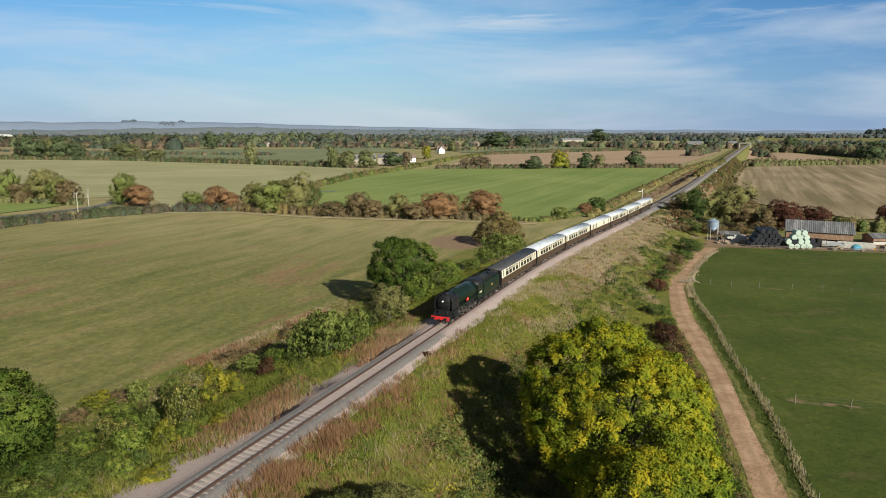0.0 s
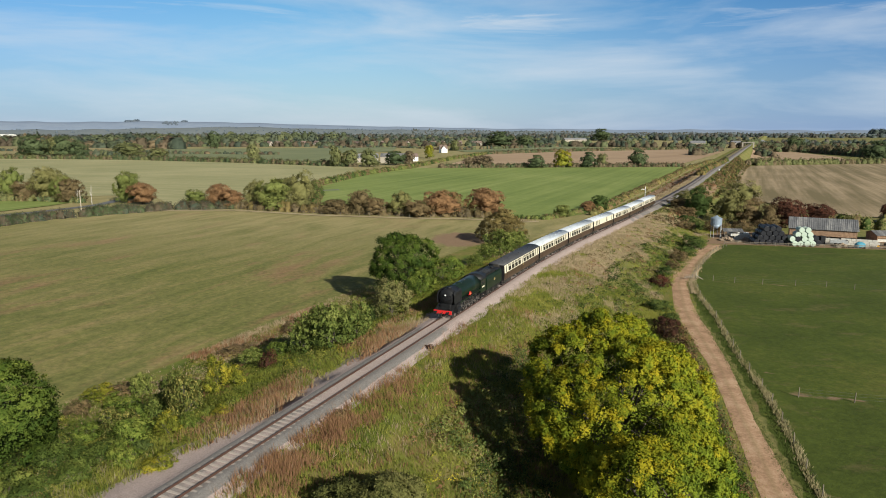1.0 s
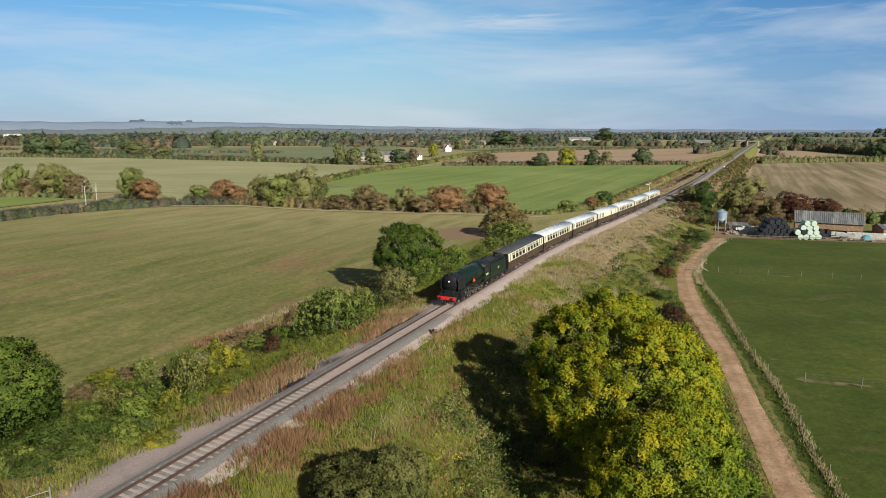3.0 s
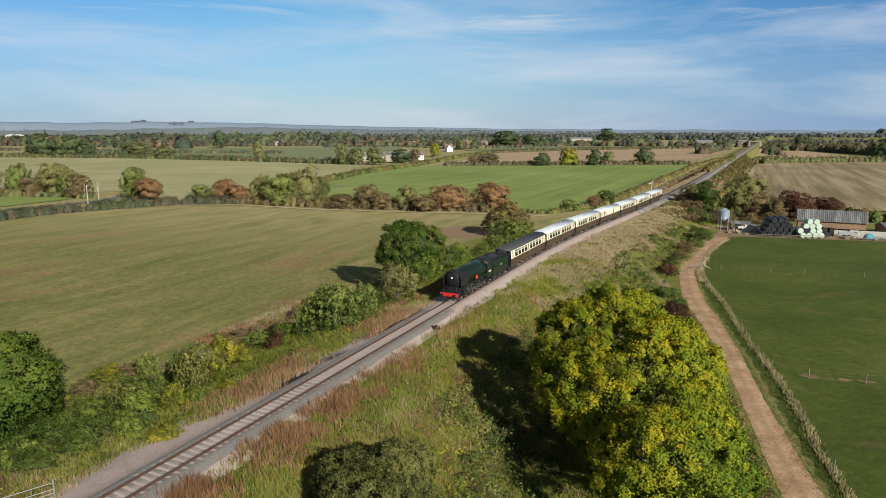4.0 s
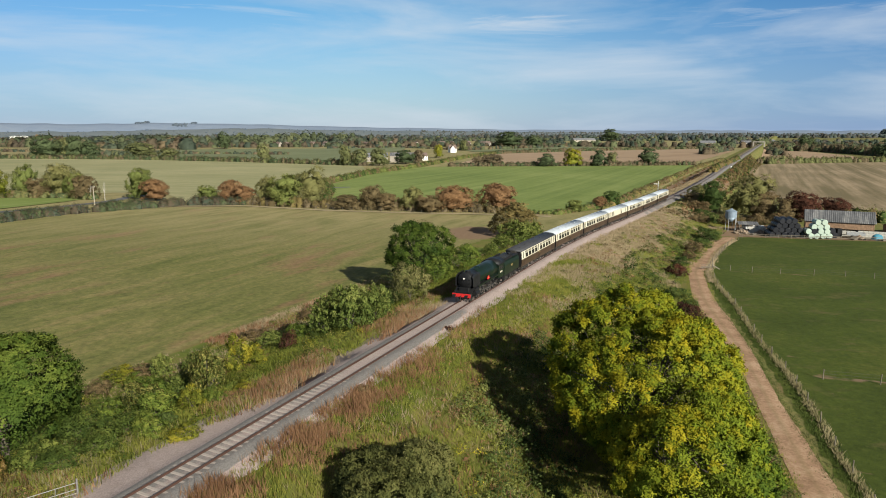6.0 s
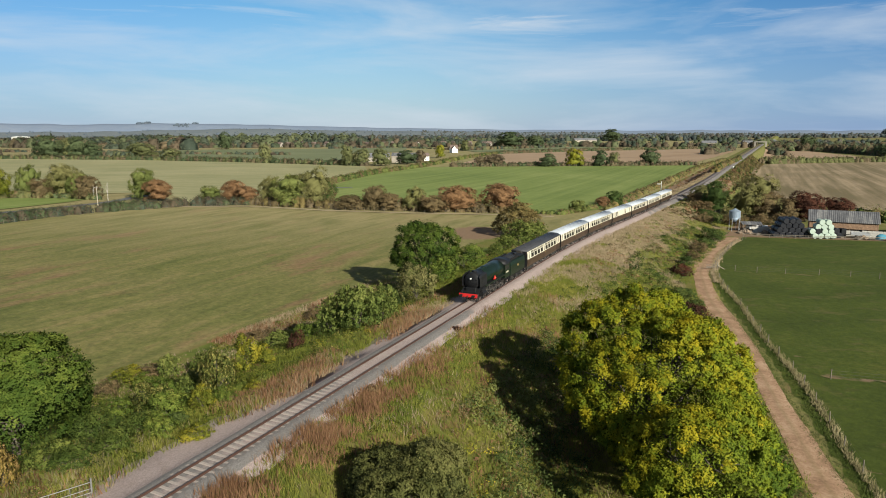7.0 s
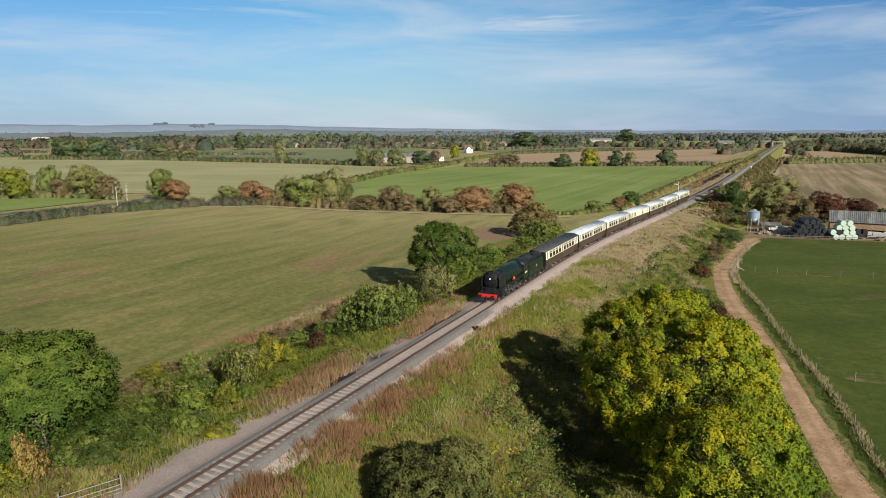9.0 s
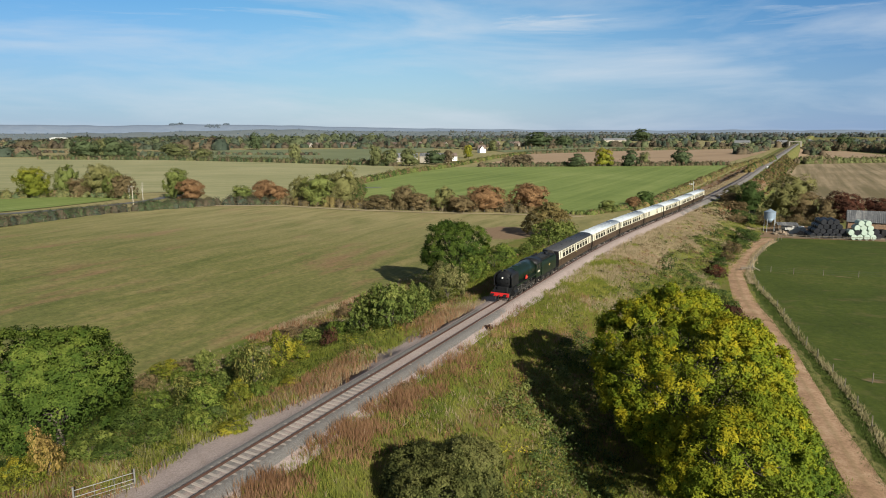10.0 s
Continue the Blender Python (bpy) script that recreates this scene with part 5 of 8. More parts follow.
    part("dome", loft([[(0.42 * k * math.cos(a), -5.9 + 0.55 * k * math.sin(a), z) for a in np.linspace(0, 2 * math.pi, 17)[:-1]] for z, k in ((3.7, 1.1), (3.9, 0.95), (3.96, 0.6), (3.98, 0.2))]), M_BRGREEN, e, "", True)
    for x in (-0.18, 0.18):
        part("safety_valve", cyl_bm((x, -7.6, 3.75), (x, -7.6, 3.98), 0.07, 0.06, 10), M_STEEL, e)
    bm = bmesh.new()
    add_cyl(bm, (-0.55, -9.6, 3.66), (-0.45, -9.6, 3.82), 0.05, seg=8)
    part("whistle", bm, M_STEEL, e)
    for s in (-1, 1):
        bm = loft([[(s * 1.24, y, z0), (s * 1.27, y, z0), (s * (1.27 - 0.02), y, z1 - 0.25), (s * 1.14, y, z1), (s * 1.11, y, z1), (s * (1.24 - 0.02), y, z1 - 0.25)] for y, z0, z1 in ((-1.55, 2.1, 3.35), (-1.7, 1.95, 3.55), (-2.2, 1.92, 3.66), (-4.0, 1.92, 3.66), (-4.1, 2.0, 3.55))])
        part("smoke_deflector", bm, M_BLACK, e, "flat black smoke deflector plate")
        bm = loft([[(s * 0.9, y, z - 0.06), (s * 1.33, y, z - 0.06), (s * 1.33, y, z), (s * 0.9, y, z)] for y, z in ((-2.0, 1.6), (-2.6, 1.78), (-3.3, 1.92), (-11.3, 1.92))])
        part("running_plate", bm, M_BLACK, e)
        part("valance", box_bm(min(s * 1.3, s * 1.34), max(s * 1.3, s * 1.34), -11.2, -3.4, 1.74, 1.9), M_BRGREEN, e)
        bm = bmesh.new()
        add_cyl(bm, (s * 1.06, -2.35, 0.98), (s * 1.06, -3.6, 0.98), 0.4, seg=18)
        add_cyl(bm, (s * 1.1, -2.3, 1.5), (s * 1.1, -3.7, 1.5), 0.2, seg=12)
        add_box(bm, s * 1.1 - 0.22, s * 1.1 + 0.22, -3.5, -2.45, 0.95, 1.62, 0.05)
        part("cylinder", bm, M_BLACK, e)
        bm = bmesh.new()
        add_box(bm, s * 1.08 - 0.04, s * 1.08 + 0.04, -5.0, -3.6, 1.13, 1.2)
        add_box(bm, s * 1.08 - 0.04, s * 1.08 + 0.04, -5.0, -3.6, 0.76, 0.83)
        add_box(bm, s * 1.08 - 0.1, s * 1.08 + 0.1, -4.6, -4.2, 0.7, 1.25, 0.03)
        part("crosshead", bm, M_STEEL, e)
        bm = bmesh.new()
        add_cyl(bm, (s * 1.12, -4.4, 0.98), (s * 1.12, -8.3, 0.72), 0.05, 0.06, 6)
        part("connecting_rod", bm, M_STEEL, e)
        bm = bmesh.new()
        add_box(bm, s * 1.02 - 0.03, s * 1.02 + 0.03, -10.8, -5.9, 0.66, 0.78, 0.02)
        for y in (-6.0, -8.25, -10.5):
            add_cyl(bm, (s * 0.95, y, 0.72), (s * 1.1, y, 0.72), 0.12, seg=10)
        part("coupling_rod", bm, M_STEEL, e)
        bm = bmesh.new()
        add_cyl(bm, (s * 1.16, -5.1, 1.5), (s * 1.16, -8.2, 1.0), 0.035, seg=6)
        add_cyl(bm, (s * 1.16, -5.3, 1.8), (s * 1.16, -5.4, 1.0), 0.06, seg=6)
        add_cyl(bm, (s * 1.16, -4.4, 1.5), (s * 1.16, -4.5, 0.9), 0.035, seg=6)
        add_cyl(bm, (s * 1.14, -3.7, 1.5), (s * 1.14, -5.2, 1.5), 0.03, seg=6)
        part("valve_gear", bm, M_STEEL, e)
        for y, r in ((-2.1, 0.47), (-4.15, 0.47)):
            wheel("bogie_wheel", r, s * 0.75, y, e)
        for y in (-6.0, -8.25, -10.5):
            wheel("driving_wheel", 0.94, s * 0.75, y, e, 14)
        wheel("trailing_wheel", 0.54, s * 0.75, -12.4, e)
        for y in (-6.0, -8.25, -10.5):
            bm = loft([[(s * 0.85, y + 1.02 * math.cos(a), 0.94 + 1.02 * math.sin(a)), (s * 1.0, y + 1.02 * math.cos(a), 0.94 + 1.02 * math.sin(a)), (s * 1.0, y + 1.05 * math.cos(a), 0.94 + 1.05 * math.sin(a)), (s * 0.85, y + 1.05 * math.cos(a), 0.94 + 1.05 * math.sin(a))] for a in np.linspace(0.35, math.pi - 0.35, 10)])
            part("splasher", bm, M_BLACK, e)
        plate = part("nameplate", box_bm(min(s * 1.34, s * 1.4), max(s * 1.34, s * 1.4), -7.35, -6.35, 2.12, 2.26, bevel=0.01), M_REDBEAM, e, "red enamel nameplate")
        bm = bmesh.new()
        add_cyl(bm, (s * 1.33, -6.85, 2.3), (s * 1.42, -6.85, 2.3), 0.28, 0.26, 18)
        crest = part("crest", bm, M_REDBEAM, plate, "round red enamel crest")
        bm = bmesh.new()
        add_cyl(bm, (s * 1.4, -6.85, 2.3), (s * 1.44, -6.85, 2.3), 0.13, 0.1, 10)
        part("crest_centre", bm, M_BRASS, plate)
        for y in (-4.6, -12.2):
            bm = bmesh.new()
            for z in (0.55, 0.95):
                add_box(bm, min(s * 1.1, s * 1.35), max(s * 1.1, s * 1.35), y - 0.2, y + 0.2, z - 0.02, z + 0.02)
            add_box(bm, s * 1.12 - 0.02, s * 1.12 + 0.02, y - 0.2, y + 0.2, 0.5, 1.8)
            part("footstep", bm, M_BLACK, e)
        bm = bmesh.new()
        add_cyl(bm, (s * 1.08, -4.4, 2.95), (s * 1.17, -11.0, 2.98), 0.025, seg=6)
        part("handrail", bm, M_STEEL, e)
        # cab side with two windows: pillars and sheets round the openings
        bm = bmesh.new()
        x0, x1 = min(s * 1.3, s * 1.34), max(s * 1.3, s * 1.34)
        add_box(bm, x0, x1, -13.1, -11.0, 1.3, 2.45)
        add_box(bm, x0, x1, -13.1, -11.0, 3.05, 3.25)
        for a, b in ((-11.25, -11.0), (-12.1, -11.95), (-13.1, -12.8)):
            add_box(bm, x0, x1, a, b, 2.45, 3.05)
        part("cab_side", bm, M_BRGREEN, e)
        for a, b in ((-11.95, -11.25), (-12.8, -12.1)):
            part("cab_window", box_bm(min(s * 1.305, s * 1.315), max(s * 1.305, s * 1.315), a, b, 2.45, 3.05), M_PANE, e)
        for i in range(5):
            part("number_bar", box_bm(min(s * 1.342, s * 1.35), max(s * 1.342, s * 1.35), -12.55 + i * 0.2, -12.42 + i * 0.2, 2.0, 2.24), M_CREAM, e, "cream painted number bar")
    part("cab_front", box_bm(-1.3, 1.3, -11.1, -11.04, 1.4, 3.2), M_BRGREEN, e)
    outer = [arch_section(y, 1.36, 3.2, 3.24, 3.93) for y in (-10.95, -13.5)]
    part("cab_roof", loft(outer), M_BLACK, e, "", True)
    part("cab_floor", box_bm(-1.25, 1.25, -13.3, -11.0, 1.2, 1.32), M_BLACK, e)
    tagged(e, "dark green steam locomotive with black smokebox and red buffer beam", "locomotive")
    return e


def tender(s0):
    e = empty("locomotive_tender", on_line(s0))
    part("frame", box_bm(-1.05, 1.05, -7.0, -0.2, 0.6, 1.2, bevel=0.03), M_BLACK, e)

    def sec(y, top=3.1):
        return [(1.3, y, 1.2), (1.33, y, 1.9), (1.33, y, 2.6), (1.22, y, top), (0.8, y, top + 0.18), (-0.8, y, top + 0.18), (-1.22, y, top), (-1.33, y, 2.6), (-1.33, y, 1.9), (-1.3, y, 1.2)]

    part("body", loft([sec(-0.25), sec(-3.4), sec(-6.95)]), M_BRGREEN, e, "dark green tender body")
    bm = bmesh.new()
    rng = random.Random(5)
    r = bmesh.ops.create_grid(bm, x_segments=14, y_segments=26, size=1)
    for v in r["verts"]:
        x, y = v.co.x, v.co.y
        v.co = Vector((x * 0.98, -2.5 + y * 2.1, 3.27 + 0.42 * (1 - x * x) * (1 - y ** 4) + rng.uniform(-0.05, 0.05)))
    part("coal", bm, M_COAL, e, "heap of black coal")
    bm = loft([[(s * 0.98, y, 3.2), (s * 1.06, y, 3.2), (s * 1.06, y, z), (s * 0.98, y, z)] for s in (1,) for y, z in ((-0.3, 3.62), (-4.6, 3.62))])
    part("coal_rail", bm, M_BLACK, e)
    bm = loft([[(-1.06, y, 3.2), (-0.98, y, 3.2), (-0.98, y, z), (-1.06, y, z)] for y, z in ((-0.3, 3.62), (-4.6, 3.62))])
    part("coal_rail", bm, M_BLACK, e)
    part("tank_top", box_bm(-1.15, 1.15, -6.9, -4.7, 3.25, 3.36, bevel=0.03), M_BLACK, e)
    part("filler", cyl_bm((0, -6.0, 3.34), (0, -6.0, 3.62), 0.34, 0.34, 16), M_BLACK, e)
    for x in (-0.7, 0.7):
        part("ladder", box_bm(x - 0.2, x + 0.2, -7.06, -7.0, 1.2, 3.2), M_BLACK, e)
    for s in (-1, 1):
        bm = bmesh.new()
        add_cyl(bm, (s * 1.32, -3.6, 2.25), (s * 1.345, -3.6, 2.25), 0.2, seg=12)
        add_box(bm, min(s * 1.32, s * 1.345), max(s * 1.32, s * 1.345), -3.95, -3.25, 2.2, 2.3)
        part("crest", bm, M_BRASS, e, "gold and red crest transfer")
        for y in (-1.4, -3.5, -5.7):
            wheel("wheel", 0.54, s * 0.75, y, e)
            part("axlebox", box_bm(s * 1.08 - 0.14, s * 1.08 + 0.14, y - 0.2, y + 0.2, 0.35, 0.85, bevel=0.04), M_GRIME, e)
        bm = bmesh.new()
        add_box(bm, min(s * 1.0, s * 1.3), max(s * 1.0, s * 1.3), -0.7, -0.3, 0.5, 0.54)
        add_box(bm, s * 1.15 - 0.02, s * 1.15 + 0.02, -0.7, -0.3, 0.5, 1.2)
        part("footstep", bm, M_BLACK, e)
    part("buffer_beam", box_bm(-1.25, 1.25, -7.15, -7.0, 0.8, 1.25, bevel=0.02), M_BLACK, e)
    buffers(e, -7.6, -1)
    part("front_bulkhead", box_bm(-1.2, 1.2, -0.28, -0.2, 1.2, 3.6), M_BLACK, e)
    tagged(e, "dark green locomotive tender heaped with coal", "tender")
    return e


BAY = [(-1.0, 0.42)] + [(-2.75 - 1.72 * i, 1.28) for i in range(4)] + [(-9.3, 0.5)] + [(-10.75 - 1.72 * i, 1.28) for i in range(4)] + [(-17.4, 0.5), (-18.6, 0.45)]
KITCHEN = [(-1.0, 0.42), (-2.3, 0.7), (-3.7, 0.7), (-5.0, 0.7), (-12.6, 0.9), (-17.4, 0.5)]
LEN = 19.4


def coach_profile(z):
    """Half width of the body by height."""
    return float(np.interp(z, [0.95, 1.5, 2.1, 3.0, 3.4], [1.33, 1.39, 1.4, 1.36, 1.29]))


def carriage(s0, roof, bays, label):
    e = empty("railway_carriage", on_line(s0))
    bays = [(yc, w * 1.14 if w > 0.8 else w) for yc, w in bays]
    zs = [0.98, 1.5, 2.12]
    for s in (-1, 1):
        bm = loft([[(s * coach_profile(z), y, z) for z in zs] + [(s * (coach_profile(z) - 0.06), y, z) for z in zs[::-1]] for y in (0, -LEN)])
        part("lower_side", bm, M_CHOC, e, "chocolate brown lower panelling")
        # cream upper side in strips and pillars, so that the windows are openings
        bm = bmesh.new()

        def strip(y0, y1, z0, z1):
            a, b = coach_profile(z0), coach_profile(z1)
            q = [(s * a, y0, z0), (s * a, y1, z0), (s * b, y1, z1), (s * b, y0, z1)]
            r = [(s * (a - 0.06), y0, z0), (s * (a - 0.06), y1, z0), (s * (b - 0.06), y1, z1), (s * (b - 0.06), y0, z1)]
            v = [bm.verts.new(p) for p in q + r]
            for f in ((0, 1, 2, 3), (7, 6, 5, 4), (0, 4, 5, 1), (1, 5, 6, 2), (2, 6, 7, 3), (3, 7, 4, 0)):
                bm.faces.new([v[i] for i in f])

        strip(0, -LEN, 2.12, 2.2)
        strip(0, -LEN, 3.27, 3.38)
        last = 0.0
        for yc, w in bays:
            strip(last, yc + w / 2, 2.2, 3.27)
            last = yc - w / 2
        strip(last, -LEN, 2.2, 3.27)
        bmesh.ops.recalc_face_normals(bm, faces=bm.faces[:])
        part("upper_side", bm, M_CREAM, e, "cream upper panelling")
        for yc, w in bays:
            bm = bmesh.new()
            a, b = coach_profile(2.2) - 0.045, coach_profile(3.27) - 0.045
            v = [bm.verts.new(p) for p in ((s * a, yc - w / 2, 2.2), (s * a, yc + w / 2, 2.2), (s * b, yc + w / 2, 3.27), (s * b, yc - w / 2, 3.27))]
            bm.faces.new(v)
            pane = part("window", bm, M_PANE, e)
            if w > 0.8:
                bm = bmesh.new()
                am = coach_profile(2.88)
                add_box(bm, min(s * (am - 0.05), s * (am + 0.01)), max(s * (am - 0.05), s * (am + 0.01)), yc - w / 2, yc + w / 2, 2.9, 2.935)
                for k in (-0.17, 0.17):
                    add_box(bm, min(s * (am - 0.05), s * am), max(s * (am - 0.05), s * am), yc + k * w - 0.02, yc + k * w + 0.02, 2.935, 3.27)
                part("vent_frame", bm, M_CREAM, pane)
        for yc, w in bays:
            if w < 0.6:
                for k in (-1, 1):
                    part("door_edge", box_bm(min(s * 1.39, s * 1.408), max(s * 1.39, s * 1.408), yc + k * 0.34 - 0.012, yc + k * 0.34 + 0.012, 1.05, 2.12), M_BLACK, e)
                part("door_handle", cyl_bm((s * 1.4, yc + 0.28, 2.0), (s * 1.44, yc + 0.28, 2.0), 0.035, 0.035, 8), M_BRASS, e)
        bm = bmesh.new()
        add_cyl(bm, (s * 1.395, -9.8, 1.9), (s * 1.412, -9.8, 1.9), 0.16, seg=14)
        part("crest", bm, M_BRASS, e)
        part("solebar", box_bm(min(s * 1.1, s * 1.2), max(s * 1.1, s * 1.2), -LEN, 0, 0.82, 0.99), M_GRIME, e)
        bm = bmesh.new()
        for a, b, c, d in ((-6.4, 0.82, -7.8, 0.42), (-7.8, 0.42, -11.6, 0.42), (-11.6, 0.42, -13.0, 0.82), (-7.8, 0.42, -7.8, 0.82), (-11.6, 0.42, -11.6, 0.82)):
            add_cyl(bm, (s * 1.12, a, b), (s * 1.12, c, d), 0.04, seg=5)
        part("truss", bm, M_GRIME, e)
    for y in (0, -LEN):
        sg = 1 if y == 0 else -1
        pts = [(coach_profile(z), y, z) for z in (0.98, 1.5, 2.12, 3.0, 3.38)]
        arc = [(1.29 * math.cos(a), y, 3.38 + 0.42 * math.sin(a) ** 0.8) for a in np.linspace(0, math.pi, 12)[1:-1]]
        ring = pts + arc + [(-x, yy, z) for x, yy, z in pts[::-1]]
        bm = loft([ring, [(x, yy - 0.05 * sg, z) for x, yy, z in ring]])
        part("end_panel", bm, M_BLACK, e)
        bm = loft([[(x, yy, z) for x, z in ((0.52, 1.2), (0.52, 3.3), (0.3, 3.55), (-0.3, 3.55), (-0.52, 3.3), (-0.52, 1.2))] for yy in (y, y + 0.38 * sg)])
        part("gangway", bm, M_GRIME, e)
        buffers(e, y + 0.43 * sg, sg)
    rs = []
    for y in (0.06, -LEN - 0.06):
        rs.append([(1.31, y, 3.36), (1.33, y, 3.4)] + [(1.3 * math.cos(a), y, 3.4 + 0.44 * math.sin(a) ** 0.8) for a in np.linspace(0, math.pi, 16)[1:-1]] + [(-1.33, y, 3.4), (-1.31, y, 3.36)])
    rf = part("roof", loft(rs), roof, e, "", True)
    for i in range(7):
        for x in (-0.55, 0.55):
            bm = bmesh.new()
            add_cyl(bm, (x, -1.6 - i * 2.7, 3.72), (x, -1.6 - i * 2.7, 3.92), 0.1, 0.12, 8)
            part("ventilator", bm, roof, rf)
    for yb in (-2.8, -LEN + 2.8):
        bm = bmesh.new()
        for s in (-1, 1):
            add_box(bm, s * 1.0 - 0.05, s * 1.0 + 0.05, yb - 1.7, yb + 1.7, 0.4, 0.62, 0.03)
            for yy in (-1.3, 1.3):
                add_box(bm, s * 1.0 - 0.12, s * 1.0 + 0.12, yb + yy - 0.16, yb + yy + 0.16, 0.3, 0.62, 0.03)
            add_box(bm, s * 1.0 - 0.1, s * 1.0 + 0.1, yb - 0.4, yb + 0.4, 0.3, 0.5, 0.04)
        add_box(bm, -1.0, 1.0, yb - 0.25, yb + 0.25, 0.5, 0.75)
        bogie = part("bogie", bm, M_GRIME, e)
        for s in (-1, 1):
            for yy in (-1.3, 1.3):
                bm = bmesh.new()
                add_cyl(bm, (s * 0.68, yb + yy, 0.457), (s * 0.81, yb + yy, 0.457), 0.457, seg=20)
                part("wheel", bm, M_GRIME, bogie)
    for y0, y1, x0 in ((-8.2, -9.9, 0.5), (-10.4, -11.4, -1.05), (-8.0, -9.0, -1.05)):
        part("battery_box", box_bm(x0, x0 + 0.55, y1, y0, 0.4, 0.85, bevel=0.03), M_GRIME, e)
    part("floor", box_bm(-1.3, 1.3, -LEN, 0, 0.9, 0.98), M_GRIME, e)
    return tagged(e, label, "carriage", "train of carriages")


FRONT = 82.7
K0 = math.hypot(1, 0.44)
locomotive(FRONT)
tender(FRONT + 13.35 / K0)


def along(metres):
    """Station that lies metres behind the engine's front, along the line."""
    n = np.hypot(1, TSL)
    c = np.cumsum(n)
    return float(np.interp(np.interp(FRONT, TY, c) + metres, c, TY))


def chord(metres):
    """Pose of a vehicle whose front stands metres behind the engine's front, its far end on the line as well."""
    a, b = along(metres), along(metres + LEN)
    (xa, ya), (xb, yb) = track_xy(a), track_xy(b)
    za, zb = float(rail_z(a)), float(rail_z(b))
    back = Vector((float(xb - xa), float(yb - ya), zb - za)).normalized()
    yv = -back
    xv = yv.cross(Vector((0, 0, 1))).normalized()
    zv = xv.cross(yv)
    m = Matrix((xv, yv, zv)).transposed().to_4x4()
    m.translation = (float(xa), float(ya), za)
    return m


GAP0, PITCH = 21.5, 20.3
first = carriage(along(GAP0), M_ROOFDARK, BAY, "chocolate and cream railway carriage with a dark grey roof")
first.matrix_basis = chord(GAP0)
second = carriage(along(GAP0 + PITCH), M_ROOFPALE, BAY, "chocolate and cream railway carriage with a weathered pale grey roof")
second.matrix_basis = chord(GAP0 + PITCH)
kitchen = carriage(along(GAP0 + 3 * PITCH), M_ROOFPALE, KITCHEN, "mostly windowless chocolate and cream kitchen carriage with pale roof")
kitchen.matrix_basis = chord(GAP0 + 3 * PITCH)
for i in (2, 4, 5, 6):
    copy_thing(second, chord(GAP0 + i * PITCH))

# ---- sleepers ----
def sleeper_mesh():
    bm = bmesh.new()
    prof = [(-0.14, -0.3), (0.14, -0.3), (0.11, -0.155), (-0.11, -0.155)]
    rings = []
    for x, k in ((-1.25, 0.0), (-0.9, 0.0), (-0.45, 0.0), (0, -0.025), (0.45, 0.0), (0.9, 0.0), (1.25, 0.0)):
        rings.append([(x, p, q + (k if q > -0.2 else 0)) for p, q in prof])
    bm = loft(rings)
    me = bpy.data.meshes.new("sleeper")
    bm.to_mesh(me)
    bm.free()
    me.materials.append(M_SLEEPER)
    return me


SLEEPER = sleeper_mesh()
dist_at = np.concatenate([[0], np.cumsum(np.hypot(1, TSL[:-1]))])
rngs = random.Random(9)
far_co, far_faces = [], []
sv = np.array([v.co[:] for v in SLEEPER.vertices])
sf = [p.vertices[:] for p in SLEEPER.polygons]
tri_sf = [q for p in sf for q in ([p] if len(p) == 4 else [])]
m0 = float(np.interp(28.0, TY, dist_at))
for i in range(-50, 1500):
    st = float(np.interp(m0 + i * 0.68, dist_at, TY))
    m = on_line(st) @ pose(0, 0, rngs.uniform(-0.034, 0.004) if st > 50 else rngs.uniform(-0.02, 0.006), 0, 0, rngs.uniform(-1.2, 1.2))
    if 0 <= i < 300:
        data_part("sleeper", SLEEPER, railway, "", m)
    else:
        w = np.array(m.to_3x3()) @ sv.T + np.array(m.translation)[:, None]
        base = len(far_co) * len(sv)
        far_co.append(w.T)
        far_faces += [[base + a for a in q] for q in tri_sf]
rest = data_part("sleepers", mesh_from("sleepers", np.concatenate(far_co), far_faces, M_SLEEPER), railway)
rest["kind"] = "stuff"

# ---- scrub and grass of the banks ----
LEAF["rust_weed"] = leaf_mat("dry_willowherb", (0.115, 0.06, 0.033), (0.238, 0.127, 0.068), (0.36, 0.213, 0.118), 0.2)
LEAF["lush"] = leaf_mat("lush_bank_grass", (0.093, 0.119, 0.021), (0.192, 0.206, 0.037), (0.305, 0.274, 0.067), 0.25)
LEAF["straw"] = leaf_mat("dry_bleached_grass", (0.22, 0.166, 0.1), (0.325, 0.25, 0.155), (0.42, 0.33, 0.21), 0.2)
LEAF["nettle"] = leaf_mat("nettle_leaves", (0.036, 0.06, 0.014), (0.086, 0.116, 0.024), (0.17, 0.188, 0.043), 0.25)
LEAF["orange"] = leaf_mat("leaves_orange", (0.1, 0.095, 0.02), (0.27, 0.19, 0.05), (0.4, 0.26, 0.11), 0.25, 0.5)

LEAF["ridge"] = leaf_mat("rough_fence_grass", (0.12, 0.11, 0.046), (0.225, 0.195, 0.098), (0.345, 0.288, 0.17), 0.2)
LEAF["verge"] = leaf_mat("deep_green_verge_grass", (0.032, 0.053, 0.012), (0.062, 0.088, 0.02), (0.115, 0.13, 0.036), 0.2)

BUSH = {}
BUSH_WORDS = {"nettle": "rank dark green nettles and brambles", "green": "leafy green willow scrub on the railway bank", "dark": "dark green bramble and thorn bush", "red": "dark red dogwood bush beside the railway or lane", "maple": "yellow green sapling bush", "fresh": "leafy bright green scrub on the railway bank", "sage": "upright sage green willow scrub", "speckle": "sapling with pale yellowing speckled leaves",
              "willow": "olive green bush with pale speckled leaves", "brown": "brown dying bramble bush", "orange": "orange autumn bush beside a gate"}


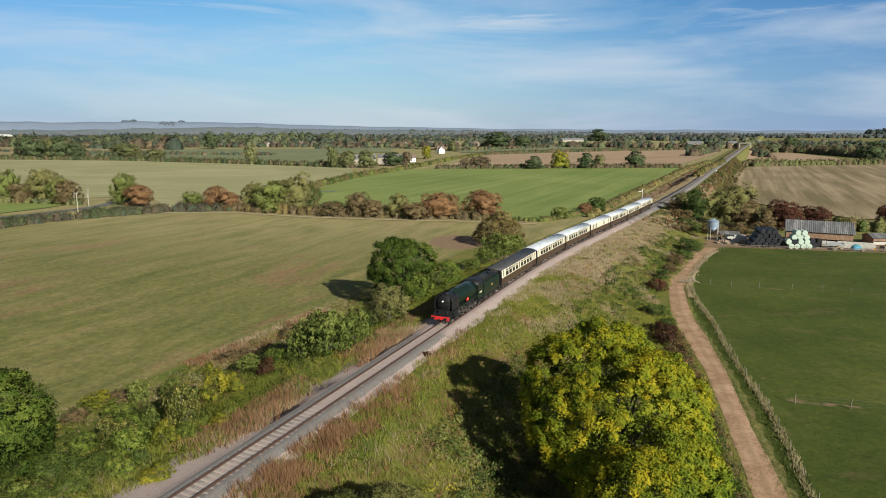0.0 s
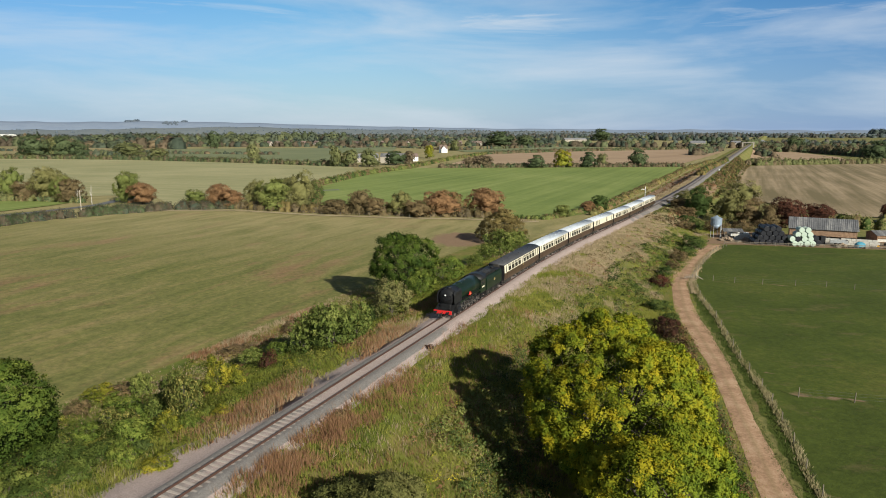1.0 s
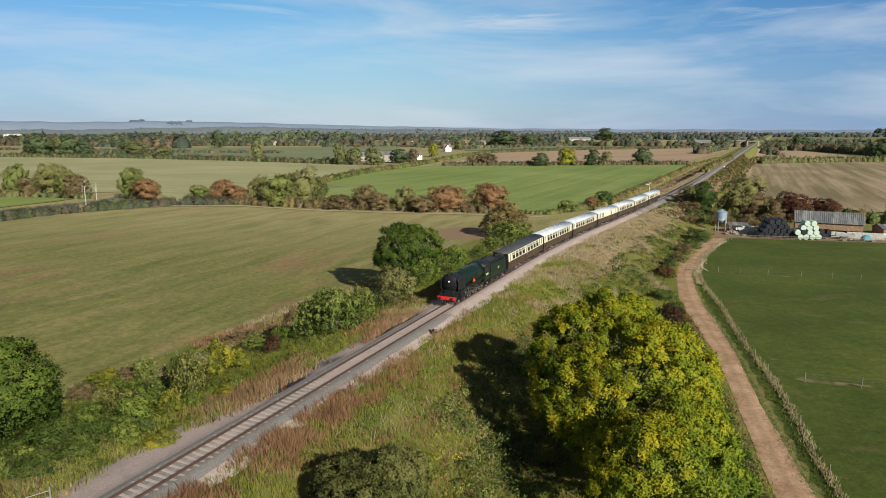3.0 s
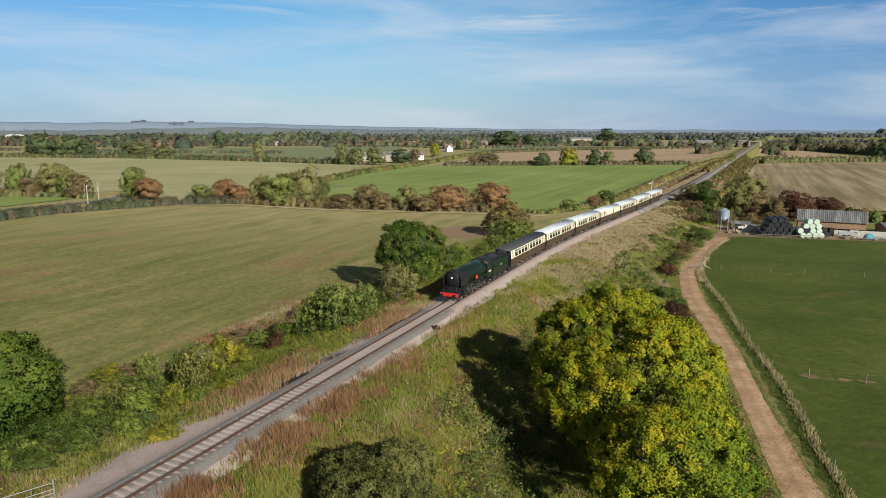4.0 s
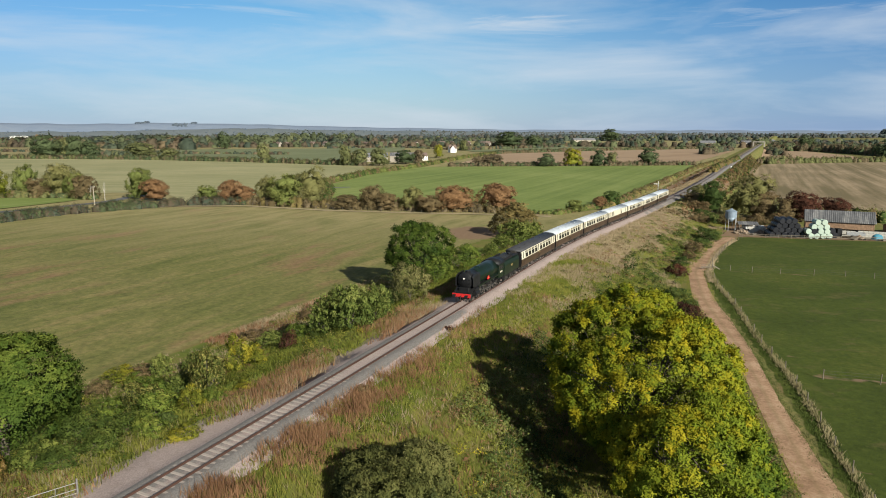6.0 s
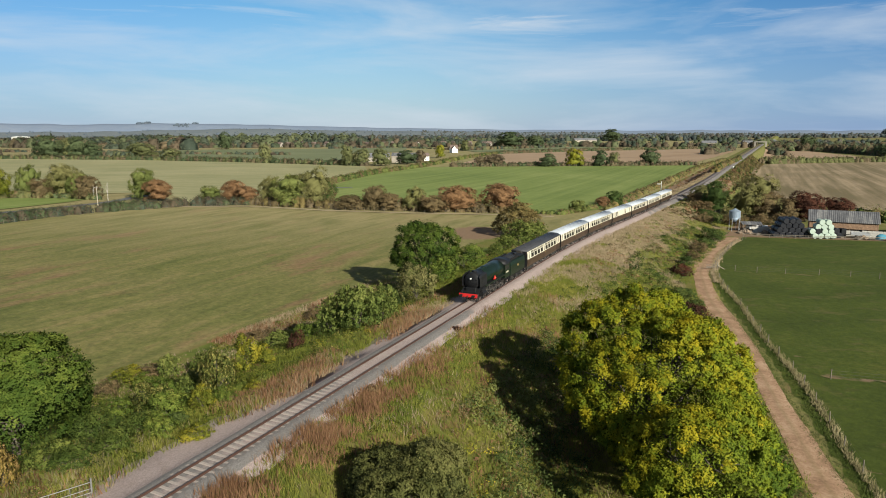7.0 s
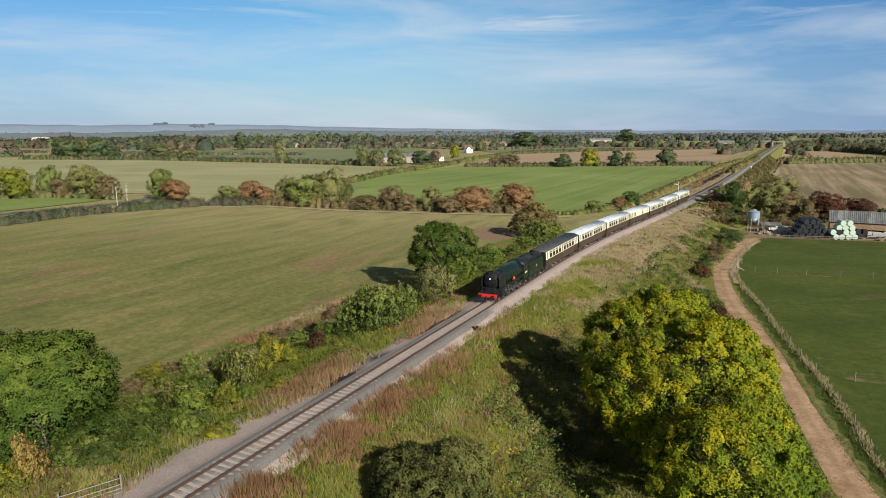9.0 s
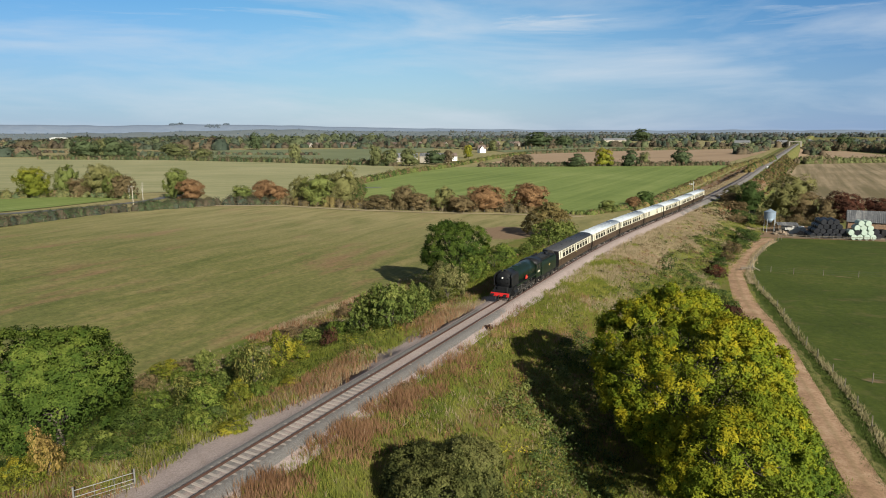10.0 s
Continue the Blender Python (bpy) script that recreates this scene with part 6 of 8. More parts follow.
def bush(kind, x, y, h, w, seed):
    rng = random.Random(seed * 7 + 1)
    m = on_ground(x, y, rng.uniform(0, 360), sink=0.1) @ Matrix.Diagonal((w / 5.0, w / 5.0, h / 4.4, 1))
    key = (kind, seed % 2)
    if key in BUSH:
        return copy_thing_scaled(BUSH[key], m)
    blobs = [(0, 0, 1.5, 1.9, 1.9, 1.6)]
    for k in range(6):
        a = k * 1.05 + rng.uniform(-0.3, 0.3)
        blobs.append((1.3 * math.cos(a), 1.3 * math.sin(a), rng.uniform(0.9, 2.6), rng.uniform(0.8, 1.3), rng.uniform(0.8, 1.3), rng.uniform(0.9, 1.5)))
    if kind == "sage":
        # upright stems, feathered to the top
        blobs = [(0, 0, 0.9, 1.9, 1.9, 1.1)]
        for k in range(22):
            q = rng.uniform(0.1, 1.9)
            blobs.append((q * math.cos(k * 2.4), q * math.sin(k * 2.4), 2.5 - 0.55 * q + rng.uniform(-0.4, 0.3), 0.3, 0.3, 1.5))
    spire = kind == "sage"
    BUSH[key] = tree("bush", m, blobs, 150 if spire else 62, 28 if spire else 60, 0.24 if spire else 0.42, 0.21, LEAF[kind], 300 + seed, BUSH_WORDS[kind], "lineside bushes", h=3.6, girth=0.02, fork=0.12, category="bush", boughs_of=3, spread=0.34)
    return BUSH[key]


BUSHES = [("sage", -17.2, 77.0, 4.7, 5.4), ("sage", -13.5, 75.4, 5.4, 6.2), ("sage", -11.2, 80.0, 4.6, 5.2), ("sage", -15.4, 78.6, 5.5, 5.6), ("fresh", -20.4, 78.5, 2.2, 3.6),
          ("willow", -7.3, 87.9, 5.0, 5.4), ("dark", -10.2, 88.8, 2.8, 3.2), ("fresh", -0.4, 115.7, 4.5, 7.0), ("fresh", -4.1, 104.0, 4.5, 5.0), ("sage", -8.3, 104.3, 3.6, 4.4),
          ("red", -20.4, 71.9, 2.4, 2.0), ("speckle", -23.9, 56.9, 4.5, 3.5), ("maple", -23.5, 64.6, 3.8, 3.1), ("maple", -22.2, 65.9, 2.1, 2.5), ("nettle", -27.4, 47.6, 2.1, 3.6)]
BUSHES += [("sage", -36.1, 74.0, 3.1, 3.0), ("maple", -21.7, 46.2, 1.0, 2.9), ("speckle", -28.8, 54.1, 3.1, 3.4), ("dark", -24.3, 49.1, 1.3, 1.6), ("maple", -23.4, 52.1, 2.1, 2.2),
           ("nettle", -31.3, 48.7, 2.7, 3.2), ("maple", -40.9, 73.9, 1.5, 4.2), ("nettle", -27.4, 45.1, 2.0, 3.0), ("fresh", -24.7, 47.1, 1.7, 2.5), ("sage", -28.1, 60.0, 2.2, 2.8),
           ("fresh", -21.9, 53.2, 1.4, 2.1), ("sage", -32.5, 74.6, 2.2, 3.7), ("fresh", -36.1, 69.3, 1.8, 3.6), ("brown", -41.1, 69.0, 1.6, 2.9), ("brown", -39.3, 75.1, 1.4, 3.8)]
BUSHES += [("nettle", -29.1, 42.6, 1.9, 3.4), ("nettle", -31.5, 43.4, 2.2, 3.4), ("sage", -24.5, 80.1, 2.0, 4.5), ("brown", -29.7, 89.8, 1.5, 5.1), ("maple", -20.3, 56.5, 1.0, 2.2),
           ("sage", 12.3, 145.0, 6.2, 9.5), ("sage", 16.8, 149.5, 4.6, 7.0), ("willow", -14.1, 85.8, 2.8, 4.2), ("brown", -22.6, 100.0, 1.5, 6.5), ("red", 32.6, 93.8, 3.4, 4.0),
           ("red", 41.9, 125.6, 2.4, 4.2), ("dark", 64.3, 168.8, 3.8, 6.4), ("dark", 36.6, 108.8, 2.0, 4.2), ("brown", 54.3, 151.4, 2.8, 4.4), ("sage", 9.0, 142.0, 4.0, 6.5)]
BUSHES += [("orange", -32.6, 40.0, 3.8, 2.4), ("maple", -33.6, 39.0, 2.2, 3.4), ("speckle", -31.0, 59.9, 2.6, 3.0), ("dark", 34.7, 99.0, 2.6, 3.4), ("dark", 45.3, 134.0, 2.2, 3.4), ("dark", 59.4, 159.2, 2.6, 4.2),
           ("brown", 72.7, 198.0, 3.0, 6.0), ("brown", 80.0, 219.0, 3.4, 7.0), ("dark", 77.0, 209.0, 2.8, 5.0), ("willow", 85.0, 206.5, 5.0, 7.0), ("brown", 84.0, 202.0, 4.2, 7.0), ("dark", 76.0, 200.0, 3.6, 6.0), ("brown", 92.0, 203.0, 3.8, 7.0), ("brown", 99.0, 202.0, 3.6, 7.0), ("brown", 50.3, 142.9, 2.0, 3.2), ("dark", -43.7, 60.2, 2.6, 5.0),
           ("sage", -30.1, 66.4, 1.8, 3.4), ("speckle", -26.2, 61.5, 3.0, 3.2), ("fresh", -26.4, 51.6, 2.4, 3.6), ("fresh", -29.4, 57.2, 2.6, 3.8), ("sage", -27.0, 65.0, 2.8, 3.6), ("fresh", -33.5, 57.5, 1.8, 3.2), ("dark", -31.0, 63.0, 1.4, 2.2), ("sage", 6.0, 126.0, 3.0, 4.5), ("red", -1.9, 73.4, 0.8, 1.2), ("brown", -9.4, 54.9, 0.8, 1.3)]
for n, (kind, x, y, h, w) in enumerate(BUSHES):
    bush(kind, x, y, h * 1.12, w, n)


def thicket(name, lumps, s0, s1, d0, d1, h0, h1, per, leaf, kinds, seed, label, beside=None):
    """Low brambles and weeds in lumps over a stretch of bank."""
    rng = np.random.default_rng(seed)
    s, d = rng.uniform(s0, s1, lumps), rng.uniform(d0, d1, lumps)
    if beside is not None:
        d = d + beside(s)
    x, y = track_xy(s, d)
    gz = ground_z(s, d, x, y)
    h, r = rng.uniform(h0, h1, lumps), rng.uniform(0.5, 1.2, lumps)
    v = rng.normal(size=(lumps, per, 3))
    v /= np.linalg.norm(v, axis=2, keepdims=True)
    v[..., 2] = np.abs(v[..., 2])
    pts = np.stack([x, y, gz], -1)[:, None, :] + v * rng.uniform(0.6, 1.0, (lumps, per, 1)) * np.stack([r, r, h], -1)[:, None, :]
    # neighbouring lumps share a kind, so that the plants grow in drifts
    f = wave(x * 0.55 + seed, y * 0.55) * 0.5 + 0.5 + 0.25 * rng.normal(size=lumps)
    which = np.clip((f * len(kinds)).astype(int), 0, len(kinds) - 1)
    nrm = (v + np.array([0, 0, 0.5]) + 0.6 * rng.normal(size=v.shape)).reshape(-1, 3)
    me = leaf_cards(name, pts.reshape(-1, 3), nrm, leaf * rng.uniform(0.6, 1.4, lumps * per), np.repeat(np.clip(0.5 + 0.3 * wave(x * 1.1, y * 1.1 + seed) + 0.2 * rng.normal(size=lumps), 0, 1), per), LEAF[kinds[0]], rng, 0.6, (v + np.array([0, 0, 0.3])).reshape(-1, 3))
    for kk in kinds[1:]:
        me.materials.append(LEAF[kk])
    me.polygons.foreach_set("material_index", np.repeat(which, per).astype(np.int32))
    return tagged(new(name, me), label, "scrub", kind="stuff")


thicket("bramble_scrub", 2700, 34, 130, -33, -5.3, 0.2, 0.95, 80, 0.14, ["nettle", "sage", "fresh", "lush", "speckle", "maple", "speckle", "lush", "fresh", "rust_weed", "lush"], 61, "tangled brambles, nettles and saplings on the bank")
thicket("bramble_scrub", 420, 130, 250, -22, -6, 0.3, 1.2, 36, 0.3, ["green", "brown", "willow", "rust_weed"], 62, "low brambles along the railway")
thicket("bramble_scrub", 760, 92, 190, 11.5, 22, 0.2, 0.8, 40, 0.24, ["dark", "nettle", "willow", "dark", "nettle", "brown"], 63, "dark brambles at the foot of the bank")
# dark leaf colours in these two thickets deepen the ash tree's shadow
thicket("bramble_scrub", 220, 42, 60, 15.5, 22, 0.4, 1.7, 40, 0.2, ["dark", "dark", "dark", "green"], 70, "brambles and ivy, leaves darkened to deepen the shade of a tree")
thicket("bramble_scrub", 420, 58, 82, 10.5, 19, 0.3, 1.4, 40, 0.22, ["dark", "dark", "brown", "dark", "green"], 68, "brambles with leaves darkened to deepen the shade of a tree")
thicket("bramble_scrub", 240, 30, 100, 20, 32, 0.3, 1.2, 40, 0.22, ["dark", "green", "dark", "lush", "brown"], 64, "shaded nettles and brambles under a tree")
thicket("bramble_scrub", 200, 90, 108, -5.5, -2.2, 0.3, 1.5, 44, 0.22, ["brown", "red", "oak_rust", "dark", "brown"], 59, "rusty red and brown brambles beside a lane", lane_offset)
thicket("bramble_scrub", 170, 58, 82, -4.0, -2.3, 0.3, 1.3, 44, 0.2, ["brown", "rust_weed", "dark", "brown", "willow"], 58, "brown dying weeds between a tree and a lane", lane_offset)
thicket("bramble_scrub", 800, 200, 640, 4.6, 13, 0.4, 1.9, 34, 0.5, ["brown", "rust_weed", "brown", "dark", "willow"], 65, "rusty lineside scrub")
thicket("bramble_scrub", 420, 190, 600, -24, -6.2, 0.3, 1.4, 34, 0.45, ["brown", "rust_weed", "straw", "oak_rust"], 66, "rusty lineside scrub and dry grass")


def grass(name, n, s0, s1, d0, d1, h0, h1, width, kind, seed, label, keep=None):
    """Standing blades and stems in tufts, one mesh."""
    rng = np.random.default_rng(seed)
    tufts = n // 5
    s, d = rng.uniform(s0, s1, tufts), rng.uniform(d0, d1, tufts)
    if keep is not None:
        ok = keep(s, d, rng)
        s, d = s[ok], d[ok]
        tufts = len(s)
    tt = rng.uniform(0, 1, tufts) * 0.3 + 0.35 * (wave(s * 0.6, d * 0.8) * 0.5 + 0.5) + 0.35 * (wave(s * 3.3 + 2, d * 4.1) * 0.5 + 0.5)
    s, d, tt = np.repeat(s, 5) + rng.normal(size=tufts * 5) * 0.16, np.repeat(d, 5) + rng.normal(size=tufts * 5) * 0.16, np.repeat(tt, 5)
    x, y = track_xy(s, d)
    z = np.maximum(ground_z(s, d, x, y), np.where((d > -5.2) & (d < 3.5) & (s < 150), rail_z(s) + np.interp(d, BED_OFF, BED_H), -99)) - 0.03
    m = len(s)
    a = rng.uniform(0, 2 * math.pi, m)
    w = width * rng.uniform(0.6, 1.4, m)
    h = rng.uniform(h0, h1, m)
    lean = rng.normal(size=(m, 2)) * 0.28 * h[:, None]
    p = np.stack([x, y, z], -1)
    side = np.stack([np.cos(a), np.sin(a), np.zeros(m)], -1) * w[:, None] * 0.5
    tip = p + np.concatenate([lean, h[:, None]], 1)
    # blades face the south, with soft rounded shading like a matted sward
    side = np.where((side[:, :1] < 0), -side, side)
    co = np.stack([p - side, p + side, tip], 1).reshape(-1, 3)
    me = mesh_from(name, co, np.arange(3 * m).reshape(m, 3), LEAF[kind])
    soft_n = np.stack([rng.normal(size=m) * 0.3, -0.35 + rng.normal(size=m) * 0.3, np.ones(m)], -1)
    soft_n /= np.linalg.norm(soft_n, axis=1, keepdims=True)
    me.attributes.new("custom_normal", "FLOAT_VECTOR", "POINT").data.foreach_set("vector", np.repeat(soft_n, 3, 0).ravel())
    float_attr(me, "tint", np.repeat(tt, 3))
    return tagged(new(name, me), label, "grass", kind="stuff")


def patchy(scale, level, shift=0.0):
    def keep(s, d, rng):
        return wave(s * scale + shift, d * scale * 1.6) + 0.35 * rng.normal(size=len(s)) > level
    return keep


def verge_right(s, rng):
    """Where the grass meets the ballast on the right."""
    return np.interp(s, [40, 52, 60, 74, 100, 130], [2.6, 2.6, 3.0, 2.8, 2.9, 2.5]) + 0.3 * wave(s * 3.0, s * 1.7) + 0.2 * rng.normal(size=len(s))


def bank_patch(s, d):
    """Drifts in which one plant or another grows on the bank."""
    return 0.95 * wave(s * 1.1 + 4, d * 2.0) + 0.3 * wave(s * 3.1, d * 4.6 + 2) - 0.95 * smooth(10, 17, d) + 0.5 * smooth(106, 132, s) * (1 - smooth(9, 15, d)) - 0.55 * (1 - smooth(92, 112, s)) * (1 - smooth(10, 16, d))


def verge_left(s, rng):
    return np.interp(s, [33, 36, 38, 42, 46, 52, 60, 110], [3.6, 3.7, 4.1, 4.7, 3.5, 2.7, 2.4, 2.3]) + 0.4 * wave(s * 2.6 + 2, s * 1.9) + 0.2 * rng.normal(size=len(s))


thicket("bramble_scrub", 520, 360, 660, 5.5, 17, 0.8, 2.6, 34, 0.7, ["brown", "dark", "bronze", "willow", "brown"], 57, "dense brown lineside scrub on an embankment")
grass("rough_grass", 300000, 26, 124, 2.3, 40, 0.18, 0.48, 0.062, "lush", 71, "rank lime green grass on the railway bank", lambda s, d, rng: (d < lane_offset(s) - 2.1 + 0.5 * rng.normal(size=len(s))) & (d > verge_right(s, rng)) & (bank_patch(s, d) + 0.5 * rng.normal(size=len(s)) < 0.55))
grass("rough_grass", 34000, 26, 112, 4.6, 26, 0.3, 0.7, 0.06, "straw", 72, "dry grass stems among the green", lambda s, d, rng: (bank_patch(s, d) + 0.5 * rng.normal(size=len(s)) > -0.1) & (d > verge_right(s, rng)))
grass("willowherb", 60000, 26, 84, 2.2, 7.4, 0.35, 1.0, 0.05, "rust_weed", 73, "tall rust brown dead willowherb beside the ballast", lambda s, d, rng: rng.uniform(0, 1, len(s)) < (1 - smooth(4.4, 7.6, d)) ** 1.3 * np.clip(0.5 + 0.7 * wave(s * 2.2, d * 1.8) + 0.5 * wave(s * 5.1, d * 4.0), 0.03, 1) * (1 - 0.85 * smooth(58, 68, s)) * (d > verge_right(s, rng) - 0.3))
grass("willowherb", 22000, 26, 95, 5, 22, 0.35, 0.8, 0.055, "rust_weed", 74, "patches of rusty dead willowherb", patchy(1.3, 0.3, 3.0))
grass("willowherb", 34000, 30, 112, -7.4, -2.2, 0.35, 0.9, 0.07, "rust_weed", 75, "rusty brown weeds between ballast and scrub", lambda s, d, rng: (wave(s * 0.9 + 1, d * 1.2) + 0.35 * rng.normal(size=len(s)) > 0.05) & (-d > verge_left(s, rng)))
grass("dry_grass", 26000, 34, 112, -7.0, -2.2, 0.25, 0.65, 0.06, "straw", 83, "tan dry grass between ballast and scrub", lambda s, d, rng: (wave(s * 0.8 + 6, d * 1.1) + 0.35 * rng.normal(size=len(s)) > 0.0) & (-d > verge_left(s, rng)))
grass("rough_grass", 90000, 30, 130, -18, -3.4, 0.2, 0.55, 0.07, "lush", 76, "yellow green grass beside the track", lambda s, d, rng: (wave(s * 0.5 + 2, d * 0.8) + 0.35 * rng.normal(size=len(s)) > -0.5) & (-d > verge_left(s, rng) + 0.2))
grass("dead_stems", 3000, 30, 46, -15, -4.4, 0.4, 1.0, 0.04, "ridge", 87, "tall pale dead stems among nettles by the gate", patchy(0.7, 0.1, 2.0))
grass("dead_stems", 5000, 30, 46, -15, -4.4, 0.4, 1.0, 0.045, "rust_weed", 88, "tall brown dead stems among nettles by the gate", patchy(0.8, 0.1, 5.0))
grass("dry_grass", 9000, 74, 104, -35.5, -29, 0.3, 0.75, 0.08, "rust_weed", 89, "tan and rusty tall grass at the edge of the pasture", patchy(0.9, -0.1, 1.0))
grass("dry_grass", 9000, 74, 104, -35.5, -29, 0.3, 0.7, 0.08, "straw", 90, "tan and rusty tall grass at the edge of the pasture", patchy(0.8, -0.1, 4.0))
grass("rough_grass", 30000, 34, 150, -36, -24, 0.2, 0.45, 0.08, "straw", 77, "pale dry grass along the field edge", patchy(0.35, 0.0, 5.0))
grass("dry_grass", 110000, 92, 215, 2.8, 23, 0.22, 0.6, 0.085, "straw", 78, "bleached dry grass covering the railway bank", lambda s, d, rng: (bank_patch(s, d) + 0.16 * rng.normal(size=len(s)) > -0.3) & (d > verge_right(s, rng)))
thicket("bramble_scrub", 420, 92, 200, 6, 21, 0.15, 0.7, 40, 0.24, ["rust_weed", "green", "lush", "dark", "willow", "brown"], 67, "low mixed brambles and weeds on the bank")
grass("rough_grass", 40000, 95, 215, 3.0, 23, 0.22, 0.5, 0.1, "lush", 79, "green grass among the dry", lambda s, d, rng: (bank_patch(s, d) + 0.14 * rng.normal(size=len(s)) < -0.35) & (d > verge_right(s, rng)))
thicket("bramble_scrub", 420, 46, 100, 5, 18, 0.12, 0.5, 36, 0.18, ["lush", "lush", "maple", "lush", "lush", "rust_weed"], 69, "leafy lime green weeds on the bank")


def lane_edge(s, d, rng):
    return np.abs(np.abs(d - lane_offset(s)) - 1.75 * np.interp(s, [90, 130], [0.8, 1.0])) < 0.3 + 0.15 * rng.normal(size=len(s))


grass("verge_grass", 240000, 46, 186, 20, 46, 0.08, 0.22, 0.06, "lush", 84, "short grass creeping over the edges of a lane", lambda s, d, rng: lane_edge(s, d, rng) & ((d < lane_offset(s)) | (s > 118)))
grass("verge_grass", 200000, 46, 120, 20, 46, 0.08, 0.22, 0.07, "verge", 54, "short deep green grass creeping over the edge of a lane", lambda s, d, rng: lane_edge(s, d, rng) & (d > lane_offset(s)))
grass("dry_grass", 90000, 118, 184, 20, 32, 0.2, 0.5, 0.09, "straw", 55, "pale dry grass between a lane and a paddock fence", lambda s, d, rng: (s > 132) & (np.abs(d - lane_offset(s) - 2.3) < 0.4 + 0.2 * rng.normal(size=len(s))))
grass("dry_grass", 16000, 130, 330, -16, -4.6, 0.35, 0.8, 0.3, "straw", 80, "dry grass beside the railway", patchy(0.3, -0.1, 2.5))


grass("dry_grass", 16000, 190, 620, -6.5, -2.4, 0.2, 0.5, 0.3, "straw", 86, "pale dry grass strip beside the railway", patchy(0.5, -0.4, 1.0))


# ---- fences and gate ----
M_POST = plain("grey_weathered_timber", (0.16, 0.135, 0.105), 0.9, scale=4)
M_GALV = plain("galvanised_steel", (0.5, 0.5, 0.5), 0.5, 0.7, scale=5)
M_WIRE = plain("dull_fence_wire", (0.1, 0.095, 0.09), 0.7, 0.3)


def post_bm(h, r, lean):
    bm = bmesh.new()
    add_cyl(bm, (0, 0, -0.3), (lean[0], lean[1], h), r * 1.05, r * 0.95, 7)
    add_cyl(bm, (lean[0], lean[1], h - 0.01), (lean[0], lean[1], h + 0.04), r * 0.95, r * 0.4, 7)
    return bm


POSTS = []
for i, ln in enumerate(((0, 0), (0.05, 0.03), (-0.06, 0.02))):
    bm = post_bm(1.05, 0.055, ln)
    me = bpy.data.meshes.new("post")
    bm.to_mesh(me)
    bm.free()
    me.materials.append(M_POST)
    POSTS.append(me)


def fence(points, spacing, label, wires=(0.35, 0.7, 1.05), seed=1):
    """A post and wire stock fence along plan points."""
    rng = random.Random(seed)
    pts = np.array(points, float)
    seg = np.concatenate([[0], np.cumsum(np.linalg.norm(np.diff(pts, axis=0), axis=1))])
    at = np.arange(0, seg[-1], spacing) if spacing else seg
    xs, ys = np.interp(at, seg, pts[:, 0]), np.interp(at, seg, pts[:, 1])
    e = tagged(empty("stock_fence", pose(0, 0, 0)), label, "fence")
    zs = [ground_at(x, y) for x, y in zip(xs, ys)]
    for x, y, z in zip(xs, ys, zs):
        data_part("post", rng.choice(POSTS), e, "", pose(x + rng.uniform(-0.06, 0.06), y + rng.uniform(-0.06, 0.06), z, 0, 0, rng.uniform(0, 360)) @ Matrix.Diagonal((1, 1, rng.uniform(0.9, 1.15), 1)))
    for w in wires:
        bm = bmesh.new()
        for a in range(len(xs) - 1):
            add_cyl(bm, (xs[a], ys[a], zs[a] + w), (xs[a + 1], ys[a + 1], zs[a + 1] + w), 0.007, seg=4)
        part("wire", bm, M_WIRE, e)
    return e


FENCE_S = [62, 70, 76, 88, 100, 118, 130, 141]
FENCE_D = [43.4, 41.7, 40.9, 38.8, 35.7, 32.2, 29.0, 26.6]
fl = [tuple(float(v) for v in track_xy(s, d)) for s, d in zip(np.arange(40, 142, 3.0), np.interp(np.arange(40, 142, 3.0), FENCE_S, FENCE_D))]
fence(fl, 5.0, "leaning post and wire fence beside the farm lane", seed=3)
fence([(51.2, 131.7), (54.3, 130.6), (57.9, 129.0), (62.8, 127.5), (68.8, 126.5), (74.3, 125.5), (78.5, 123.4), (84, 121), (90, 119), (96, 117), (102.5, 114.6)], 0, "post and wire fence across the green paddock", seed=4)
fence([(40.5, 71.5), (47.4, 69.6), (70, 66)], 5.6, "sparse post and wire fence across the paddock", seed=5)
fence([tuple(float(v) for v in track_xy(s, d)) for s, d in zip((145, 160, 178, 188), (25.8, 26.0, 26.4, 28.6))], 3.0, "post and wire fence beside the farm lane", seed=6)
fence([(-162, 188), (-151.4, 215.5), (-146.2, 230.8), (-138.6, 241.1), (-124.8, 256.6), (-109.2, 270), (-87, 274), (-52, 258), (-18, 250), (18, 246), (34, 240)], 4.0, "post and wire fence along the back of the pasture", seed=7)
# tussocky bank of dry grass along the lane fence, and the ditch grass


def fence_foot(s, d, rng):
    return np.abs(d - np.interp(s, FENCE_S, FENCE_D)) < 0.24 + 0.14 * rng.normal(size=len(s))


grass("tussock_grass", 300000, 42, 142, 25, 45, 0.22, 0.55, 0.09, "ridge", 82, "ridge of dry tussock grass under the lane fence", fence_foot)
grass("ditch_grass", 130000, 42, 142, 24, 45, 0.12, 0.3, 0.07, "verge", 85, "deep green grass beside the lane fence", lambda s, d, rng: np.abs(d + 0.8 - np.interp(s, FENCE_S, FENCE_D)) < 0.5 + 0.2 * rng.normal(size=len(s)))


M_GATE = plain("dull_grey_gate_steel", (0.24, 0.23, 0.21), 0.6, 0.5, scale=5)


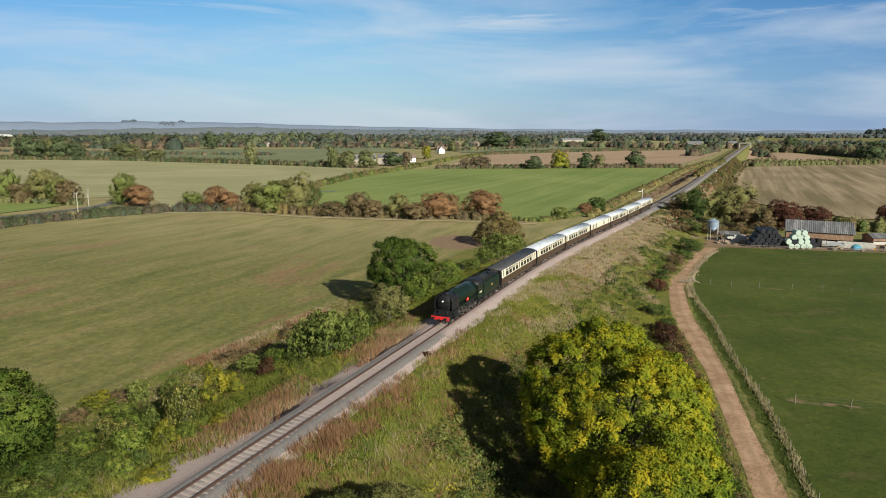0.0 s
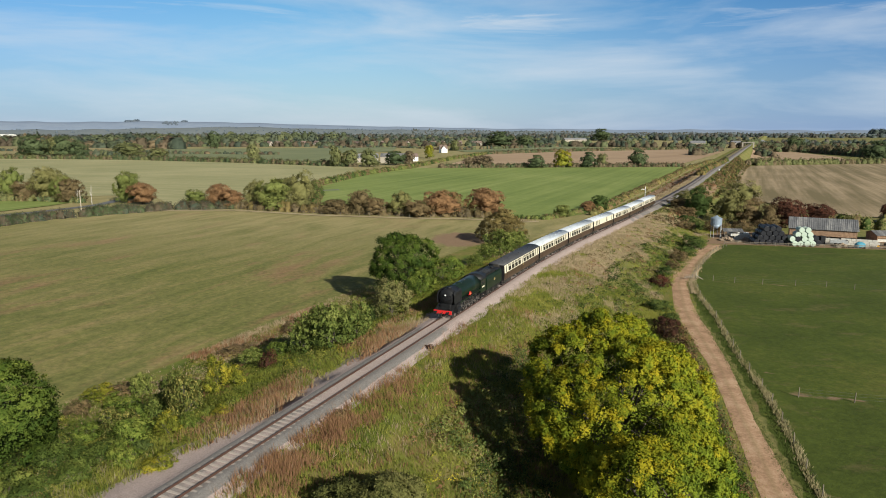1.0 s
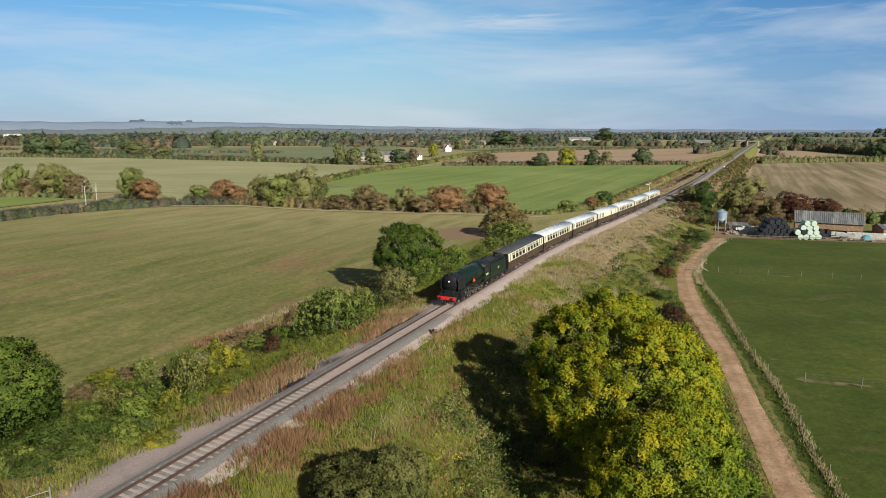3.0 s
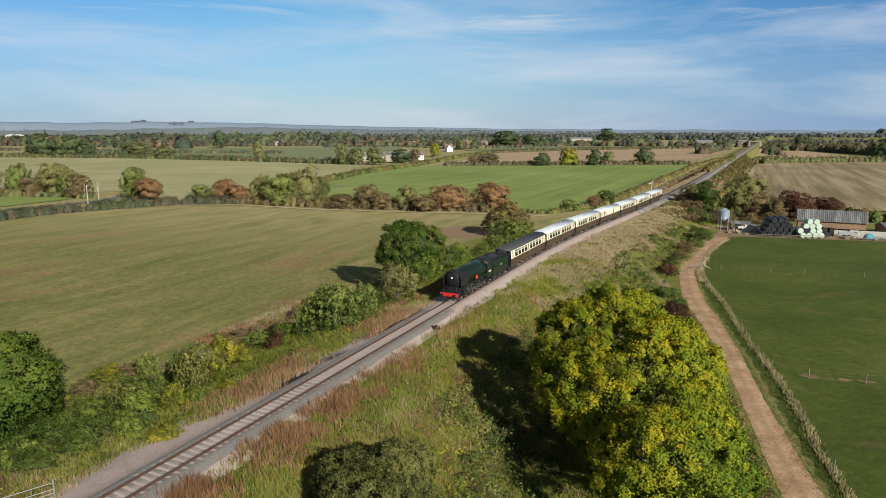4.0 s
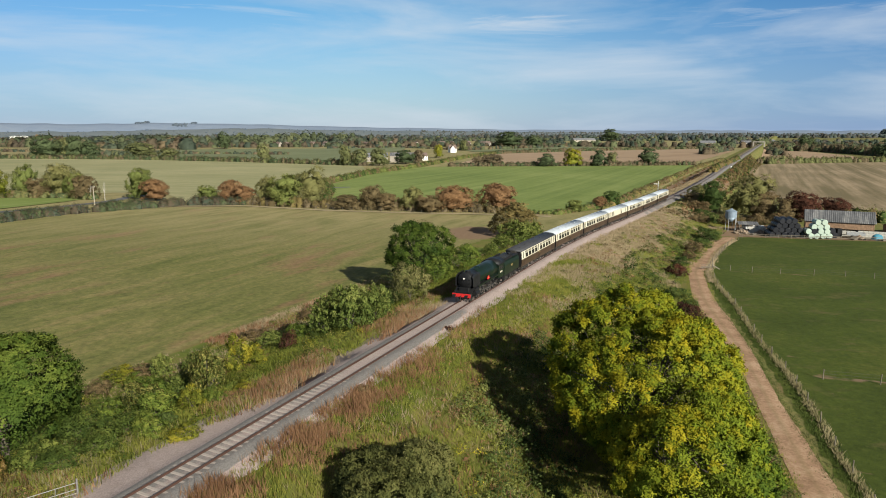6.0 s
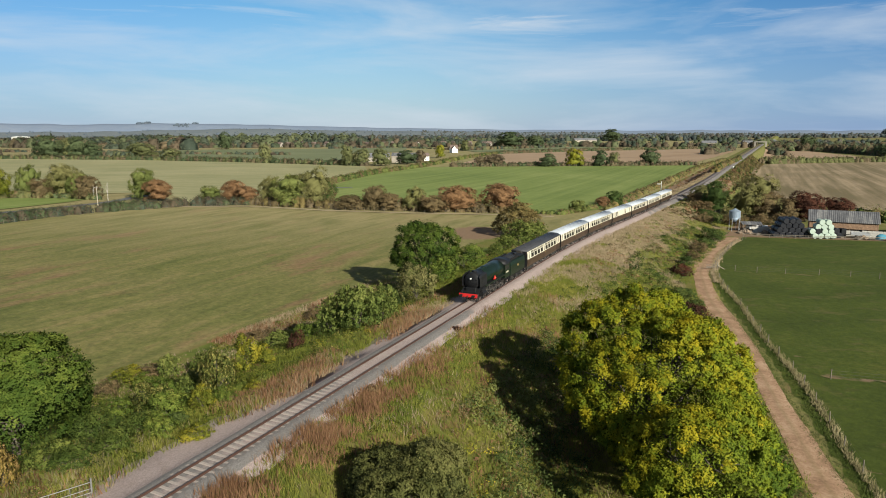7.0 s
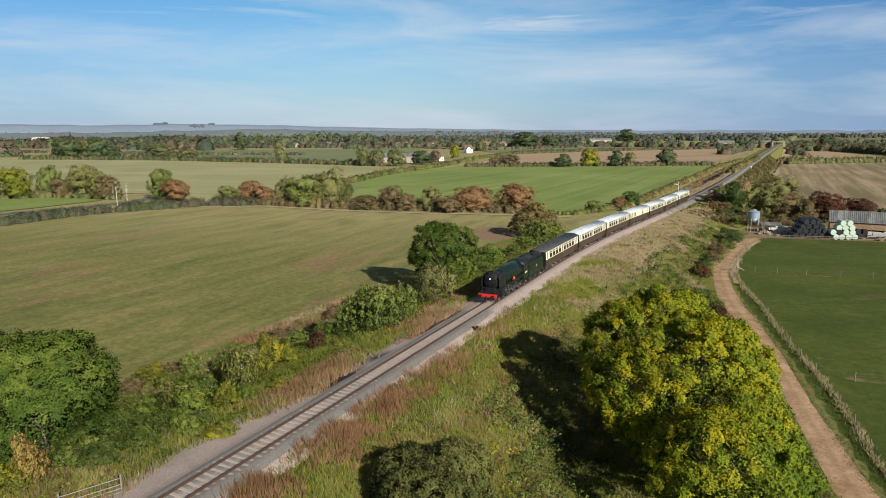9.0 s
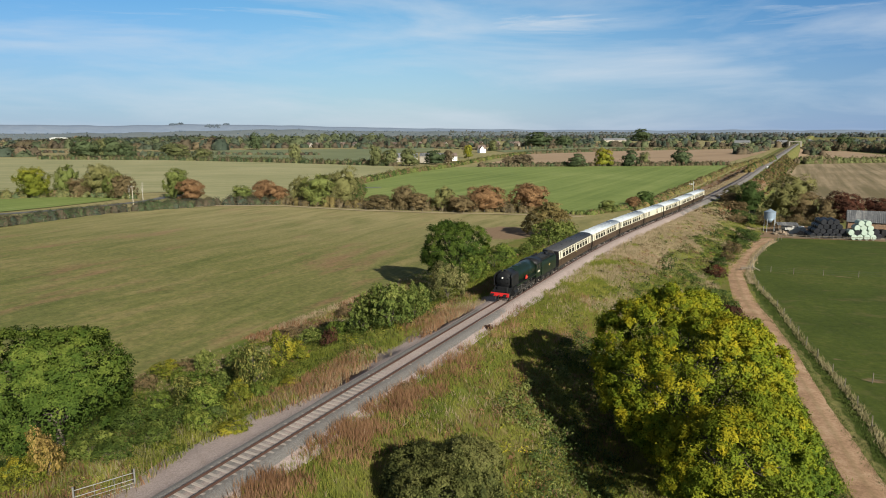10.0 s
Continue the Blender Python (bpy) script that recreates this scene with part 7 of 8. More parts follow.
def gate(m):
    e = empty("field_gate", m)
    for x in (0.0, 3.5):
        part("gate_post", cyl_bm((x, 0, -0.6), (x, 0, 1.4), 0.06, 0.06, 10), M_GATE, e)
    for z in (0.2, 0.45, 0.72, 1.15):
        part("rail", cyl_bm((0, 0, z), (3.5, 0, z), 0.028, 0.028, 8), M_GATE, e)
    for x in (1.2, 2.35):
        part("upright", cyl_bm((x, 0, 0.2), (x, 0, 1.15), 0.02, 0.02, 8), M_GATE, e)
    return tagged(e, "galvanised tubular steel field gate beside the railway", "gate")


gx, gy = -25.0, 37.6
gate(pose(gx, gy, ground_at(gx, gy) + 0.05, 0, 0, 222))

def hunting_gate(m):
    """A low timber gate standing open, with a pale post."""
    e = empty("paddock_gate", m)
    part("gate_post", cyl_bm((0, 0, -0.3), (0.06, 0.02, 1.5), 0.11, 0.09, 8), M_PALEWOOD, e, "pale bleached timber post")
    for z in (0.3, 0.6, 0.9):
        part("rail", box_bm(-2.3, 0, -0.04, 0.04, z, z + 0.1), M_POST, e)
    part("brace", cyl_bm((-2.2, 0.05, 0.3), (-0.1, 0.05, 1.0), 0.04, 0.04, 6), M_POST, e)
    part("strut", cyl_bm((0, 0, 0.9), (1.4, -0.2, 0.1), 0.07, 0.06, 6), M_PALEWOOD, e, "pale bleached timber strut")
    return tagged(e, "weathered timber gate with a pale post at a paddock corner", "gate")


M_PALEWOOD = plain("bleached_timber", (0.33, 0.29, 0.23), 0.9, scale=4)
hunting_gate(pose(51.2, 131.9, ground_at(51.2, 131.9), 0, 0, 0))

# ---- farmyard ----
M_SILO = plain("pale_blue_grey_steel", (0.2, 0.25, 0.31), 0.5, 0.2, scale=1.0, vary=0.15)
M_CLAD = plain("brown_timber_cladding", (0.26, 0.16, 0.1), 0.85, scale=1.2, vary=0.35)
M_WRAPB = plain("black_bale_wrap", (0.012, 0.012, 0.016), 0.38, spec=0.4, scale=1.4, vary=0.3)
M_WRAPW = plain("pale_green_bale_wrap", (0.37, 0.44, 0.37), 0.4, scale=1.4, vary=0.1)
M_TEAL = plain("faded_blue_tarpaulin", (0.05, 0.2, 0.28), 0.6, scale=2)
M_YELLOW = plain("yellow_machine_paint", (0.6, 0.33, 0.03), 0.5, scale=2)
M_CONC = plain("concrete_wall", (0.42, 0.4, 0.36), 0.9, scale=1.5)


def corrugated():
    k = Nodes("weathered_corrugated_roof", 0.7, 0.1, 0.3)
    p = k.objcoords()
    a = k.noise(k.mapped(p, (0.9, 0.12, 0.12)), 1.0, 4, 0.7)
    b = k.noise(p, 1.5, 6, 0.7)
    f = k.math("ADD", k.math("MULTIPLY", a, 0.65), k.math("MULTIPLY", b, 0.35))
    k.color(k.ramp(f, (0.3, (0.05, 0.05, 0.055)), (0.5, (0.12, 0.12, 0.125)), (0.68, (0.27, 0.26, 0.25))))
    k.bump(b, 0.2, 0.03)
    return k.mat


M_CORR = corrugated()


def silo(x, y):
    e = empty("feed_silo", pose(x, y, ground_at(x, y)))
    n = 20

    def ring(r, z):
        return [(r * math.cos(2 * math.pi * i / n), r * math.sin(2 * math.pi * i / n), z) for i in range(n)]

    part("hopper", loft([ring(0.25, 2.5), ring(1.5, 3.9)]), M_SILO, e, "", True)
    part("tank", loft([ring(1.5, 3.9), ring(1.53, 3.95), ring(1.53, 5.7), ring(1.58, 5.75)]), M_SILO, e, "pale blue grey ribbed tank")
    for z in (4.3, 4.75, 5.2):
        part("hoop", loft([ring(1.55, z), ring(1.55, z + 0.06)]), M_SILO, e)
    part("roof", loft([ring(1.6, 5.72), ring(0.35, 6.35), ring(0.3, 6.5)]), M_SILO, e)
    for i in range(4):
        a = math.pi / 4 + i * math.pi / 2
        part("leg", cyl_bm((1.4 * math.cos(a), 1.4 * math.sin(a), -0.2), (1.4 * math.cos(a), 1.4 * math.sin(a), 4.2), 0.08, 0.08, 8), M_GALV, e)
    part("ladder", box_bm(1.56, 1.62, -0.2, 0.2, 0.3, 5.8), M_GALV, e)
    return tagged(e, "pale blue grey steel feed silo on four legs", "silo")


silo(78.8, 190.5)


def lean_to(m):
    """A low open shelter of rough posts with a sagging sheet roof and boards along its foot."""
    e = empty("lean_to", m)
    for x in (0, 2.4, 4.8):
        for y, h in ((0, 2.1), (2.4, 2.6)):
            part("post", box_bm(x, x + 0.16, y, y + 0.16, -0.2, h), M_POST, e)
    bm = loft([[(x, -0.2, 2.12 - 0.08 * (i % 2)), (x, 2.8, 2.66 - 0.08 * (i % 2)), (x, 2.8, 2.72 - 0.08 * (i % 2)), (x, -0.2, 2.18 - 0.08 * (i % 2))] for i, x in enumerate(np.linspace(-0.3, 5.2, 16))])
    part("roof", bm, M_CORR, e)
    for i in range(4):
        part("board", box_bm(0.1, 4.8, -0.06, -0.01, 0.15 + i * 0.26, 0.36 + i * 0.26), M_POST, e)
    return tagged(e, "low grey open shelter of rough timber beside a silo", "shelter")


lean_to(pose(80.6, 188.6, ground_at(82, 189), 0, 0, -14))


def barn(m, length, half, eave, ridge):
    e = empty("barn", m)
    part("back_wall", box_bm(0, length, 2 * half - 0.1, 2 * half, 0, eave), M_CLAD, e)
    for x in (0, length - 0.12):
        bm = loft([[(xx, 0, 0), (xx, 2 * half, 0), (xx, 2 * half, eave), (xx, half, ridge), (xx, 0, eave)] for xx in (x, x + 0.12)])
        part("gable_wall", bm, M_CLAD, e)
    part("front_plinth", box_bm(0.12, length - 0.12, 0.0, 0.15, 0, eave * 0.42), M_CONC, e, "pale concrete block wall")
    nb = int(length / 0.3)
    for i in range(nb):
        part("board", box_bm(0.13 + i * 0.3, 0.13 + i * 0.3 + 0.27, 0.02, 0.06 + 0.02 * (i % 3), eave * 0.52, eave), M_CLAD, e)
    for x in np.linspace(0.2, length - 0.2, 6):
        part("post", box_bm(x - 0.1, x + 0.1, 0.16, 0.36, 0, eave), M_POST, e)
    for a, b, za, zb in ((-0.4, half, eave - 0.12, ridge), (half, 2 * half + 0.4, ridge, eave - 0.12)):
        bm = bmesh.new()
        nseg = int(length / 0.22)
        rows = []
        for yy, zz in ((a, za), (b, zb)):
            rows.append([bm.verts.new((-0.4 + (length + 0.8) * i / nseg, yy, zz + 0.06 + (0.035 if i % 2 else -0.035))) for i in range(nseg + 1)])
        for i in range(nseg):
            bm.faces.new((rows[0][i], rows[0][i + 1], rows[1][i + 1], rows[1][i]))
        r = bmesh.ops.extrude_face_region(bm, geom=bm.faces[:])
        bmesh.ops.translate(bm, vec=(0, 0, -0.05), verts=[v for v in r["geom"] if isinstance(v, bmesh.types.BMVert)])
        bmesh.ops.recalc_face_normals(bm, faces=bm.faces[:])
        part("roof", bm, M_CORR, e, "grey streaked corrugated roof sheets")
    return tagged(e, "long timber clad barn with grey corrugated roof", "barn")


barn(pose(97.0, 184.1, ground_at(100, 186) - 0.05, 0, 0, -26), 16.3, 5.0, 4.0, 6.5)
barn(pose(121.5, 183.5, ground_at(124, 186) - 0.05, 0, 0, -5), 10.0, 3.0, 2.0, 2.9)


def bale_mesh(mat, r=0.78, w=1.25):
    prof = [(-w / 2, r * 0.86), (-w / 2 + 0.07, r * 0.97), (-w / 4, r), (w / 4, r), (w / 2 - 0.07, r * 0.97), (w / 2, r * 0.86)]
    n = 16
    bm = loft([[(rr * math.cos(2 * math.pi * i / n), yy, rr * math.sin(2 * math.pi * i / n)) for i in range(n)] for yy, rr in prof])
    me = bpy.data.meshes.new("bale")
    bm.to_mesh(me)
    bm.free()
    for p in me.polygons:
        p.use_smooth = len(p.vertices) == 4
    me.materials.append(mat)
    return me


BALE_B, BALE_W = bale_mesh(M_WRAPB), bale_mesh(M_WRAPW)


def bale_heap(x, y, turn, rows, deep, mesh, label, seed, other=None):
    rng = random.Random(seed)
    base = pose(x, y, ground_at(x, y), 0, 0, turn)
    for k in range(deep):
        for lv, count in enumerate(rows):
            for i in range(count):
                px = (i - (count - 1) / 2) * 1.56 - (0.7 if lv and rows[lv] == rows[lv - 1] else 0) + rng.uniform(-0.09, 0.09)
                pz = 0.76 + lv * 1.22
                me = mesh if other is None or (lv, i, k) != (1, 1, 0) else other
                ob = new("round_bale", me)
                ob.matrix_basis = base @ pose(px, k * 1.32 + rng.uniform(-0.12, 0.12), pz, 0, rng.uniform(0, 360), rng.uniform(-4, 4))
                tagged(ob, label if me is mesh else "glossy black plastic wrapped round bale in a stack", "bale", "stacked bales")


bale_heap(88.9, 177.8, -8, (6, 5, 4, 3), 4, BALE_B, "glossy black plastic wrapped round bale in a stack", 21)
bale_heap(96.4, 175.6, -8, (4, 4, 3, 2), 2, BALE_W, "pale green plastic wrapped round bale in a stack", 22, BALE_B)
bale_heap(101.2, 177.2, -3, (1, 1), 2, BALE_B, "glossy black plastic wrapped round bale in a stack", 23)


def trailer(m, paint, label, load=False):
    e = empty("farm_trailer", m)
    part("bed", box_bm(0, 4.2, 0, 2.1, 0.85, 1.05, bevel=0.03), paint, e)
    for y in (0, 2.05):
        part("side", box_bm(0, 4.2, y, y + 0.06, 1.05, 1.6), paint, e)
    for x in (0, 4.14):
        part("end_board", box_bm(x, x + 0.06, 0.07, 2.04, 1.05, 1.6), paint, e)
    part("drawbar", box_bm(-1.4, 0, 0.95, 1.15, 0.75, 0.9), M_GRIME, e)
    for x in (1.5, 2.7):
        for y in (0.1, 1.8):
            part("wheel", cyl_bm((x, y, 0.42), (x, y + 0.22, 0.42), 0.42, 0.42, 16), M_GRIME, e)
    return tagged(e, label, "trailer")


def yard(x, y, turn):
    return pose(x, y, ground_at(x, y) + 0.01, 0, 0, turn)


trailer(yard(82, 187.5, 8), M_GALV, "grey steel farm trailer standing in the yard")
trailer(yard(104.2, 176.4, -24), M_GALV, "grey steel farm trailer beside a barn")
trailer(yard(84.5, 191.5, 30), M_POST, "old wooden sided farm trailer")


def tarp_heap(x, y, r, h, mat, label):
    bm = bmesh.new()
    bmesh.ops.create_icosphere(bm, subdivisions=3, radius=1)
    for v in bm.verts:
        w = 1 + 0.16 * noise.noise(v.co * 2.1 + Vector((x, y, 0)))
        v.co = Vector((v.co.x * r * w, v.co.y * r * 0.8 * w, max(-0.1, v.co.z) * h * w))
    ob = part("covered_heap", bm, mat, None, "", True)
    ob.matrix_basis = yard(x, y, 10)
    return tagged(ob, label, "heap")


tarp_heap(111.0, 174.3, 1.5, 1.5, M_TEAL, "heap under a blue tarpaulin beside the barn")
tarp_heap(92.6, 187.0, 2.2, 2.6, M_CONC, "pale heap of aggregate behind stacked bales")


def digger(m):
    e = empty("loader_bucket", m)
    part("bucket", loft([[(x, 0, 0.1), (x, 1.0, 0.05), (x, 1.1, 0.7), (x, 0.9, 0.9), (x, 0.8, 0.25), (x, 0.1, 0.2)] for x in (0, 2.2)]), M_YELLOW, e, "yellow steel bucket")
    for x in (0.4, 1.8):
        part("arm", cyl_bm((x, 1.0, 0.5), (x + 0.2, 3.2, 0.9), 0.12, 0.1, 8), M_YELLOW, e)
    return tagged(e, "yellow loader bucket lying among scrap", "machine")


digger(yard(116.5, 174.6, 60))


def pallet_stack(m, count, label):
    e = empty("pallet_stack", m)
    for k in range(count):
        z = k * 0.145
        for y in (0, 0.55, 1.1):
            part("bearer", box_bm(0, 1.2, y, y + 0.1, z, z + 0.1), M_POST, e)
        for i in range(5):
            part("slat", box_bm(i * 0.27, i * 0.27 + 0.12, 0, 1.2, z + 0.1, z + 0.122), M_POST, e)
    return tagged(e, label, "pallets")


for i, (x, y, a, c) in enumerate(((104.5, 173.6, 10, 4), (119.5, 175.6, 40, 6), (118.5, 178.5, -15, 3), (81.5, 181.5, 20, 3), (122.5, 178.5, 5, 5), (108.6, 172.9, 70, 3))):
    pallet_stack(yard(x, y, a), c, "weathered grey timber pallets stacked in the yard")


def timber_pile(m, seed):
    rng = random.Random(seed)
    e = empty("timber_pile", m)
    for i in range(9):
        z = 0.1 + 0.16 * (i // 4)
        y = rng.uniform(-0.6, 0.6)
        part("plank", box_bm(-2 + rng.uniform(-0.4, 0.4), 2 + rng.uniform(-0.4, 0.4), y, y + 0.16, z, z + 0.14), M_POST, e).rotation_euler = (0, 0, rng.uniform(-0.25, 0.25))
    return tagged(e, "loose pile of weathered grey planks", "timber")


for i, (x, y, a) in enumerate(((118.5, 172.2, -5), (112.5, 172.6, 5), (79.5, 184.5, -30), (123, 174.5, 20))):
    timber_pile(yard(x, y, a), i)


def rail_fence(points, label):
    """A wooden post and rail fence."""
    e = tagged(empty("rail_fence", pose(0, 0, 0)), label, "fence")
    for (x0, y0), (x1, y1) in zip(points, points[1:]):
        n = max(1, int(math.hypot(x1 - x0, y1 - y0) / 2.6))
        for i in range(n + 1):
            x, y = x0 + (x1 - x0) * i / n, y0 + (y1 - y0) * i / n
            if i < n or (x1, y1) == points[-1]:
                data_part("post", POSTS[i % 3], e, "", pose(x, y, ground_at(x, y)))
        for z in (0.45, 0.85):
            part("rail", cyl_bm((x0, y0, ground_at(x0, y0) + z), (x1, y1, ground_at(x1, y1) + z), 0.06, 0.06, 6), M_POST, e)
    return e


rail_fence([(76.5, 178.5), (82.5, 176.3), (92, 174.6), (104, 173.0), (112, 171.9), (126, 170)], "low wooden rail fence between paddock and farmyard")


def rubble_heap(x, y, r, count, seed):
    """A low heap of broken stone and brick, each lump of its own."""
    rng = random.Random(seed)
    e = empty("rubble_heap", yard(x, y, 0))
    bm = bmesh.new()
    bmesh.ops.create_icosphere(bm, subdivisions=1, radius=1)
    for v in bm.verts:
        v.co *= 1 + rng.uniform(-0.22, 0.22)
    me = bpy.data.meshes.new("stone")
    bm.to_mesh(me)
    bm.free()
    me.materials.append(M_RUBBLE)
    for i in range(count):
        a, q = rng.uniform(0, 6.283), math.sqrt(rng.uniform(0, 1))
        k = rng.uniform(0.22, 0.5)
        z = (1 - q) * r * 0.5
        data_part("stone", me, e, "", pose(q * r * math.cos(a), q * r * math.sin(a), z + k * 0.3, rng.uniform(0, 360), rng.uniform(0, 360), 0) @ Matrix.Diagonal((k, k * 0.8, k * 0.7, 1)))
    return tagged(e, "brown heap of rubble and broken brick in the yard", "rubble")


def block_wall(m, length, courses):
    e = empty("block_wall", m)
    for c in range(courses):
        for i in range(length):
            off = 0.6 if c % 2 else 0
            part("block", box_bm(i * 1.22 + off, i * 1.22 + off + 1.18, 0, 0.58, c * 0.61, c * 0.61 + 0.58, bevel=0.02), M_CONC, e)
    return tagged(e, "short wall of stacked grey concrete blocks", "wall")


M_RUBBLE = plain("brown_rubble", (0.24, 0.18, 0.13), 0.95, scale=1.5, vary=0.35)
rubble_heap(79.8, 184.6, 2.0, 46, 31)
rubble_heap(84.2, 183.2, 1.6, 34, 32)
rubble_heap(106.6, 175.0, 1.4, 26, 33)
block_wall(yard(81.6, 185.6, -12), 4, 3)
block_wall(yard(108.0, 178.0, -24), 7, 3)


def crate(x, y, mat, label, w=1.0, h=1.3):
    e = empty("storage_tank", yard(x, y, 15))
    part("body", box_bm(-w / 2, w / 2, -w / 2, w / 2, 0.12, h, bevel=0.08), mat, e)
    part("base", box_bm(-w / 2, w / 2, -w / 2, w / 2, 0, 0.12), M_POST, e)
    part("cap", cyl_bm((0, 0, h - 0.01), (0, 0, h + 0.08), 0.14, 0.14, 12), M_BLACK, e)
    return tagged(e, label, "tank")


crate(86.3, 188.0, M_WHITE, "white plastic liquid tank on a pallet", 1.5, 1.9)
crate(84.6, 186.6, M_WHITE, "white plastic liquid tank on a pallet", 1.1, 1.2)
crate(102.9, 178.6, M_BLACK, "black plastic tank beside stacked bales", 1.6, 2.4)

# ---- lineside and distance ----
def signal(s, d):
    x, y = (float(v) for v in track_xy(s, d))
    e = empty("semaphore_signal", pose(x, y, ground_at(x, y), 0, 0, 155))
    part("post", cyl_bm((0, 0, -0.3), (0, 0, 6.0), 0.13, 0.1, 10), M_WHITE, e, "white painted signal post")
    arm = part("arm", box_bm(0.1, 1.5, -0.04, 0.0, 5.2, 5.48, bevel=0.01), M_WHITE, e, "white back of a signal arm")
    part("stripe", box_bm(1.1, 1.25, -0.045, 0.005, 5.19, 5.49), M_BLACK, arm)
    part("spectacle", cyl_bm((-0.2, -0.05, 5.25), (-0.2, 0.02, 5.25), 0.16, 0.16, 12), M_BLACK, e)
    part("finial", cyl_bm((0, 0, 6.0), (0, 0, 6.4), 0.09, 0.01, 8), M_WHITE, e)
    for sx in (-1, 1):
        part("ladder_rail", box_bm(min(sx * 0.18, sx * 0.21), max(sx * 0.18, sx * 0.21), 0.125, 0.165, 0.0, 5.6), M_BLACK, e)
    for k in range(14):
        part("rung", box_bm(-0.18, 0.18, 0.13, 0.16, 0.3 + k * 0.38, 0.34 + k * 0.38), M_BLACK, e)
    return tagged(e, "white railway semaphore signal beside the line", "signal")


signal(240, -4.6)
for s, d, h in ((395, -4.5, 1.6), (402, -4.8, 1.2), (438, 4.2, 1.4)):
    x, y = (float(v) for v in track_xy(s, d))
    e = empty("lineside_cabinet", pose(x, y, ground_at(x, y), 0, 0, 20))
    part("box", box_bm(-0.6, 0.6, -0.4, 0.4, 0.1, h, bevel=0.03), M_WHITE, e)
    part("plinth", box_bm(-0.65, 0.65, -0.45, 0.45, -0.3, 0.1), M_CONC, e)
    tagged(e, "white lineside equipment cabinet beside the railway", "cabinet")


def pole(x, y, h):
    e = empty("telegraph_pole", pose(x, y, ground_at(x, y)))
    part("mast", cyl_bm((0, 0, -0.5), (0, 0, h), 0.2, 0.15, 10), M_PALEWOOD, e)
    part("crossarm", box_bm(-0.8, 0.8, -0.06, 0.06, h - 0.6, h - 0.45), M_POST, e)
    for i in (-0.7, 0.7):
        part("insulator", cyl_bm((i, 0, h - 0.45), (i, 0, h - 0.25), 0.06, 0.04, 8), M_WHITE, e)
    return tagged(e, "grey timber telegraph pole beside a hedge", "pole")


pole(-147, 264, 8.6)
pole(-363, 770, 14)


def road_mesh():
    line = np.array([(-300, 165), (-215, 212), (-174, 241), (-160, 266), (-152, 290), (-156, 314), (-140, 346), (-60, 372)], float)
    t = np.linspace(0, len(line) - 1, 140)
    x, y = np.interp(t, np.arange(len(line)), line[:, 0]), np.interp(t, np.arange(len(line)), line[:, 1])
    for _ in range(60):
        x[1:-1], y[1:-1] = (x[:-2] + x[1:-1] + x[2:]) / 3, (y[:-2] + y[1:-1] + y[2:]) / 3
    dx, dy = np.gradient(x), np.gradient(y)
    n = np.hypot(dx, dy)
    co = []
    for o in (-2.6, 0, 2.6):
        px, py = x + dy / n * o, y - dx / n * o
        s, d = station(px, py)
        co.append(np.stack([px, py, ground_z(s, d, px, py) + 0.12 + (0.04 if o == 0 else 0)], -1))
    co = np.stack(co, 1)
    i = np.arange(co.shape[0] * 3).reshape(-1, 3)
    q = np.stack([i[:-1, :-1], i[:-1, 1:], i[1:, 1:], i[1:, :-1]], -1).reshape(-1, 4)
    return mesh_from("road", co.reshape(-1, 3), q, M_TARMAC, True)


tagged(new("road", road_mesh()), "narrow grey country road curving between hedges", "road", kind="structure")
M_BRICKW = plain("cream_render", (0.3, 0.265, 0.225), 0.9, scale=0.3, vary=0.2)
M_TILE = plain("brown_roof_tiles", (0.14, 0.1, 0.085), 0.85, scale=0.4, vary=0.3)
M_SLATE = plain("grey_slates", (0.16, 0.16, 0.17), 0.7, scale=0.4)


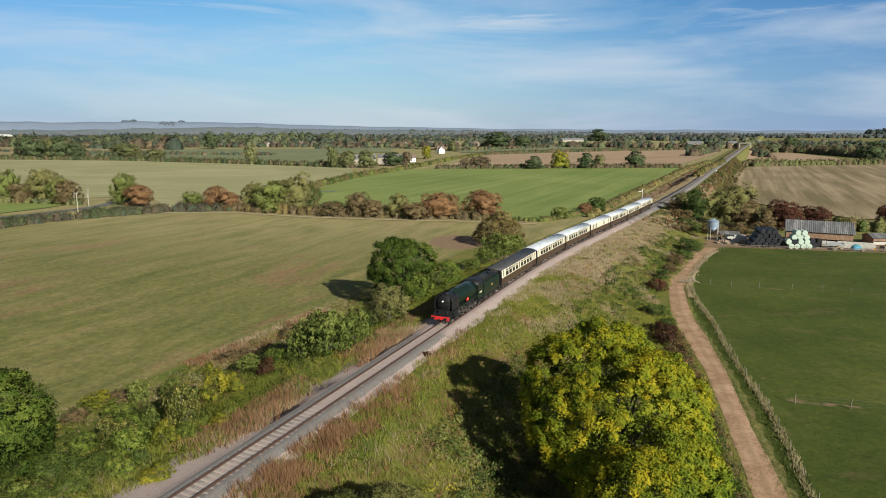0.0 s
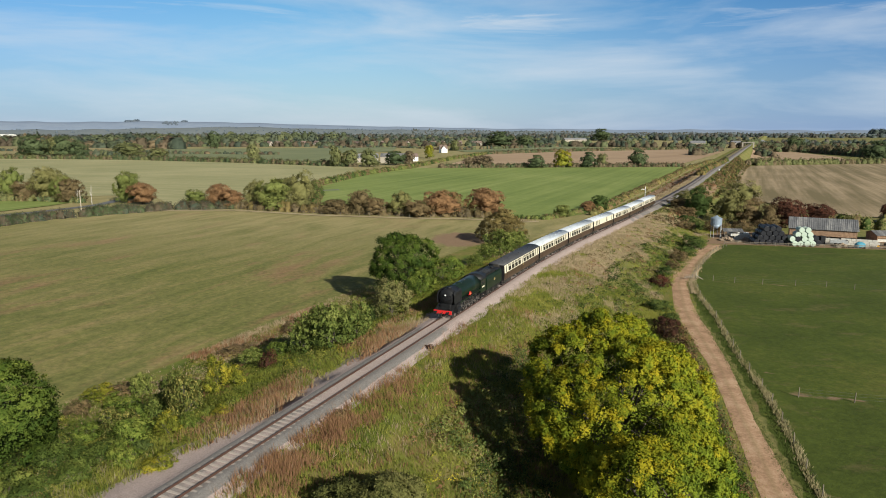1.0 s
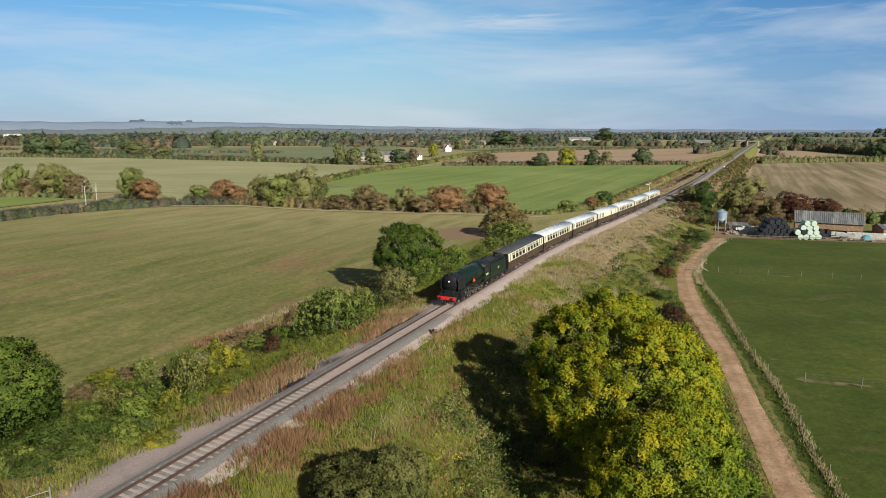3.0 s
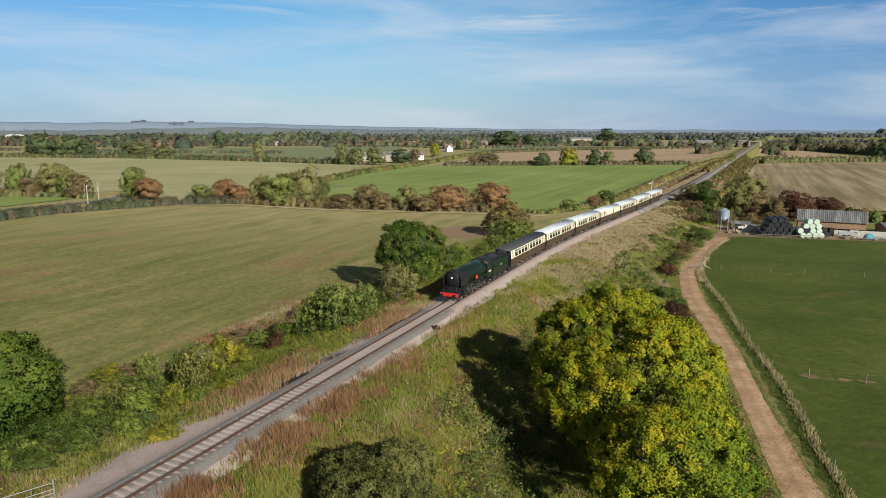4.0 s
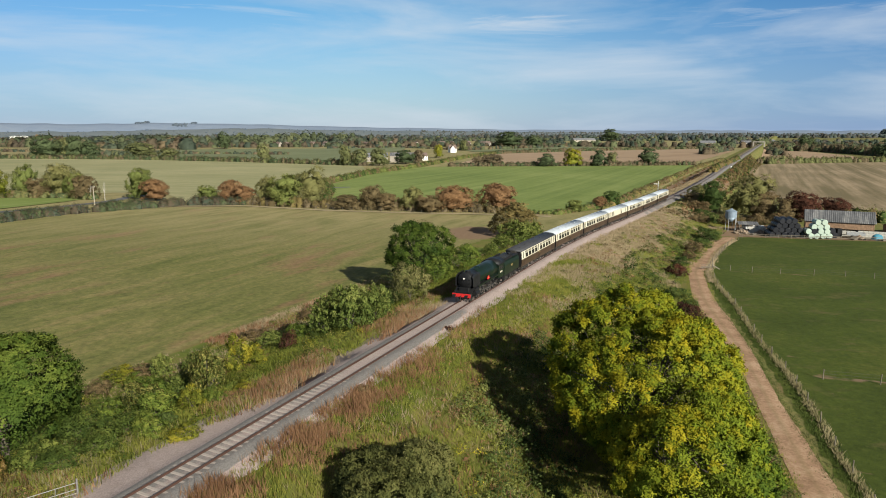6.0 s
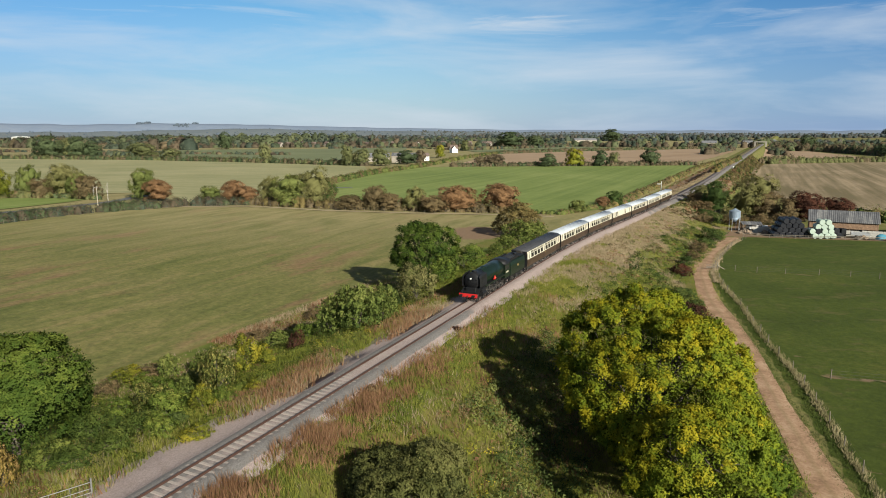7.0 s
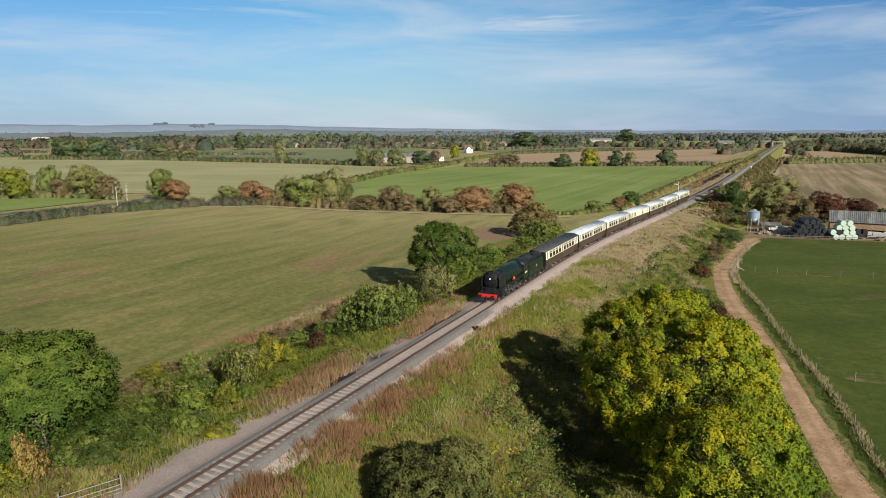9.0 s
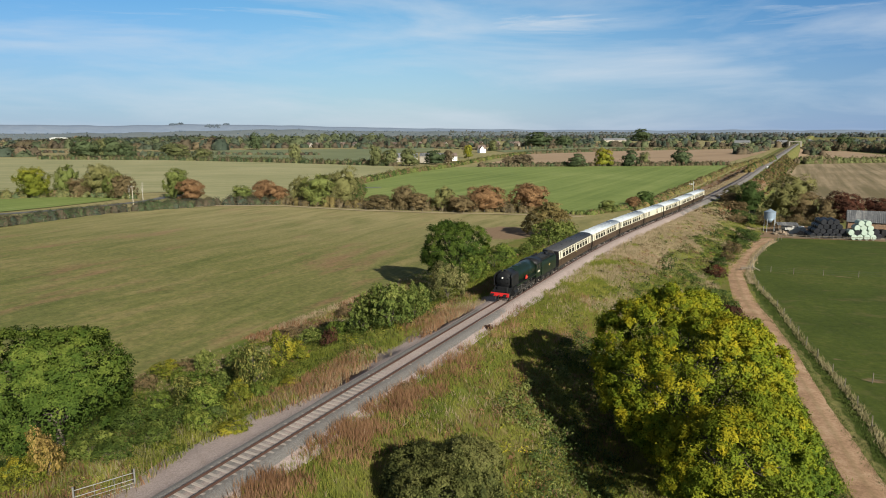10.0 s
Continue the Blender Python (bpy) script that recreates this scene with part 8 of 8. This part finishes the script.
def house(m, w, dp, eave, ridge, wall, roof, label, chimney=True, rows=2, category="house"):
    e = empty("house" if category == "house" else "farm_building", m)
    bm = loft([[(x, 0, -0.5), (x, dp, -0.5), (x, dp, eave), (x, dp / 2, ridge), (x, 0, eave)] for x in (0, w)])
    part("wall", bm, wall, e)
    for a, b, za, zb in ((-0.4, dp / 2, eave - 0.3, ridge + 0.1), (dp / 2, dp + 0.4, ridge + 0.1, eave - 0.3)):
        bm = loft([[(x, a, za), (x, b, zb), (x, b, zb + 0.25), (x, a, za + 0.25)] for x in (-0.4, w + 0.4)])
        rf = part("roof", bm, roof, e)
    if chimney:
        part("chimney", box_bm(w * 0.2, w * 0.2 + 0.9, dp / 2 - 0.4, dp / 2 + 0.4, ridge - 0.4, ridge + 1.3), M_TILE, rf)
    if rows:
        for k in range(rows):
            for i in range(max(2, int(w / 3))):
                x = w * (i + 0.5) / max(2, int(w / 3))
                win = part("window", box_bm(x - 0.6, x + 0.6, -0.06, 0.05, 0.9 + k * 2.7, 2.1 + k * 2.7), M_WHITE, e)
                part("pane", box_bm(x - 0.52, x + 0.52, -0.09, -0.05, 0.98 + k * 2.7, 2.02 + k * 2.7), M_PANE, win)
    return tagged(e, label, category)


house(yard(-8, 985, 12), 11, 8, 6.0, 10.5, M_WHITE, M_TILE, "white rendered farmhouse with a brown tiled roof")
house(yard(1, 978, 100), 9, 7, 5.6, 9.8, M_WHITE, M_TILE, "white rendered gabled farmhouse wing")
house(yard(-92, 690, 8), 22, 14, 5, 8.5, M_BRICKW, M_SLATE, "low farm building with a grey roof", False, 0, "farm building")
house(yard(-66, 672, -5), 26, 12, 7, 9.5, M_BRICKW, M_CORR, "cream walled farm building with a grey roof", False, 0, "farm building")
house(yard(-38, 715, 20), 9, 8, 5, 8, M_WHITE, M_TILE, "white cottage with a brown roof")
house(yard(-1660, 2470, -4), 48, 40, 14, 17, M_WHITE, M_WHITE, "large white far off warehouse", False, 0, "warehouse")
proto_house = house(yard(-330, 1420, 5), 11, 9, 5.6, 9.5, M_BRICKW, M_TILE, "cream walled village house with a brown roof")
rngv = random.Random(77)
for i in range(20):
    x = -380 + i * 25 + rngv.uniform(-10, 10)
    copy_thing_scaled(proto_house, yard(x, 1395 + rngv.uniform(-45, 70), rngv.uniform(-60, 60)))
for x, y, w in ((690, 1530, 40), (520, 1420, 30), (600, 1400, 24), (830, 1120, 30), (1180, 1500, 50), (340, 1900, 70), (-760, 1700, 50)):
    house(yard(x, y, rngv.uniform(-20, 20)), w, 18, 6, 10, M_BRICKW, M_SLATE, "pale far off building with a grey roof", False, 0, "farm building")


def overbridge(s):
    x, y = (float(v) for v in track_xy(s, 0))
    e = empty("road_bridge", pose(x, y, -1.2, 0, 0, -26))
    part("deck", box_bm(-9, 9, -3, 3, 4.4, 5.0), M_BRICKW, e)
    for yy in (-3.3, 3.0):
        part("parapet", box_bm(-9, 9, yy, yy + 0.3, 5.0, 6.0), M_BRICKW, e)
    for xx in (-9, 7):
        part("pier", box_bm(xx, xx + 2, -3, 3, -8.5, 4.4), M_BRICKW, e)
    return tagged(e, "cream brick road bridge over the railway", "bridge")


overbridge(1080)
